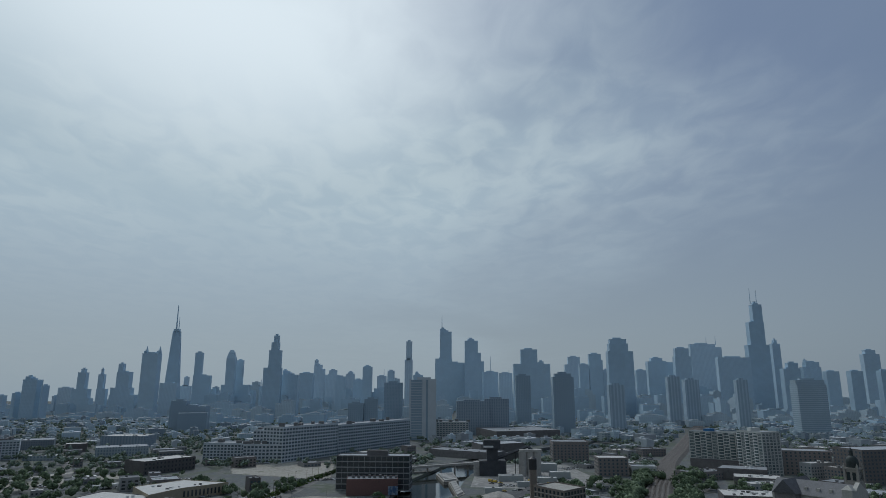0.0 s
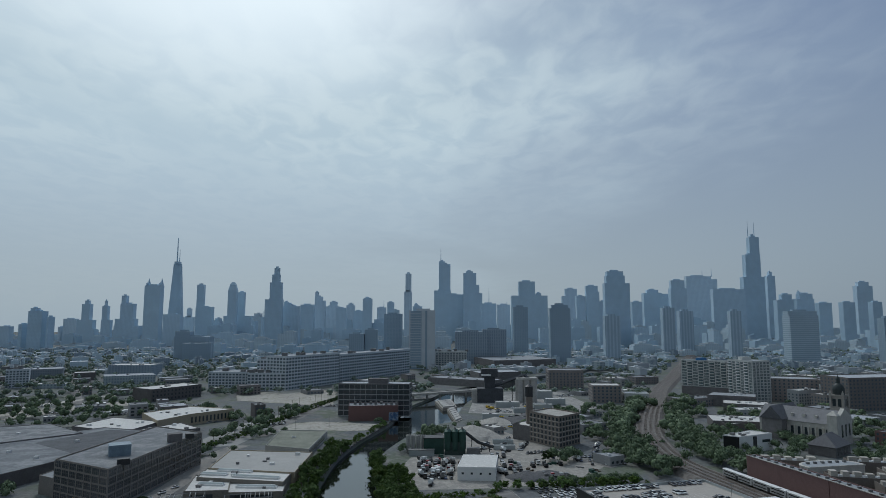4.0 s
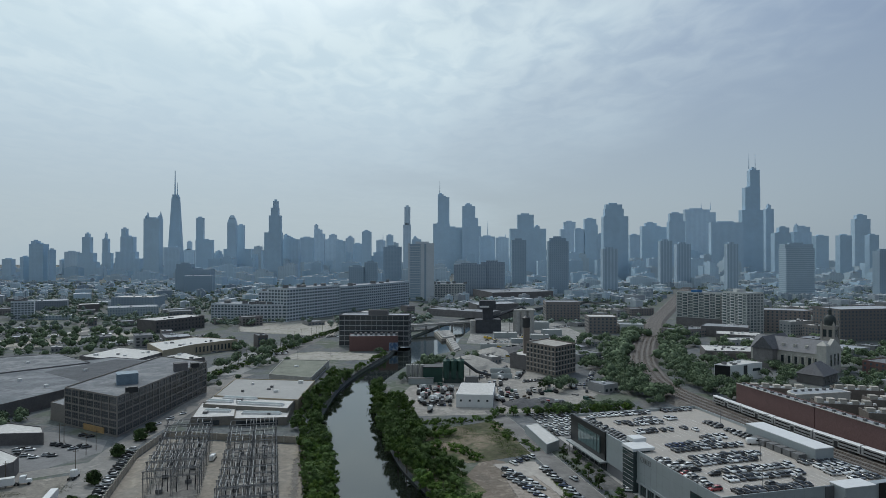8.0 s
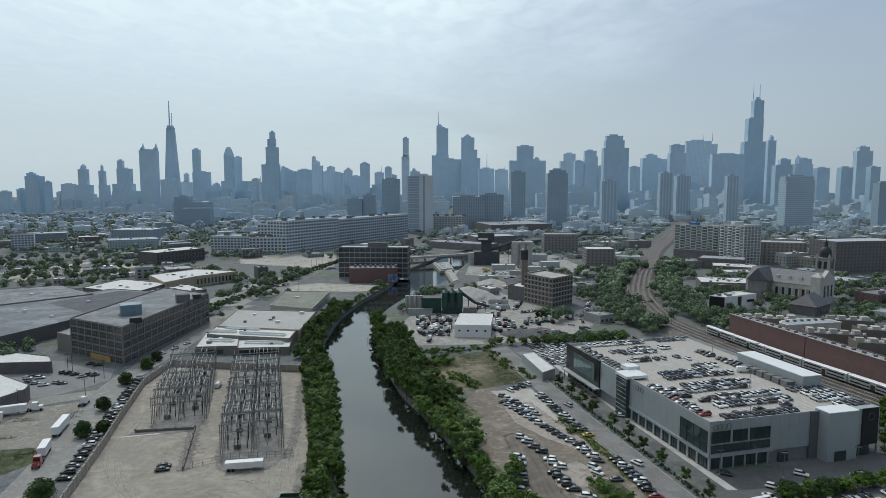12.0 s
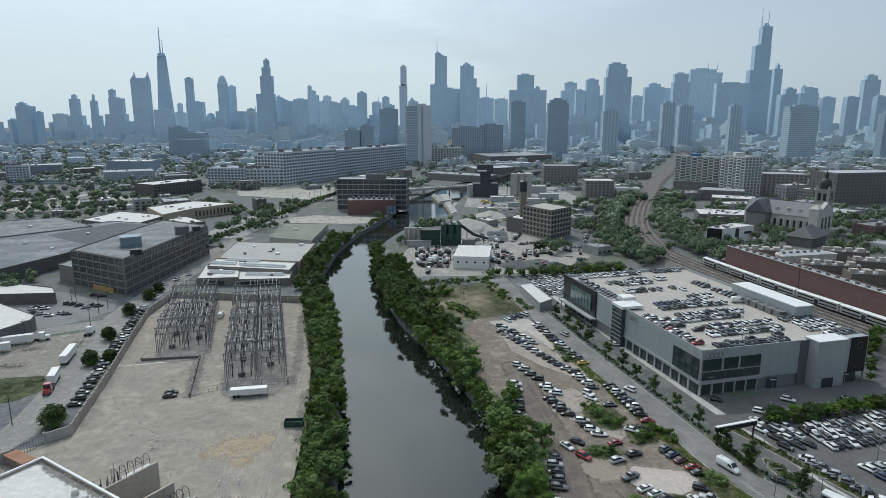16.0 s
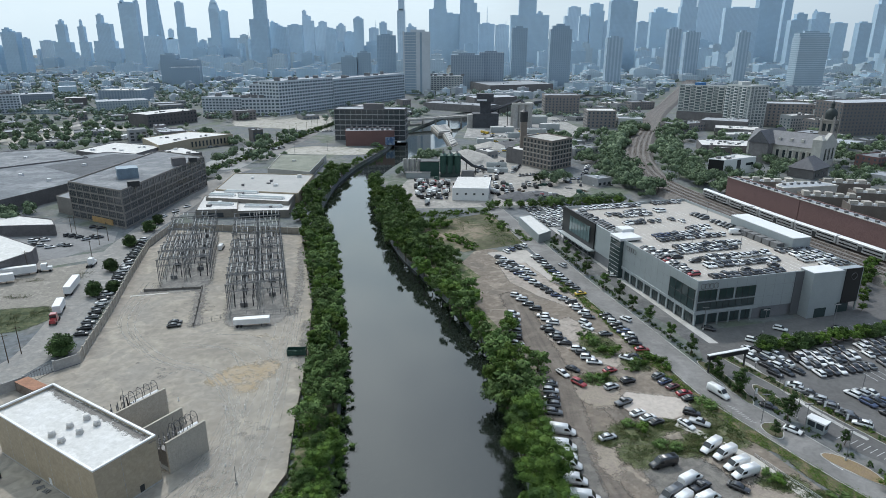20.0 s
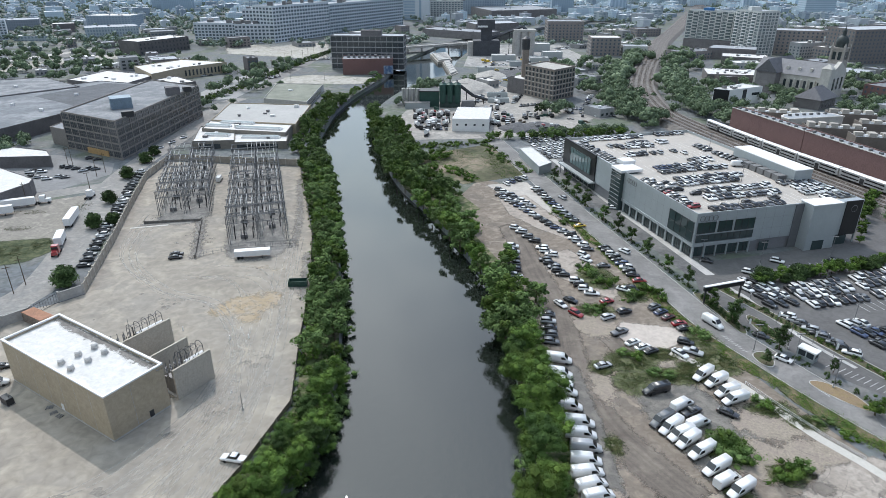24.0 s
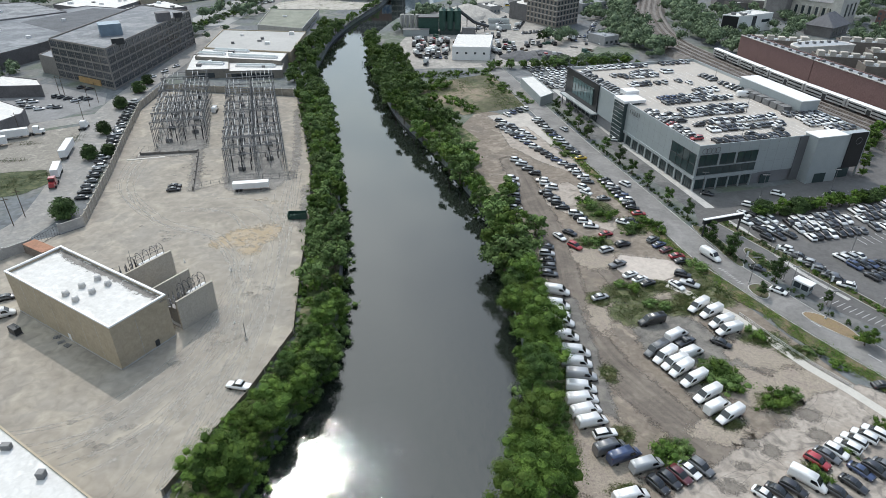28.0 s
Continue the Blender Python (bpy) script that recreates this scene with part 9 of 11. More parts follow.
def coach(p, deg):
    ob = thing("train_coach", "silver double-deck commuter coach with dark window bands", "train", "commuter train", Matrix.Translation((p[0], p[1], 3.2)) @ Matrix.Rotation(radians(deg), 4, "Z"))
    L = 25.2
    part("body", box(-L / 2, -1.5, 1.0, L / 2, 1.5, 4.6), mat("stainless_coach", (0.5, 0.5, 0.5), 0.35, 0.5, scale=0.3, vary=0.08, bump=0), ob)
    bm = bmesh.new()
    add_prism(bm, [(-1.5, 0), (1.5, 0), (1.1, 0.38), (-1.1, 0.38)], -L / 2, L / 2)
    bm.transform(Matrix.Translation((0, 0, 4.6)) @ Matrix(((0, 0, 1, 0), (1, 0, 0, 0), (0, 1, 0, 0), (0, 0, 0, 1))))
    part("roof", bm, WHITE_PAINT, ob, "white coach roof")
    for s in (-1, 1):
        for z in (1.75, 3.35):
            for x0 in (-L / 2 + 1.2, 1.6):
                part("window_band", box(x0, s * 1.5 - 0.03, z, x0 + L / 2 - 2.8, s * 1.5 + 0.03, z + 0.6), CAR_GLASS, ob)
        part("door", box(-1.1, s * 1.5 - 0.04, 1.0, 1.1, s * 1.5 + 0.04, 3.4), DARK_METAL, ob)
    for x in (-8.5, 8.5):
        part("bogie", box(x - 1.5, -1.2, 0.05, x + 1.5, 1.2, 1.0), DARK_METAL, ob)


cum = [0.0]
tl = [Vector((p.x + 2.9, p.y)) for p in rail_line]
for a, b in zip(tl, tl[1:]):
    cum.append(cum[-1] + (b - a).length)


def along(s):
    for i in range(len(tl) - 1):
        if cum[i] <= s <= cum[i + 1]:
            t = (s - cum[i]) / (cum[i + 1] - cum[i])
            return tl[i].lerp(tl[i + 1], t)
    return tl[-1]


HEAD = Vector((168.3, 388.8))
s_head = min(range(len(tl)), key=lambda i: (tl[i] - HEAD).length)
s0 = cum[s_head]
for k in range(8):
    a, b = along(max(0.5, s0 - 25.9 * k - 0.4)), along(max(0, s0 - 25.9 * (k + 1) + 0.4))
    if s0 - 25.9 * (k + 1) < 5:
        break
    coach((a + b) / 2, math.degrees(math.atan2((a - b).y, (a - b).x)))

# ---- red brick wall building and rooftops right of the railway ----
rw = [(182, 385), (194.5, 325), (207, 266), (226, 180)]
for k in range(3):
    p, q = Vector(rw[k]), Vector(rw[k + 1])
    n = Vector((q.y - p.y, p.x - q.x)).normalized() * -1
    d = (q - p).normalized() * 0.25
    o = block("brick_wall_building", "long windowless red brick building by the railway", "building", [tuple(p + d), tuple(q - d), tuple(q - d + n * 7), tuple(p + d + n * 7)], 0, 15.5, BRICK_RED, GREY_ROOF, 0.5, "rail side buildings")
    L = (q - p).length
    on_wall(o, tuple(p + d), tuple(q - d), 0, 15.3, L - 0.5, 15.62, 0.1, STONE, "coping", "pale stone coping", 0.4)
    on_wall(o, tuple(q - d), tuple(p + d), 0, 15.3, L - 0.5, 15.62, 0.1, STONE, "coping", "pale stone coping", 0.4)
    for j in range(int(L / 6)):
        c = p + (q - p) * ((j + 0.5) * 6 / L) + n * 3.2
        roof_unit(o, c.x, c.y, 15.0, 1.6, 1.2, 1.0, STEEL)
for k, (x, y, wd, dp) in enumerate(((196, 394, 32, 12), (246, 388, 26, 12), (212, 352, 30, 12), (248, 360, 34, 13), (226, 330, 40, 13), (262, 334, 40, 12), (232, 300, 40, 13), (240, 268, 42, 14), (250, 238, 46, 14), (278, 300, 40, 14), (290, 268, 40, 13), (240, 205, 50, 14))):
    a = radians(-14)
    c, s = math.cos(a), math.sin(a)
    pts = [(x + u * c - v_ * s, y + u * s + v_ * c) for u, v_ in ((0, 0), (wd, 0), (wd, dp), (0, dp))]
    o = block("townhouse_row", "row of townhouses with grey roof decks and stair bulkheads", "townhouses", pts, 0, 11, mat("townhouse_brick", (0.16, 0.138, 0.122), 0.9, scale=0.3, vary=0.2), GREY_ROOF, 0.9, "townhouse rows")
    n = int(wd / 6)
    for j in range(n):
        u = (j + 0.5) * wd / n
        px, py = x + u * c - dp * 0.55 * s, y + u * s + dp * 0.55 * c
        roof_unit(o, px, py, 10.2, rs.uniform(3.2, 4.6), rs.uniform(2.8, 5.0), rs.uniform(1.8, 2.7), mat("tan_bulkhead", (0.40, 0.372, 0.33), 0.85, scale=0.3, vary=0.2, per_piece=0.25), -14, "bulkhead")
        roof_unit(o, px + 2.6, py - 3.2, 10.2, 1.3, 1.2, 1.2, WHITE_PAINT, -14)
rd = thing("round_building", "curved building with a pale rounded roof", "building", "", Matrix.Translation((217, 372, 0)) @ Matrix.Rotation(radians(12), 4, "Z"))
pts = [(math.cos(math.pi * (1 - k / 12)) * 19 + 8, math.sin(math.pi * (1 - k / 12)) * 9) for k in range(13)] + [(27, -5), (-11, -5)]
part("wall", prism(pts, 0, 12), STONE, rd)
part("roof_rim", prism([(p[0] * 1.02, p[1] * 1.03) for p in pts], 12, 12.7), STONE, rd)
part("roof", prism([(p[0] * 0.92 + 0.6, p[1] * 0.9) for p in pts], 12.7, 12.75), GREY_ROOF, rd)
for k in range(6):
    roof_unit(rd, *(rd.matrix_basis @ Vector((-5 + k * 5, 2, 0))).xy, 12.7, 1.6, 1.4, 1.2)
md = low("modern_house", "modern white and black cubic building", [(205.5, 469.3), (214.8, 462.8), (246, 478), (236, 490)], 12, WHITE_PAINT, WHITE_ROOF, 5)
on_wall(md, (205.5, 469.3), (214.8, 462.8), 0.3, 0.5, 11, 11.5, 0.15, BLACK_PANEL, "black_front", "black glazed front")
on_wall(md, (214.8, 462.8), (246, 478), 14, 0.5, 18, 11, 0.1, WINDOW, "window")
on_wall(md, (214.8, 462.8), (246, 478), 24, 6, 32, 8, 0.1, WINDOW, "window")
low("school", "wide low building with a white roof and many units", [(238, 562), (292, 552), (302, 585), (248, 598)], 8, BRICK_BROWN, WHITE_ROOF, 14)
low("low_building", "low brick building with a white roof", [(300, 680), (340, 660), (352, 690), (312, 708)], 8, BRICK_BROWN, WHITE_ROOF, 5)
low("brick_building", "dark brick block beside the railway", [(300, 720), (345, 700), (360, 730), (318, 748)], 12, BRICK_BROWN, GREY_ROOF, 4)

# ---- church with a dark dome ----
ch = thing("church", "pale stone church with slate roof and a domed tower", "church", "", Matrix.Translation((312, 500, 0)) @ Matrix.Rotation(radians(128), 4, "Z"))
part("nave", box(0, -11, 0, 58, 11, 15), STONE, ch)
bm = bmesh.new()
vv = [bm.verts.new(p) for p in ((0, -12, 15), (58, -12, 15), (58, 12, 15), (0, 12, 15), (0, 0, 25), (58, 0, 25))]
for q in ((0, 1, 5, 4), (3, 4, 5, 2), (0, 4, 3), (1, 2, 5), (0, 3, 2, 1)):
    bm.faces.new([vv[i] for i in q])
part("nave_roof", bm, mat("grey_slate", (0.2, 0.2, 0.21), 0.7, scale=0.4, vary=0.2), ch)
part("transept", box(36, -20, 0, 52, 20, 16), BRICK_BROWN, ch)
bm = bmesh.new()
vv = [bm.verts.new(p) for p in ((35, -21, 16), (53, -21, 16), (53, 21, 16), (35, 21, 16), (44, -21, 26), (44, 21, 26))]
for q in ((0, 4, 5, 3), (1, 2, 5, 4), (0, 1, 4), (3, 5, 2), (0, 3, 2, 1)):
    bm.faces.new([vv[i] for i in q])
part("transept_roof", bm, SLATE, ch)
part("front", box(-3, -12.5, 0, 0, 12.5, 20), STONE, ch)
bm = bmesh.new()
vv = [bm.verts.new(p) for p in ((-3, -12.5, 20), (0, -12.5, 20), (0, 12.5, 20), (-3, 12.5, 20), (-3, 0, 27), (0, 0, 27))]
for q in ((0, 4, 3), (1, 2, 5), (0, 1, 5, 4), (3, 4, 5, 2)):
    bm.faces.new([vv[i] for i in q])
part("gable", bm, STONE, ch)
for y in (-7, 0, 7):
    part("arched_window", box(-3.2, y - 1.3, 6, -2.95, y + 1.3, 15), WINDOW, ch)
for k in range(6):
    part("nave_window", box(5 + k * 5.2, 10.9, 5, 7 + k * 5.2, 11.15, 11), WINDOW, ch)
TX, TY = 7.0, -18.0
CHURCH_STONE = mat("tower_limestone", (0.36, 0.335, 0.30), 0.9, scale=0.3, vary=0.25, second=(0.29, 0.27, 0.245))
part("tower_base", box(TX - 5.4, TY - 5.4, 0, TX + 5.4, TY + 5.4, 25), CHURCH_STONE, ch)
part("belfry", box(TX - 4.8, TY - 4.8, 25, TX + 4.8, TY + 4.8, 35, 0.25), CHURCH_STONE, ch)
for a in (-1, 1):
    for b in (-1, 1):
        part("corner_pier", box(TX + a * 4.6 - 0.8, TY + b * 4.6 - 0.8, 25, TX + a * 4.6 + 0.8, TY + b * 4.6 + 0.8, 36.6), CHURCH_STONE, ch)
        part("pinnacle", box(TX + a * 4.6 - 0.8, TY + b * 4.6 - 0.8, 36.6, TX + a * 4.6 + 0.8, TY + b * 4.6 + 0.8, 39.2, 0.7), CHURCH_STONE, ch)
part("cornice", box(TX - 5.5, TY - 5.5, 34.6, TX + 5.5, TY + 5.5, 35.8), CHURCH_STONE, ch)
for a, b in ((-1, 0), (0, 1), (1, 0), (0, -1)):
    for o in (-2, 2):
        x, y = TX + a * 4.75 + (o if b else 0), TY + b * 4.75 + (o if a else 0)
        part("belfry_opening", box(x - (0.2 if a else 1.2), y - (0.2 if b else 1.2), 26.5, x + (0.2 if a else 1.2), y + (0.2 if b else 1.2), 32.5), WINDOW, ch)
dome = bmesh.new()
bmesh.ops.create_uvsphere(dome, u_segments=20, v_segments=12, radius=4.5)
dome.transform(Matrix.Translation((TX, TY, 39.6)) @ Matrix.Diagonal((1, 1, 1.2, 1)))
part("dome", dome, COPPER, ch, "dark copper dome", True)
part("dome_drum", bar((TX, TY, 35.8), (TX, TY, 39.2), 4.4, 16), COPPER, ch)
part("lantern", bar((TX, TY, 44.6), (TX, TY, 48.4), 1.5, 10, 1.3), COPPER, ch)
part("lantern_cap", bar((TX, TY, 48.4), (TX, TY, 50.6), 1.7, 10, 0.2), COPPER, ch)
part("cross", bar((TX, TY, 50.6), (TX, TY, 53.0), 0.2, 6, 0.1), COPPER, ch)
for k in range(3):
    part("dormer", box(14 + k * 9, 6.2, 17.5, 16 + k * 9, 8.2, 20.5), STONE, ch)
for k in range(6):
    part("buttress", box(3.2 + k * 5.2, 11, 0, 4.2 + k * 5.2, 12.4, 12), STONE, ch)
cp = thing("chapel", "low brown brick chapel with a dark hipped roof", "building", "", Matrix.Translation((279, 463, 0)) @ Matrix.Rotation(radians(128), 4, "Z"))
part("wall", box(-9, -13, 0, 9, 13, 7), BRICK_BROWN, cp)
bm = bmesh.new()
vv = [bm.verts.new(p) for p in ((-10, -14, 7), (10, -14, 7), (10, 14, 7), (-10, 14, 7), (0, -6, 15), (0, 6, 15))]
for q in ((0, 1, 4), (1, 2, 5, 4), (2, 3, 5), (3, 0, 4, 5), (3, 2, 1, 0)):
    bm.faces.new([vv[i] for i in q])
part("hip_roof", bm, SLATE, cp)
for k in range(4):
    part("window", box(-9.1, -10 + k * 6, 1.5, -8.9, -8 + k * 6, 5), WINDOW, cp)
part("stub_tower", box(-4, 12.6, 0, 3, 19, 23), STONE, ch)
part("stub_cap", box(-4.4, 12.2, 23, 3.4, 19.4, 26, 3.0), STONE, ch)

# ---- apartment tower right of the railway ----
CREAM = mat("cream_concrete", (0.52, 0.53, 0.51), 0.85, scale=0.15, vary=0.12)
APT_GLASS = mat("apartment_glazing", (0.13, 0.165, 0.175), 0.12, scale=0.1, vary=0.3, bump=0, spec=0.8)
aC, aB, aA = (357, 729), (344, 761), (303, 801)
an = Vector((aC[1] - aB[1], aB[0] - aC[0])).normalized() * -1
bn_ = Vector((aB[0] - aA[0], aB[1] - aA[1])).normalized()
sn = Vector((-bn_.y, bn_.x))
a0 = (aA[0] + 0.0, aA[1] + 0.0)
a1 = (aB[0] + 6.0, aB[1] + 3.0)
ap = block("apartment_building", "cream concrete apartment slab with glazed bays on a dark podium", "building", [a0, a1, (a1[0] + sn.x * 20, a1[1] + sn.y * 20), (a0[0] + sn.x * 20, a0[1] + sn.y * 20)], 14, 46, CREAM, GREY_ROOF, 0.8)
grid_facade(ap, a0, a1, 31, 9, 9, 14, CREAM, APT_GLASS, 1.0, 1.0)
for k in (1, 3, 5, 7):
    L = math.dist(a0, a1)
    on_wall(ap, a0, a1, k * L / 9 + 0.6, 15, (k + 1) * L / 9 - 0.6, 44, 0.5, APT_GLASS, "glazed_bay", "dark glazed balcony bay")
    for f in range(9):
        on_wall(ap, a0, a1, k * L / 9 + 0.9, 16.0 + f * 3.44, (k + 1) * L / 9 - 0.9, 17.1 + f * 3.44, 1.7, CREAM, "balcony", "pale balcony front")
block("podium", "dark brick podium under the apartment slab", "building", [(a0[0] - 2, a0[1] - 3), (a1[0], a1[1] - 3), (a1[0] + sn.x * 22, a1[1] + sn.y * 22), (a0[0] + sn.x * 22, a0[1] + sn.y * 22)], 0, 13.9, BRICK_BROWN, GREY_ROOF, 0.3)
ap2 = block("apartment_building", "cream concrete apartment tower with dark bays", "building", [aB, aC, (aC[0] + an.x * 27, aC[1] + an.y * 27), (aB[0] + an.x * 27, aB[1] + an.y * 27)], 0, 49, CREAM, GREY_ROOF, 0.8)
grid_facade(ap2, aB, aC, 47, 6, 14, 0, CREAM, APT_GLASS, 1.3, 0.9)
grid_facade(ap2, aC, (aC[0] + an.x * 27, aC[1] + an.y * 27), 47, 5, 14, 0, CREAM, APT_GLASS, 1.3, 0.9)
for k in (0, 2, 4):
    L = math.dist(aB, aC)
    on_wall(ap2, aB, aC, k * L / 6 + 0.7, 3, (k + 1) * L / 6 - 0.7, 46, 0.7, APT_GLASS, "balcony_bay", "glazed balcony bay")
    for f in range(14):
        on_wall(ap2, aB, aC, k * L / 6 + 0.5, 1.2 + f * 3.35, (k + 1) * L / 6 - 0.5, 2.3 + f * 3.35, 1.9, WHITE_PAINT, "balcony", "white balcony front")
roof_unit(ap2, 362, 757, 48, 11, 9, 4, CREAM)
roof_unit(ap, 326, 796, 45, 14, 7, 3.5, mat("blue_tarp", (0.04, 0.15, 0.33), 0.6, scale=0.3), 40, "penthouse")
# brown brick, greyed in its base colour to imitate haze
OLD_BRICK = mat("hazy_brown_brick", (0.235, 0.21, 0.20), 0.9, scale=0.15, vary=0.25, second=(0.19, 0.175, 0.168), per_piece=0.25)
for nm, pts, z in (("brick", [(385, 760), (440, 742), (450, 775), (395, 795)], 27), ("brick", [(430, 672), (520, 690), (512, 730), (424, 712)], 35), ("brick", [(150, 888), (198, 886), (200, 925), (152, 926)], 26),
                   ("brick", [(176, 742), (209, 740), (212, 770), (178, 772)], 20), ("stone", [(213, 742), (240, 738), (244, 760), (216, 764)], 11)):
    o = block("brick_building", "dark brown brick apartment block" if nm == "brick" else "pale stone low block", "building", pts, 0, z, OLD_BRICK if nm == "brick" else CREAM, WHITE_ROOF if z == 20 else GREY_ROOF, 0.8, "brick blocks")
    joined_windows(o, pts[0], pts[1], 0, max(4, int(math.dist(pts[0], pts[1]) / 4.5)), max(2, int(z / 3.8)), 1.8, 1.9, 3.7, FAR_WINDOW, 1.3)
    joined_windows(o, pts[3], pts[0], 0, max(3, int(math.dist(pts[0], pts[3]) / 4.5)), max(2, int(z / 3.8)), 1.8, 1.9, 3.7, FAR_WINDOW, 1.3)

# ---- lower buildings round the church and along the railway ----
TAN = mat("tan_stucco", (0.36, 0.335, 0.30), 0.9, scale=0.15, vary=0.2, per_piece=0.2)
GREY_STUCCO = mat("grey_stucco", (0.40, 0.41, 0.41), 0.85, scale=0.15, vary=0.15)
for label, p, q, deep, h, wall, roof in (
        ("two-storey brown brick building with a cluttered pale roof", (266, 702), (310, 720), 26, 9, OLD_BRICK, GREY_ROOF),
        ("low brick row with a pale roof", (316, 728), (346, 741), 18, 8, OLD_BRICK, WHITE_ROOF),
        ("low hall with a long white roof", (300, 643), (338, 648), 18, 6, GREY_STUCCO, WHITE_ROOF),
        ("flat-roofed brick building beside the church", (247, 550), (291, 562), 22, 7, OLD_BRICK, WHITE_ROOF),
        ("grey four-storey apartment block with even windows", (401, 716), (434, 728), 15, 17, GREY_STUCCO, WHITE_ROOF),
        ("brown brick apartment block with white roof", (412, 682), (424, 686), 20, 16, OLD_BRICK, WHITE_ROOF),
        ("tan three-storey building by the railway", (211, 778), (240, 786), 20, 10, TAN, WHITE_ROOF),
        ("brown brick building by the railway", (290, 950), (327, 958), 24, 11, OLD_BRICK, GREY_ROOF),
        ("low tan building with a white roof", (256, 967), (284, 978), 20, 8, TAN, WHITE_ROOF),
        ("dark red brick parish house beside the church", (341, 478), (366, 489), 18, 11, BRICK_RED, TAR_ROOF)):
    n = Vector((-(q[1] - p[1]), q[0] - p[0])).normalized() * deep
    pts = [p, q, (q[0] + n.x, q[1] + n.y), (p[0] + n.x, p[1] + n.y)]
    o = block("low_rise", label, "building", pts, 0, h, wall, roof, 0.7, "low buildings by the church")
    L = math.dist(p, q)
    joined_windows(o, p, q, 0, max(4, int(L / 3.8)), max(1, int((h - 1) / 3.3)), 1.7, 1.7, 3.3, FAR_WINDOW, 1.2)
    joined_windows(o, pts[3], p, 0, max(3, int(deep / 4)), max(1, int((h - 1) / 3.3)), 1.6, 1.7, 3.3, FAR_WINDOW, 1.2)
    for k in range(3):
        u, v = rs.uniform(0.15, 0.85), rs.uniform(0.2, 0.8)
        roof_unit(o, p[0] + (q[0] - p[0]) * u + n.x * v, p[1] + (q[1] - p[1]) * u + n.y * v, h - 1.0, rs.uniform(1.5, 4), rs.uniform(1.5, 3), rs.uniform(1.6, 2.8), STEEL if k else WHITE_PAINT)

# ---- long white warehouse blocks by the river bend ----
# white concrete with the blue of distance haze in its colour
WHITEW = mat("hazy_white_concrete", (0.56, 0.60, 0.635), 0.85, scale=0.1, vary=0.12)


def slab_block(label, p, q, deep, h, cols, rows, material, side=True, st=None):
    n = Vector((-(q[1] - p[1]), q[0] - p[0])).normalized() * deep
    o = block("warehouse_block", label, "building", [p, q, (q[0] + n.x, q[1] + n.y), (p[0] + n.x, p[1] + n.y)], 0, h, material, GREY_ROOF, 0.8, "river warehouses")
    st = st or (h - 2) / rows
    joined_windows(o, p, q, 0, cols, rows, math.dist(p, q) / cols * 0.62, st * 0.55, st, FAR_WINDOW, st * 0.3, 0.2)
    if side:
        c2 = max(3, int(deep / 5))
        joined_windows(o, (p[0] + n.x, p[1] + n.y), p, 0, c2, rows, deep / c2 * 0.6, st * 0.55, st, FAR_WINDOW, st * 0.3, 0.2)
    for k in range(6):
        t = rs.random()
        roof_unit(o, p[0] + (q[0] - p[0]) * t + n.x * rs.uniform(0.2, 0.8), p[1] + (q[1] - p[1]) * t + n.y * rs.uniform(0.2, 0.8), h - 0.8, rs.uniform(4, 10), rs.uniform(3, 6), rs.uniform(2, 5), STEEL)
    return o


slab_block("long white concrete warehouse block of ten storeys", (-211, 864), (-155, 968), 34, 46, 20, 10, WHITEW)
slab_block("long curved white warehouse block of nine storeys", (-154, 970), (-57, 1150), 34, 43, 34, 9, mat("hazy_grey_white_concrete", (0.48, 0.525, 0.565), 0.85, scale=0.1, vary=0.12))
slab_block("low white warehouse wing with tall windows", (-262, 862), (-213, 866), 40, 24, 10, 5, WHITEW)
slab_block("low grey warehouse wing", (-330, 905), (-262, 900), 40, 22, 14, 5, WHITEW)
slab_block("stepped white warehouse block", (-262, 905), (-215, 905), 30, 40, 10, 8, WHITEW)
slab_block("cream apartment block with bay fronts", (-52, 1288), (52, 1288), 40, 32, 18, 8, CREAM)
slab_block("white apartment block behind the trees", (-606, 888), (-582, 902), 30, 26, 7, 7, WHITEW)
low("depot", "long low hall with a pale roof and glazed front", [(-491, 929), (-430, 961), (-452, 1000), (-512, 968)], 13, F_CREAM, GREY_ROOF, 4)
low("depot", "long dark office block with a pale roof", [(-562, 1074), (-490, 1075), (-490, 1120), (-562, 1119)], 19, F_BROWN, WHITE_ROOF, 5)
low("depot", "long red brick works behind the trees", [(-690, 1018), (-625, 1053), (-645, 1092), (-710, 1056)], 15, F_BRICK, GREY_ROOF, 5)
low("depot", "low hall with a white roof by the trees", [(-566, 886), (-525, 893), (-530, 915), (-571, 908)], 6, F_CREAM, WHITE_ROOF, 3)
low("depot", "tall dark plain office block behind the trees", [(-587, 1439), (-529, 1458), (-540, 1495), (-598, 1476)], 42, F_NIGHT, GREY_ROOF, 2)
low("depot", "very long low depot with a white roof", [(104, 1255), (236, 1306), (204, 1430), (72, 1380)], 16, BRICK_BROWN, GREY_ROOF, 6)
low("depot", "long low dark warehouse along the rails", [(60, 1010), (130, 1040), (118, 1085), (48, 1058)], 12, BRICK_BROWN, GREY_ROOF, 4)
low("depot", "low red brick depot by the bridge", [(-20, 960), (70, 900), (90, 930), (0, 990)], 10, BRICK_BROWN, GREY_ROOF, 8)
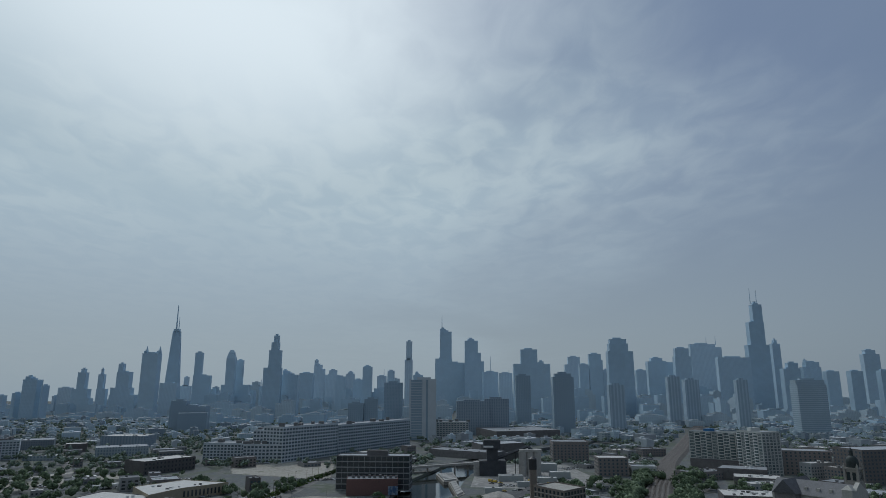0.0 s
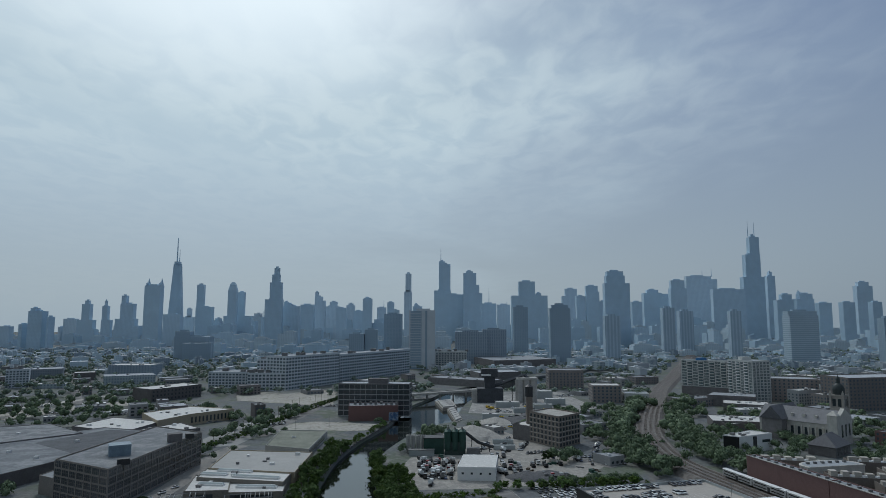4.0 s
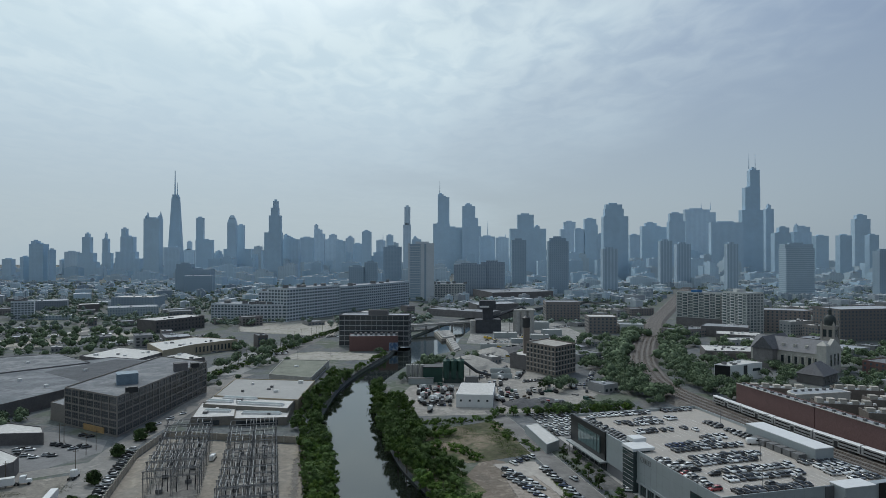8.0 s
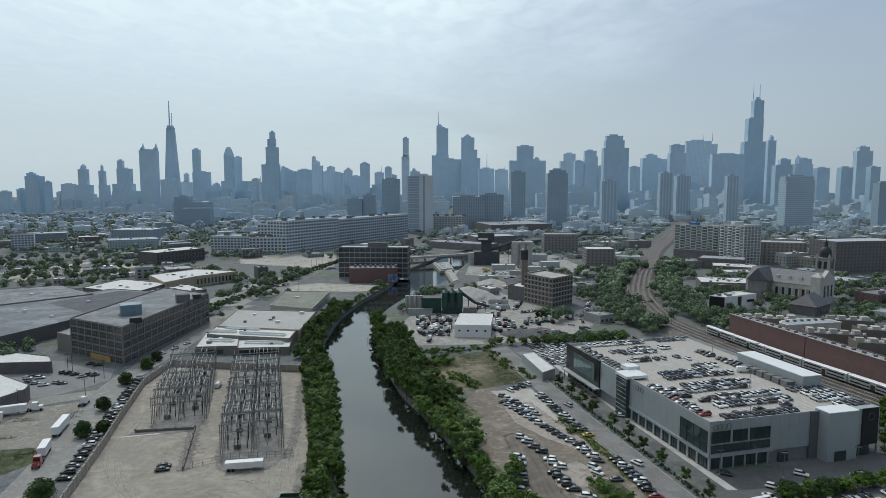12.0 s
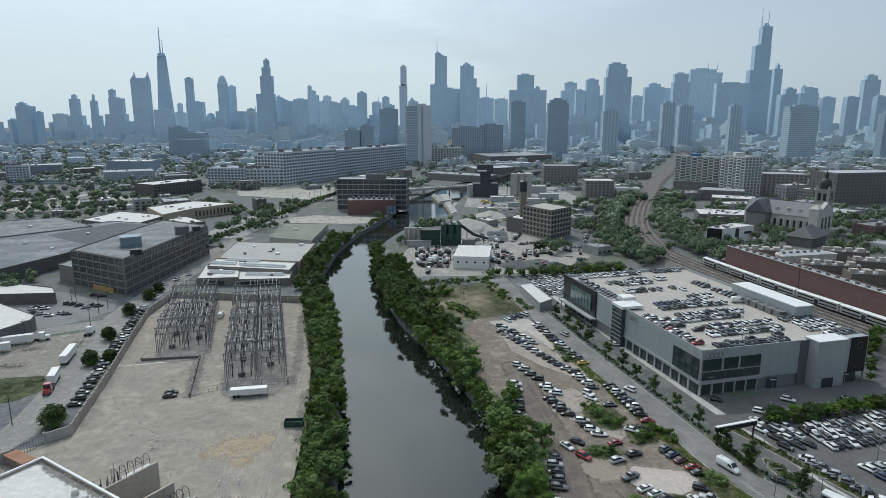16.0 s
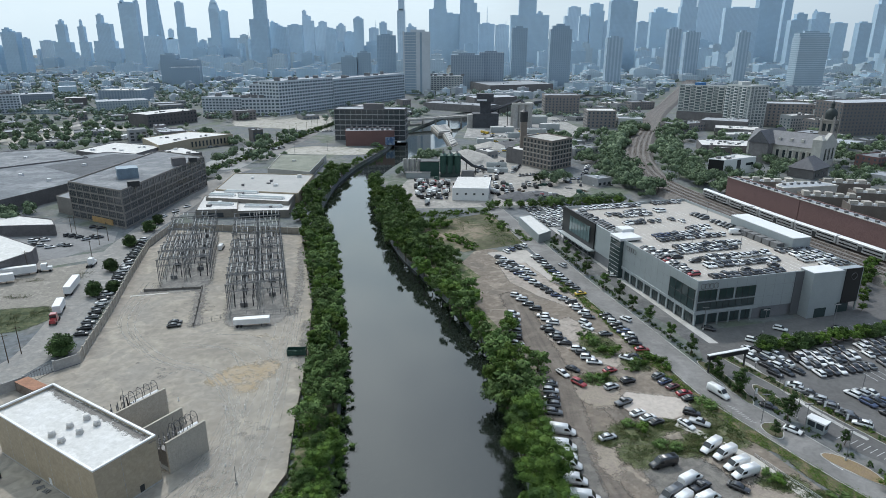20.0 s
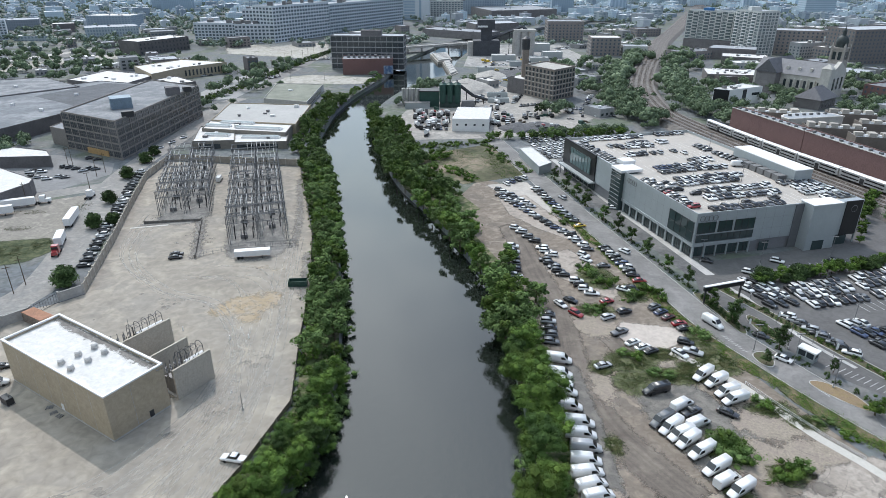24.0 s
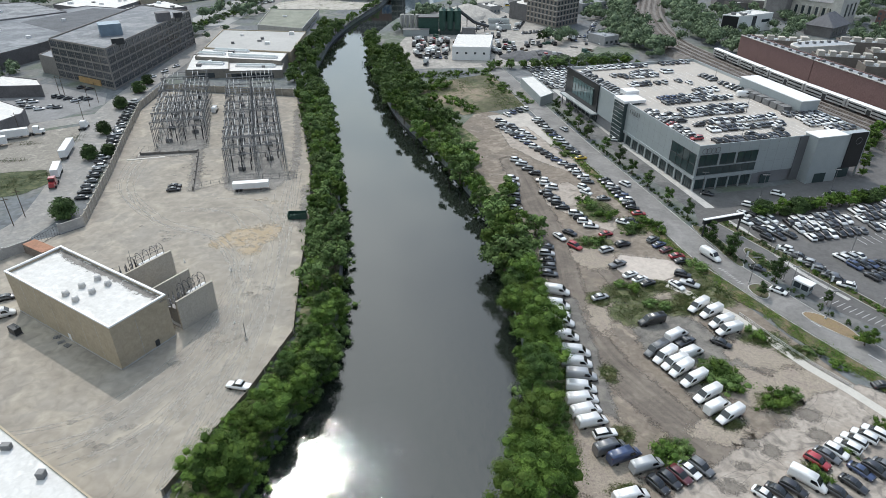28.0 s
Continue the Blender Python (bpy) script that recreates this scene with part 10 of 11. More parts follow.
# ---- the city between: low buildings and trees in the street grid ----
KEEP_OUT = [(-190, 360, 75), (-120, 390, 70), (-270, 460, 100), (-350, 480, 80), (-260, 560, 70), (-330, 780, 50), (-110, 490, 50), (-80, 590, 70), (-70, 660, 60), (20, 420, 50), (20, 480, 60),
            (90, 500, 45), (90, 740, 80), (60, 620, 60), (110, 330, 90), (340, 520, 70), (320, 560, 40), (225, 475, 30), (268, 575, 45), (279, 463, 22), (310, 795, 35), (330, 700, 50), (340, 820, 60), (372, 755, 40), (415, 765, 45), (472, 700, 70),
            (175, 905, 45), (210, 755, 50), (-185, 930, 60), (-110, 1060, 75), (-75, 1140, 60), (-240, 900, 60), (-300, 920, 60), (-470, 965, 52), (-525, 1096, 52), (-564, 1466, 48), (-667, 1054, 50), (-548, 900, 36), (-596, 905, 26), (0, 1310, 75), (292, 722, 34), (334, 742, 28), (322, 658, 34), (268, 566, 34), (420, 742, 34), (426, 712, 30), (228, 760, 30), (310, 962, 34), (280, 985, 34), (338, 500, 36), (155, 1340, 100), (95, 1045, 60), (30, 945, 70), (235, 350, 90), (260, 280, 80), (-560, 870, 70), (-200, 740, 80)]


def free(x, y, r):
    if any((x - a) ** 2 + (y - b) ** 2 < (c + r * 0.6) ** 2 for a, b, c in KEEP_OUT):
        return False
    if y < 1190 and bank_x(left_bank, y) - 18 - r < x < bank_x(right_bank, y) + 14 + r:
        return False
    for p in rail_line[::2]:
        if (p.x - x) ** 2 + (p.y - y) ** 2 < (22 + r) ** 2:
            return False
    return True


GA = radians(30.6)
gc, gs = math.cos(GA), math.sin(GA)
fill_rnd = random.Random(21)
far_c, far_n, far_s = [], [], []
clump_co = []
gold = (1 + 5 ** 0.5) / 2
ICO = np.array([(-1, gold, 0), (1, gold, 0), (-1, -gold, 0), (1, -gold, 0), (0, -1, gold), (0, 1, gold), (0, -1, -gold), (0, 1, -gold), (gold, 0, -1), (gold, 0, 1), (-gold, 0, -1), (-gold, 0, 1)]) / 1.9
ICO_F = np.array([(0, 11, 5), (0, 5, 1), (0, 1, 7), (0, 7, 10), (0, 10, 11), (1, 5, 9), (5, 11, 4), (11, 10, 2), (10, 7, 6), (7, 1, 8), (3, 9, 4), (3, 4, 2), (3, 2, 6), (3, 6, 8), (3, 8, 9), (4, 9, 5), (2, 4, 11), (6, 2, 10), (8, 6, 7), (9, 8, 1)])
far_rng = np.random.default_rng(9)


def far_tree(x, y, h):
    """Leaf clumps of one more tree in the joined far woods."""
    r = h * far_rng.uniform(0.36, 0.52)
    m, leaf = (170, 0.046) if y < 520 else (95, 0.056) if y < 800 else (34, 0.075) if y < 1200 else (7, 0.11)
    n = 7 if y < 520 else 5 if y < 800 else 3 if y < 1200 else 2
    c = far_rng.normal(size=(n, 3))
    c /= np.linalg.norm(c, axis=1)[:, None]
    c[:, 2] = np.abs(c[:, 2]) * 1.1 - 0.35
    c = c * far_rng.uniform(0.2, 0.55, size=(n, 1)) * np.array([r, r, h * 0.5]) + np.array([x, y, h * 0.5])
    size = r * far_rng.uniform(0.3, 0.52, size=(n, 1, 1)) * (1.0 if n > 5 else 1.3)
    clump_co.append((c[:, None, :] + ICO[None] * size * far_rng.uniform(0.55, 1.25, size=(n, 12, 1))).reshape(-1, 3))
    d = far_rng.normal(size=(m, 3))
    d /= np.linalg.norm(d, axis=1)[:, None]
    d[:, 2] = np.abs(d[:, 2]) * 1.0 - 0.3
    # lobes push the crown out unevenly
    lobes = far_rng.normal(size=(6, 3))
    lob = (0.78 + 0.22 * np.max(d @ lobes.T, axis=1, keepdims=True) / 1.6) * far_rng.uniform(0.68, 1.16, size=(m, 1))
    far_c.append(np.array([x, y, h * 0.53]) + d * lob * np.array([r, r, h * 0.47]))
    far_n.append(d + far_rng.normal(scale=0.65, size=(m, 3)) + np.array([0, 0, 0.3]))
    far_s.append(far_rng.uniform(0.7, 1.4, size=m) * h * leaf)


# house walls: colours lightened and greyed where haze would do it
HOUSE = [mat("house_brick", (0.2, 0.183, 0.18), 0.9, scale=0.3, vary=0.2, per_piece=0.35), mat("house_siding", (0.325, 0.325, 0.325), 0.8, scale=0.3, vary=0.1, per_piece=0.3), mat("house_stucco", (0.26, 0.26, 0.262), 0.85, scale=0.3, vary=0.15, per_piece=0.3)]
LOWROOF = [WHITE_ROOF, GREY_ROOF, GREY_ROOF, TAR_ROOF, GREY_ROOF, TAR_ROOF, GREY_ROOF, TAR_ROOF]
PLOTS = []
for i in range(-54, 55):
    for j in range(-54, 72):
        u, w = i * 36 + fill_rnd.uniform(-5, 5), j * 33 + fill_rnd.uniform(-4, 4)
        x, y = u * gc - w * gs, u * gs + w * gc + 900
        if y < 400 or y > 1900 or abs(x) > y * 0.76 + 30:
            continue
        left = x < -60
        green = (0.5 if y < 1300 else 0.42) if left else 0.32
        if fill_rnd.random() < green or not free(x, y, 18):
            for k in range(fill_rnd.randint(4, 7)):
                tx, ty = x + fill_rnd.uniform(-20, 20), y + fill_rnd.uniform(-20, 20)
                if free(tx, ty, 5):
                    far_tree(tx, ty, fill_rnd.uniform(6, 13))
            continue
        big = fill_rnd.random() < (0.35 if y < 1400 else 0.5)
        wd, dp = (fill_rnd.uniform(22, 32), fill_rnd.uniform(18, 27)) if big else (fill_rnd.uniform(9, 17), fill_rnd.uniform(12, 22))
        h = fill_rnd.choice((5, 6, 7, 8, 10, 12)) if y < 1000 else fill_rnd.choice((6, 7, 8, 10, 12, 16))
        pts = [(x + a * gc - b * gs, y + a * gs + b * gc) for a, b in ((-wd / 2, -dp / 2), (wd / 2, -dp / 2), (wd / 2, dp / 2), (-wd / 2, dp / 2))]
        wall = fill_rnd.choice(HOUSE) if y < 1200 else fill_rnd.choice((F_LOW, F_CREAM, F_BROWN, F_LOW))
        roof = fill_rnd.choice(LOWROOF)
        PLOTS.append((y, big, pts, h, wall, roof, x, wd, dp))
        for k in range(fill_rnd.randint(2, 4)):
            tx, ty = x + fill_rnd.uniform(-24, 24), y + fill_rnd.uniform(-24, 24)
            if free(tx, ty, 5) and (abs(tx - x) > wd * 0.5 or abs(ty - y) > dp * 0.6):
                far_tree(tx, ty, fill_rnd.uniform(5, 11))


PLOTS.sort(key=lambda p: p[0])
for num, (y, big, pts, h, wall, roof, x, wd, dp) in enumerate(PLOTS[:140]):
    o = block("low_building" if big else "house", fill_rnd.choice(("low flat-roofed city building in the street grid", "small flat-roofed brick house among trees", "plain low commercial building with a flat roof")), "building", pts, 0, h, wall, roof, 0.6, "city grid buildings")
    if num < 125:
        rows_ = max(1, int((h - 1.2) / 3.3))
        cols_ = max(3, int(wd / fill_rnd.uniform(3.2, 4.6)))
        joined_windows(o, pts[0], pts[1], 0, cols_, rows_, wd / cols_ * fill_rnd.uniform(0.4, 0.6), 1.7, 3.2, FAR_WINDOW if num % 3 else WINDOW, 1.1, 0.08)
    if num < 60:
        roof_unit(o, x + fill_rnd.uniform(-0.25, 0.25) * wd, y + fill_rnd.uniform(-0.25, 0.25) * dp, h - 0.6, 2.2, 1.8, 1.4, fill_rnd.choice((STEEL, WHITE_PAINT)), 30.6)
# paler, cooler copies for plots past y 880: haze painted into walls and roofs
HAZY_WALLS = [mat("hazy_pale_walls", (0.48, 0.52, 0.555), 0.8, scale=0.1, vary=0.15), mat("hazy_grey_walls", (0.338, 0.362, 0.388), 0.8, scale=0.1, vary=0.15)]
HAZY_ROOFS = [mat("hazy_pale_roof", (0.5, 0.525, 0.55), 0.8, scale=0.1, vary=0.15), mat("hazy_mid_roof", (0.32, 0.335, 0.35), 0.8, scale=0.1, vary=0.15), mat("hazy_dark_roof", (0.235, 0.255, 0.275), 0.8, scale=0.1, vary=0.15)]
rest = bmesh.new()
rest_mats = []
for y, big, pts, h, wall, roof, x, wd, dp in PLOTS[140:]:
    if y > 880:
        wall, roof = (fill_rnd.choice(HAZY_WALLS) if wall in HOUSE else wall), fill_rnd.choice(HAZY_ROOFS)
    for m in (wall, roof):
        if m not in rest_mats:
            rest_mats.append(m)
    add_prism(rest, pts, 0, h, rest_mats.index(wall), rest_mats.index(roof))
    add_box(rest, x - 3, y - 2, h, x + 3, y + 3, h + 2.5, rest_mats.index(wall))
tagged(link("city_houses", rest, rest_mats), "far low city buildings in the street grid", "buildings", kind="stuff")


def grove(points, n, spread, hmin, hmax):
    for k in range(n):
        p = points[fill_rnd.randrange(len(points))]
        far_tree(p[0] + fill_rnd.gauss(0, spread), p[1] + fill_rnd.gauss(0, spread), fill_rnd.uniform(hmin, hmax))


# green belts along the railway, behind the lots, round the church
grove([(p.x - 25, p.y) for p in rail_line if 385 < p.y < 800], 190, 5.5, 7, 14)
grove([(p.x + 24, p.y) for p in rail_line if 395 < p.y < 760], 170, 5.5, 7, 14)
grove([(128, 440), (134, 465), (122, 548), (124, 590), (125, 630), (142, 500), (134, 415), (128, 520), (136, 480)], 130, 7, 6, 11)
grove([(60 + 9 * k, 372 + 2.2 * k) for k in range(9)], 40, 2.5, 4, 7)
grove([(200, 440), (230, 445), (260, 470), (280, 500), (250, 520), (290, 470), (200, 500), (300, 440), (330, 430), (340, 470), (360, 520), (380, 560), (280, 540), (300, 610), (330, 640)], 190, 15, 6, 11)
grove([(-8, 520), (-4, 545), (5, 470), (-26, 470)], 24, 6, 6, 10)
grove([(-235, 345), (-250, 335), (-262, 330)], 22, 8, 7, 11)
grove([(-170, 450), (-165, 470), (-150, 520), (-165, 560), (-180, 600), (-150, 640)], 40, 10, 5, 9)
grove([(-66, 596), (-60, 600)], 8, 3, 4, 6)
grove([(240, 150), (190, 175), (185, 215), (195, 190), (180, 235)], 26, 8, 4, 7)
grove([(x, 760 + 0.25 * abs(x)) for x in range(-600, -240, 25)], 120, 14, 6, 12)
cc = np.concatenate(clump_co)
nc = len(cc) // 12
cf = (ICO_F[None] + 12 * np.arange(nc)[:, None, None]).reshape(-1)
cm = bpy.data.meshes.new("tree_crowns")
cm.vertices.add(len(cc))
cm.vertices.foreach_set("co", cc.reshape(-1).astype(np.float32))
cm.loops.add(len(cf))
cm.loops.foreach_set("vertex_index", cf.astype(np.int32))
cm.polygons.add(len(cf) // 3)
cm.polygons.foreach_set("loop_start", np.arange(0, len(cf), 3, dtype=np.int32))
cm.polygons.foreach_set("use_smooth", np.ones(len(cf) // 3, dtype=bool))
# crowns past y 760 get the stronger haze colour
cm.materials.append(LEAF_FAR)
cm.materials.append(LEAF_HAZE)
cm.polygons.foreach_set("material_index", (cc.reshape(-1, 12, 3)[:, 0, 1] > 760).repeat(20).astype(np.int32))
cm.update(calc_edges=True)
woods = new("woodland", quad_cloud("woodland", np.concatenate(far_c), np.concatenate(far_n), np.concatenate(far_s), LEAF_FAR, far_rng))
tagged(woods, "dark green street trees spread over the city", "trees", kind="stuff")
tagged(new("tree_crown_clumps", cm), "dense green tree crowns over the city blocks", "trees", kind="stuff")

# cars in the far car parks and along the far streets
FC = "cars in the city"
car_spots = random.Random(77)
for x, y, n, deg in ((-420, 640, 22, 30), (-400, 655, 20, 30), (-470, 690, 22, 30), (-330, 640, 14, 30), (-240, 560, 12, 120), (-210, 600, 14, 120), (-170, 575, 12, 30), (-300, 690, 16, 30), (150, 560, 10, 60), (190, 610, 8, 60), (150, 800, 18, 30),
                     (180, 820, 16, 30), (220, 850, 16, 30), (260, 900, 14, 30), (330, 600, 12, 30), (360, 640, 12, 30), (400, 620, 10, 30), (-60, 700, 10, 20), (-140, 700, 12, 20), (-520, 720, 20, 30), (430, 880, 16, 30), (480, 800, 14, 30)):
    a = radians(deg)
    for k in range(n):
        for r in range(2):
            if car_spots.random() < 0.8:
                px, py = x + math.cos(a) * k * 2.9 - math.sin(a) * r * 6, y + math.sin(a) * k * 2.9 + math.cos(a) * r * 6
                if all(math.hypot(px - (p[2][0][0] + p[2][2][0]) / 2, py - (p[2][0][1] + p[2][2][1]) / 2) > max(p[7], p[8]) * 0.75 for p in PLOTS if abs(p[0] - py) < 60):
                    vehicle(px, py, deg + 90, car_spots.choice(("sedan", "suv", "pickup")), car_spots.choice(("white", "white", "silver", "black", "grey", "grey")), "", FC, 0.06, False)
pooled_cars(FC, "cars parked in the far city lots")

# poles along the old line and trailers in the left lots
pole_rnd = random.Random(63)
for k in range(16):
    p = hedge_line[min(len(hedge_line) - 1, 2 + k * 2)]
    utility_pole(p.x - 9 + pole_rnd.uniform(-3, 3), p.y + pole_rnd.uniform(-4, 4), pole_rnd.uniform(9, 12), 20)
for x, y in ((-170, 505), (-176, 540), (-166, 575), (-172, 610), (-182, 560), (-160, 630), (-128, 565), (-100, 575)):
    pole(x, y, 9, "tall lamp post in the worn car park", "lot lamps", deg=pole_rnd.uniform(0, 180))
for x, y, a in ((-330, 640, 30), (-326, 646, 30), (-322, 652, 30), (-318, 658, 30), (-314, 664, 30), (-390, 700, 120), (-384, 703, 120), (-378, 706, 120), (-372, 709, 120), (-290, 668, 30), (-286, 674, 30), (-282, 680, 30)):
    trailer(x, y, a + pole_rnd.uniform(-2, 2), 13.5, "white box trailer in a distant truck lot", "distant trailers", near=False)
# streets of the grid that show as pale lines
for k, (a, b, wd) in enumerate((((-652.1, 1144.2), (-412.9, 725.5), 12), ((-469.8, 669.5), (-379.5, 885.4), 14), ((-131.2, 741.2), (-148.2, 531.3), 10), ((121.7, 592.4), (132.9, 429.5), 7),
                              ((103, 1089.2), (608.5, 1630.1), 16), ((1125, 2256.9), (828.1, 1152.8), 18), ((77.3, 480.8), (112.7, 420.5), 8))):
    tagged(link("road", ribbon([(*a, 0.05 + 0.004 * k), (*b, 0.05 + 0.004 * k)], wd), MATS["pale_path"] if k == 1 else ASPHALT if k == 4 else MATS["street_asphalt"]), "straight grey city street between the blocks", "road", kind="structure")
# ---- the skyline ----


def tower(label, facade_mat, vols, spires=(), deep=0, spire_r=1.9, name="tower", group="downtown towers", cat="skyscraper", base=0.0):
    """A tower of volumes (x, y, width, top), the first one its shaft; spires: (x, y, top)."""
    x, y, w, h = vols[0]
    ob = thing(name, label, cat, group, Matrix.Translation((x, y, base)))
    deep = deep or max(15, min(28, w * 0.5))
    top = max(v[3] for v in vols)
    for i, (vx, vy, vw, vh) in enumerate(sorted(vols, key=lambda v: -v[3])):
        d = deep * (0.9 - 0.05 * i) if i == 0 and len(vols) > 1 else deep
        off = 3.0 if vh == top and len(vols) > 1 else -1.5 * i
        x0, x1 = vx - vw / 2, vx + vw / 2
        if x1 < 0:      # the given width takes in the flank that shows
            x1 = max(x1 * (vy + d) / vy, x0 + vw * 0.4) if x1 * (vy + d) / vy > x0 else x0 + vw * 0.4
        elif x0 > 0:
            x0 = min(x0 * (vy + d) / vy, x1 - vw * 0.4)
        vx, vw = (x0 + x1) / 2, x1 - x0 - 0.5 * (len(vols) - i)
        bm = box(vx - x - vw / 2, off, 0, vx - x + vw / 2, d + i, vh - base)
        part("shaft" if vh == h else "tier", bm, facade_mat, ob)
        bm = box(vx - x - vw * 0.28, off + d * 0.3, vh - base, vx - x + vw * 0.22, d * 0.75, vh - base + 2.5 + (vh * 0.012))
        part("roof_plant", bm, facade_mat, ob)
    for sx, sy, sz in spires:
        part("spire", bar((sx - x, deep * 0.35, (top if spire_r < 4 else sz - 22) - base - 2), (sx - x, deep * 0.35, sz - base), spire_r, 6 if spire_r < 4 else 4, 0.5), F_DARK if spire_r < 4 else facade_mat, ob)
    return ob


def hancock():
    x, y, w, h = -1089, 2567, 32, 325
    ob = thing("tower", "tapering black skyscraper with two antennas", "skyscraper", "downtown towers", Matrix.Translation((x, y, 0)))
    part("shaft", box(-w * 0.98, 0, 0, w * 0.98, w * 1.2, h, w * 0.48), F_DARK, ob)
    part("crown", box(-w * 0.32, 8, h, w * 0.32, w * 0.9, h + 9), F_DARK, ob)
    part("antenna", bar((-3, 18, h), (-3, 18, h + 108), 3.2, 6, 1.4), F_DARK, ob)
    part("antenna", bar((5, 22, h), (5, 22, h + 60), 2.0, 6, 0.8), F_DARK, ob)


def pointed(label, facade_mat, x, y, w, h, point):
    ob = thing("tower", label, "skyscraper", "downtown towers", Matrix.Translation((x, y, 0)))
    w *= 0.8
    part("shaft", box(-w / 2, 0, 0, w / 2, w * 0.6, h), facade_mat, ob)
    part("pyramid_roof", box(-w / 2, 0, h, w / 2, w * 0.6, (h + point) / 2 + (point - h) * 0.15, w * 0.16), facade_mat, ob)
    part("peak", box(-w * 0.34, w * 0.1, (h + point) / 2 + (point - h) * 0.15, w * 0.34, w * 0.5, point, w * 0.16), facade_mat, ob)


# tower colours include the blue haze of their distance
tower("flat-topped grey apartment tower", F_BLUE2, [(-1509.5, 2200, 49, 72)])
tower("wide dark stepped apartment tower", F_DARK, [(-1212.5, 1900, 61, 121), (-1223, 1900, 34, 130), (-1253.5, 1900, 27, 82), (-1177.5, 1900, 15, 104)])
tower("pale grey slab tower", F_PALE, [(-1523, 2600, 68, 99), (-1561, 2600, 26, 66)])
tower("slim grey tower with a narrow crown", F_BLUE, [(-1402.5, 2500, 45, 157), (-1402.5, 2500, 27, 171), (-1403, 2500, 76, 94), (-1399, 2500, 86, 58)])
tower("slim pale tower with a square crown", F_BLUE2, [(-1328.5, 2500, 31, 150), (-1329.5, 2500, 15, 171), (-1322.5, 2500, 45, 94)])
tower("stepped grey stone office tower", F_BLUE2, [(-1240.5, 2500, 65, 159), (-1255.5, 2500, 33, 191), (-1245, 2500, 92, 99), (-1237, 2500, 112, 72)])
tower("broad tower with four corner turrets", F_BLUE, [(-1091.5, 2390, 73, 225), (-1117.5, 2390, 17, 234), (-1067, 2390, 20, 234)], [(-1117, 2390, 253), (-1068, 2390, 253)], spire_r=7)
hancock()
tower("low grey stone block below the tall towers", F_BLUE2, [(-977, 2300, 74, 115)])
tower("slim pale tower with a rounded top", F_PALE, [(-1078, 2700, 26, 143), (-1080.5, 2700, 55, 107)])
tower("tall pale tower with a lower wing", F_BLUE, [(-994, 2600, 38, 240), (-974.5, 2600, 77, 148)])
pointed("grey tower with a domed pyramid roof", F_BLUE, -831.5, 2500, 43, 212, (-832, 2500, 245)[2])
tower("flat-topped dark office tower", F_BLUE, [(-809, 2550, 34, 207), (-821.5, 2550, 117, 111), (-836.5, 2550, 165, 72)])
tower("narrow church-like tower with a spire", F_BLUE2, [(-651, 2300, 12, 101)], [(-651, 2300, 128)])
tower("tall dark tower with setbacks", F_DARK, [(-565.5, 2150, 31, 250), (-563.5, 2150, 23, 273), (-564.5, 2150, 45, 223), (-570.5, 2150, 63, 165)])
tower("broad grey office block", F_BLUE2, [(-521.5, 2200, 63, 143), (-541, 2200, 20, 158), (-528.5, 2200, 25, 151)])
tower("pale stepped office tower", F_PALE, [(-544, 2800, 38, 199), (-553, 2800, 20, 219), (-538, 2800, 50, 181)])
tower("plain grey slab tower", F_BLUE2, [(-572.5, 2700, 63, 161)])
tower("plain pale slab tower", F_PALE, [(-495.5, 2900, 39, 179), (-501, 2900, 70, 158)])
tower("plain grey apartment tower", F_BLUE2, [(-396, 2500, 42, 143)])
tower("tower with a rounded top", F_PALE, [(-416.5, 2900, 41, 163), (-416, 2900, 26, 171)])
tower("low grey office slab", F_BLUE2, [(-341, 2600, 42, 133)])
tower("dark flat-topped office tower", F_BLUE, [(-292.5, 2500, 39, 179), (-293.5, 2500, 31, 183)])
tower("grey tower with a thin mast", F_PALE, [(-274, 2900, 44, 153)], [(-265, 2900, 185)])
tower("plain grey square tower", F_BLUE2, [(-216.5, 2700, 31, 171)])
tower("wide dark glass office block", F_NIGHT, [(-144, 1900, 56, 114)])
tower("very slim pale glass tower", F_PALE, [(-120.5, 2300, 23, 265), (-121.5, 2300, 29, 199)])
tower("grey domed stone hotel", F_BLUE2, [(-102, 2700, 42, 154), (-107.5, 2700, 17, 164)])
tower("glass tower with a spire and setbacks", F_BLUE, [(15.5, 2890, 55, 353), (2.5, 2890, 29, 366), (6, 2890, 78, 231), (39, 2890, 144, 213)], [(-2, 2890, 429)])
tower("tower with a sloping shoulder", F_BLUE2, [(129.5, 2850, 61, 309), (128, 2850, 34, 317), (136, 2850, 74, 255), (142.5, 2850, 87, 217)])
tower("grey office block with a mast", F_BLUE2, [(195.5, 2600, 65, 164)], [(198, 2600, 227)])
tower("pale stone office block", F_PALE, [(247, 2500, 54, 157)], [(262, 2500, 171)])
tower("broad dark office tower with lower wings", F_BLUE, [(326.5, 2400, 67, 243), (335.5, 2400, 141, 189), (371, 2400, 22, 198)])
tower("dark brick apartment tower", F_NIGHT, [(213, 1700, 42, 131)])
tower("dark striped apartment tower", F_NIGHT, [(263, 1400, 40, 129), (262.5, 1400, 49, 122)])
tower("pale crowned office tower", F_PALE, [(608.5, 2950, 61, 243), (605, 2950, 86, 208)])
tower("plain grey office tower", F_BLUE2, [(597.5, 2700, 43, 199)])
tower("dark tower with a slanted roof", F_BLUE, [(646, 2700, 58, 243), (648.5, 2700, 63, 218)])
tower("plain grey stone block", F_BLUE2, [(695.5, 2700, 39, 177)])
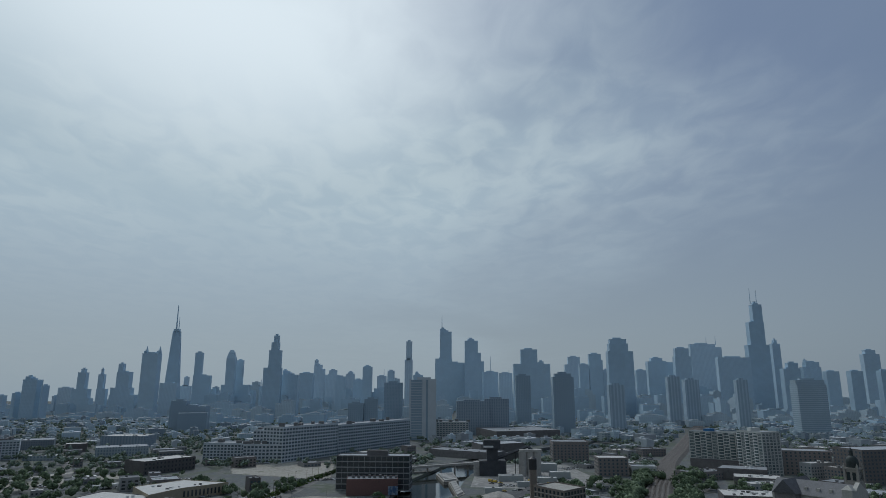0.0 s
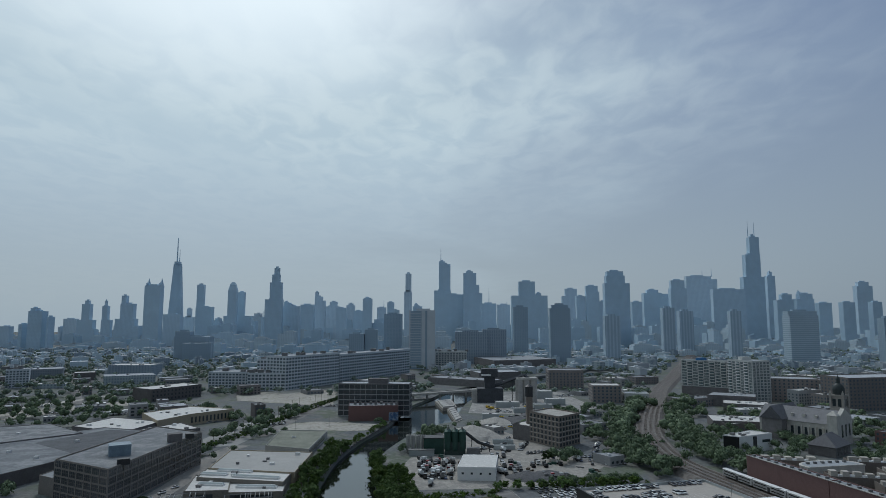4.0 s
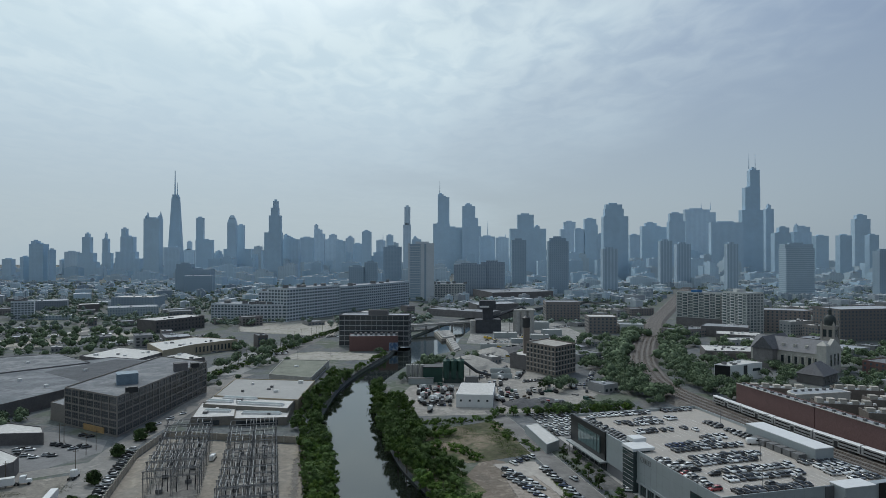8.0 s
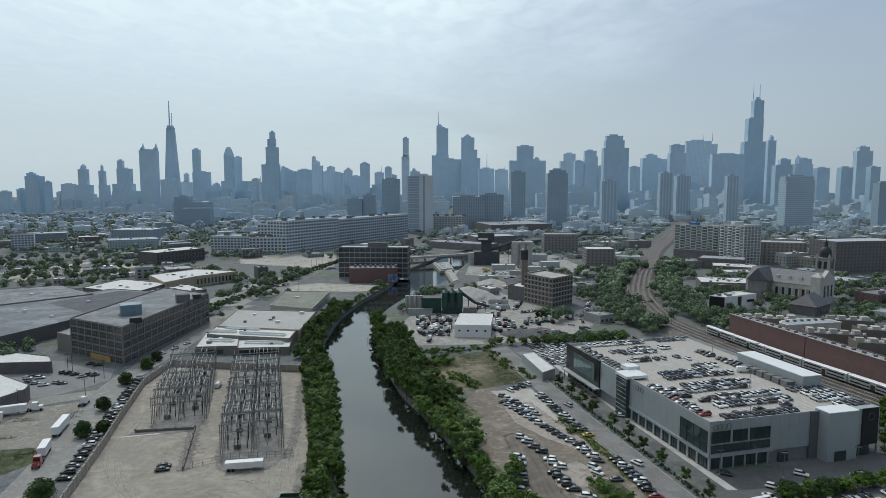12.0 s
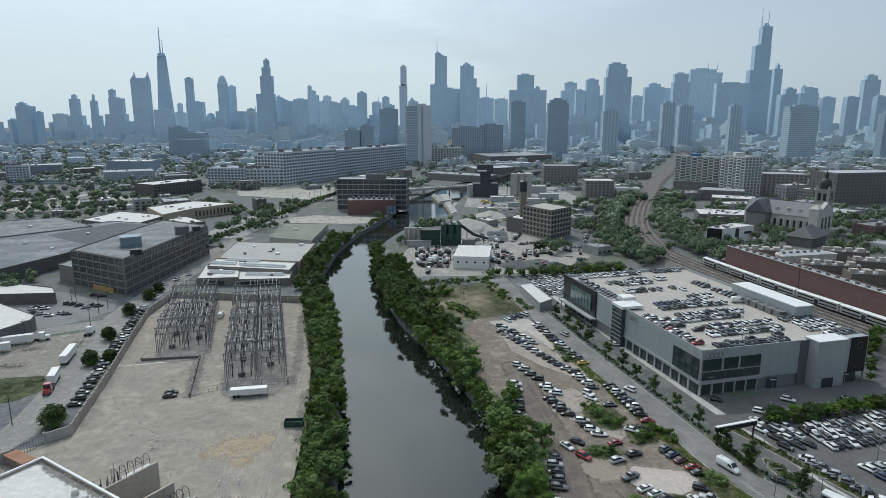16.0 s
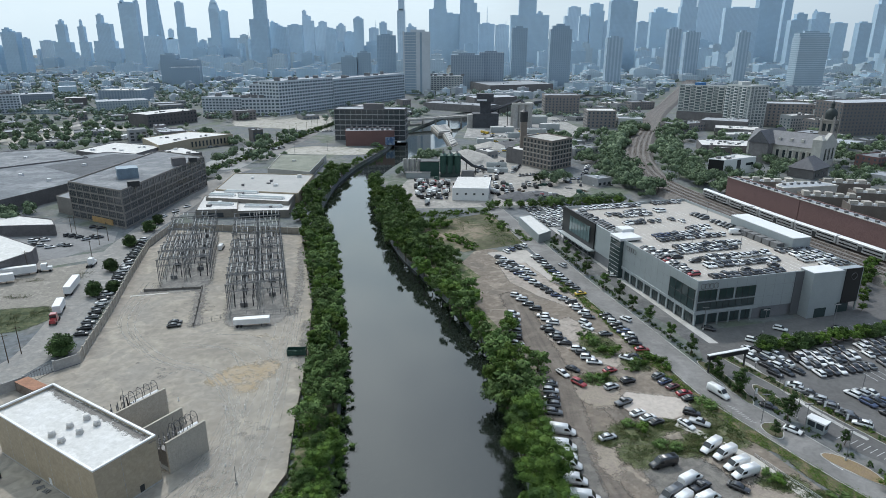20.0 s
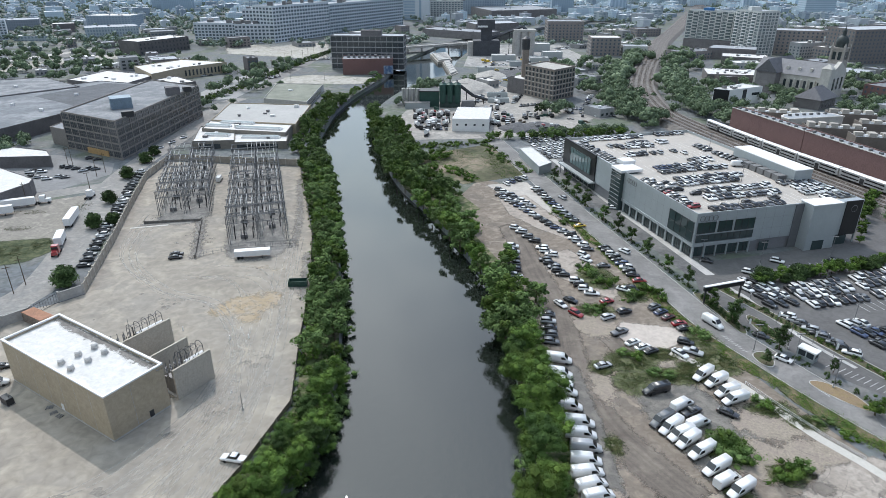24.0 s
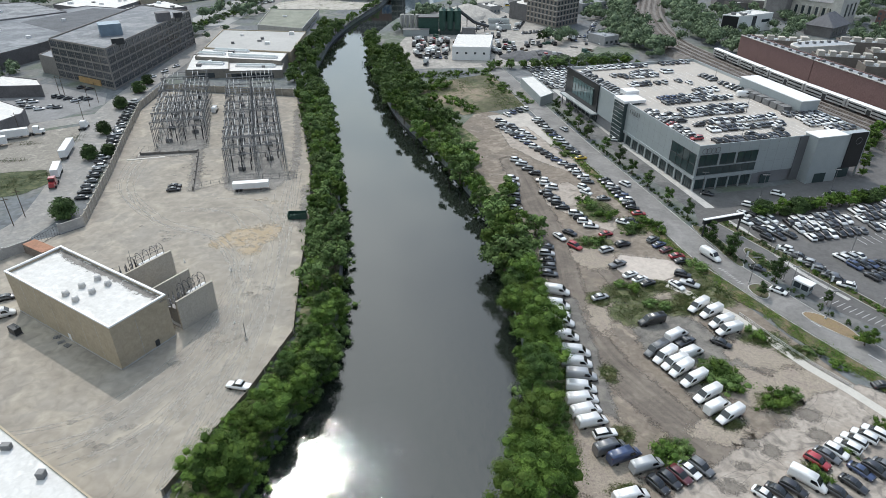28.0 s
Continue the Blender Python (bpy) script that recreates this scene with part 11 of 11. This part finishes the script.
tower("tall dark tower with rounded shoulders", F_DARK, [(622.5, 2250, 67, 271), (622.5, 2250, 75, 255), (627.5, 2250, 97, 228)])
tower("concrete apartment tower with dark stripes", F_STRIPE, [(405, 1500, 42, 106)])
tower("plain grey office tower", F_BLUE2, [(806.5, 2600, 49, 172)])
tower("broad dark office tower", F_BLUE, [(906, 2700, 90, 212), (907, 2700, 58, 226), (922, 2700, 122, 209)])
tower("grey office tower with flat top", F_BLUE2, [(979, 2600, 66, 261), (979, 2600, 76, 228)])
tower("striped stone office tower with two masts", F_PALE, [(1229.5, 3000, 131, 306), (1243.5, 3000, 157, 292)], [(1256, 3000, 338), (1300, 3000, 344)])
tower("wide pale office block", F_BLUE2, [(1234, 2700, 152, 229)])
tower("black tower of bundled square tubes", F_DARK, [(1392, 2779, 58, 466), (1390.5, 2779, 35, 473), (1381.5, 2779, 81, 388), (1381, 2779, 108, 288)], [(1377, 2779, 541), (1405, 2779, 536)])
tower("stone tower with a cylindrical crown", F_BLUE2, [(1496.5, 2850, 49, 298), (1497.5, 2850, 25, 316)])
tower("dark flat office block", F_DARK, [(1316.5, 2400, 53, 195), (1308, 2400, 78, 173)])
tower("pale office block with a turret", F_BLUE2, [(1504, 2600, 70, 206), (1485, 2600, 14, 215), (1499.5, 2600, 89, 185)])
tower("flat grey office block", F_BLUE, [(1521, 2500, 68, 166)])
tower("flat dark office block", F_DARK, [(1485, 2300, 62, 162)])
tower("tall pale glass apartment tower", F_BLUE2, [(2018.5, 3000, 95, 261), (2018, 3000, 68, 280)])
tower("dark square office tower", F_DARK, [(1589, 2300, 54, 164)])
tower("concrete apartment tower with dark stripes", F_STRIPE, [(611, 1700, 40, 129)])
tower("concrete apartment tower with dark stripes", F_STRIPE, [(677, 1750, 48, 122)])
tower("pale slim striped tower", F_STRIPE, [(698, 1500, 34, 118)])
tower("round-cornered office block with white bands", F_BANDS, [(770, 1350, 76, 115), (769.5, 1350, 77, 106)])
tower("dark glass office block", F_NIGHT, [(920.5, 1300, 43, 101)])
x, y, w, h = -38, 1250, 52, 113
ct = thing("tower", "concrete apartment tower with white end walls", "skyscraper", "downtown towers", Matrix.Translation((x, y, 0)))
part("shaft", box(-w * 0.5, 0.6, 0, w * 0.5, 26, h), F_NIGHT, ct)
for a, b in ((-0.5, -0.44), (-0.02, 0.12), (0.2, 0.5)):
    part("end_wall", box(w * a, 0, 0, w * b, 2, h + 1.5), F_WALL, ct, "pale concrete wall")
part("roof_plant", box(-w * 0.22, 6, h, w * 0.3, 20, h + 5), F_WALL, ct)
for k in range(22):
    part("balcony_band", box(-w * 0.44, 0.2, 4 + k * h / 23, -w * 0.03, 0.7, 5.1 + k * h / 23), F_WALL, ct)
tower("brown brick apartment slab", F_BROWN, [(66.5, 1400, 73, 70), (117.5, 1400, 55, 75)])
tower("dark low office block with terraces", F_NIGHT, [(-585, 1500, 94, 56), (-608.5, 1500, 47, 68)])
tower("dark glass office block", F_NIGHT, [(-186, 1400, 36, 65), (-154.5, 1450, 31, 74)])


def far_fill():
    """Mid-rise city blocks in the street grid behind the river; the nearest rows are blocks of their own."""
    rnd = random.Random(5)
    # walls and roofs here are haze-coloured, not bare material colours
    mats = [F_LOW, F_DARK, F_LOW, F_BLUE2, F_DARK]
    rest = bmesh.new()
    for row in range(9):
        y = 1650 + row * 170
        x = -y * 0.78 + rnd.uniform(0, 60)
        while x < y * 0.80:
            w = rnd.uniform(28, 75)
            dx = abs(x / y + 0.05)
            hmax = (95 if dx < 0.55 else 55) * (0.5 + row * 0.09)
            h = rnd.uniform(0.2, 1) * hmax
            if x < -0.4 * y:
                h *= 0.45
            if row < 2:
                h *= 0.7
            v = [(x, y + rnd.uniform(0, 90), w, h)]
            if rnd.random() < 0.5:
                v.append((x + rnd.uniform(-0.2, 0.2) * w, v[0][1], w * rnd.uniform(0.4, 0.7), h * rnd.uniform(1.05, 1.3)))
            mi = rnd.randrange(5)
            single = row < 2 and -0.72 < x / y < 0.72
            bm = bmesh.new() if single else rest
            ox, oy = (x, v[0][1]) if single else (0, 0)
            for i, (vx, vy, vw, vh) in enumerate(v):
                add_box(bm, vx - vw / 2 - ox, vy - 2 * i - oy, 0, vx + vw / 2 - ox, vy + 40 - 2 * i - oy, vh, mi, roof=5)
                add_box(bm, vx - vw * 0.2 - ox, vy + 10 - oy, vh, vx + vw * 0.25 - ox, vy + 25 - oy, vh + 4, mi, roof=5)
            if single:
                ob = tagged(link("office_block", bm, mats + [HAZY_ROOFS[2]]), "haze-coloured mid-rise block with a flat roof", "building", "mid-rise blocks")
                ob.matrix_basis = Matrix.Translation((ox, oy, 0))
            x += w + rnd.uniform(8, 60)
    tagged(link("city_blocks", rest, mats + [HAZY_ROOFS[2]]), "haze-coloured mid-rise blocks below the skyline", "buildings", kind="stuff")


far_fill()

# ---- small parts carried by a larger part of the same thing ----
CARRIER = {"roof_panel": "glasshouse", "headlight": "body", "tail_light": "body", "windscreen": "cab", "lamp_head": "post", "cap": "collar"}
for ob in list(bpy.data.objects):
    carrier = CARRIER.get(ob.name.split(".")[0])
    top = ob.parent
    if carrier is None or top is None or top.parent is not None:
        continue
    for other in top.children:
        if other.name.split(".")[0] == carrier:
            ob.matrix_basis = other.matrix_basis.inverted() @ ob.matrix_basis
            ob.parent = other
            break
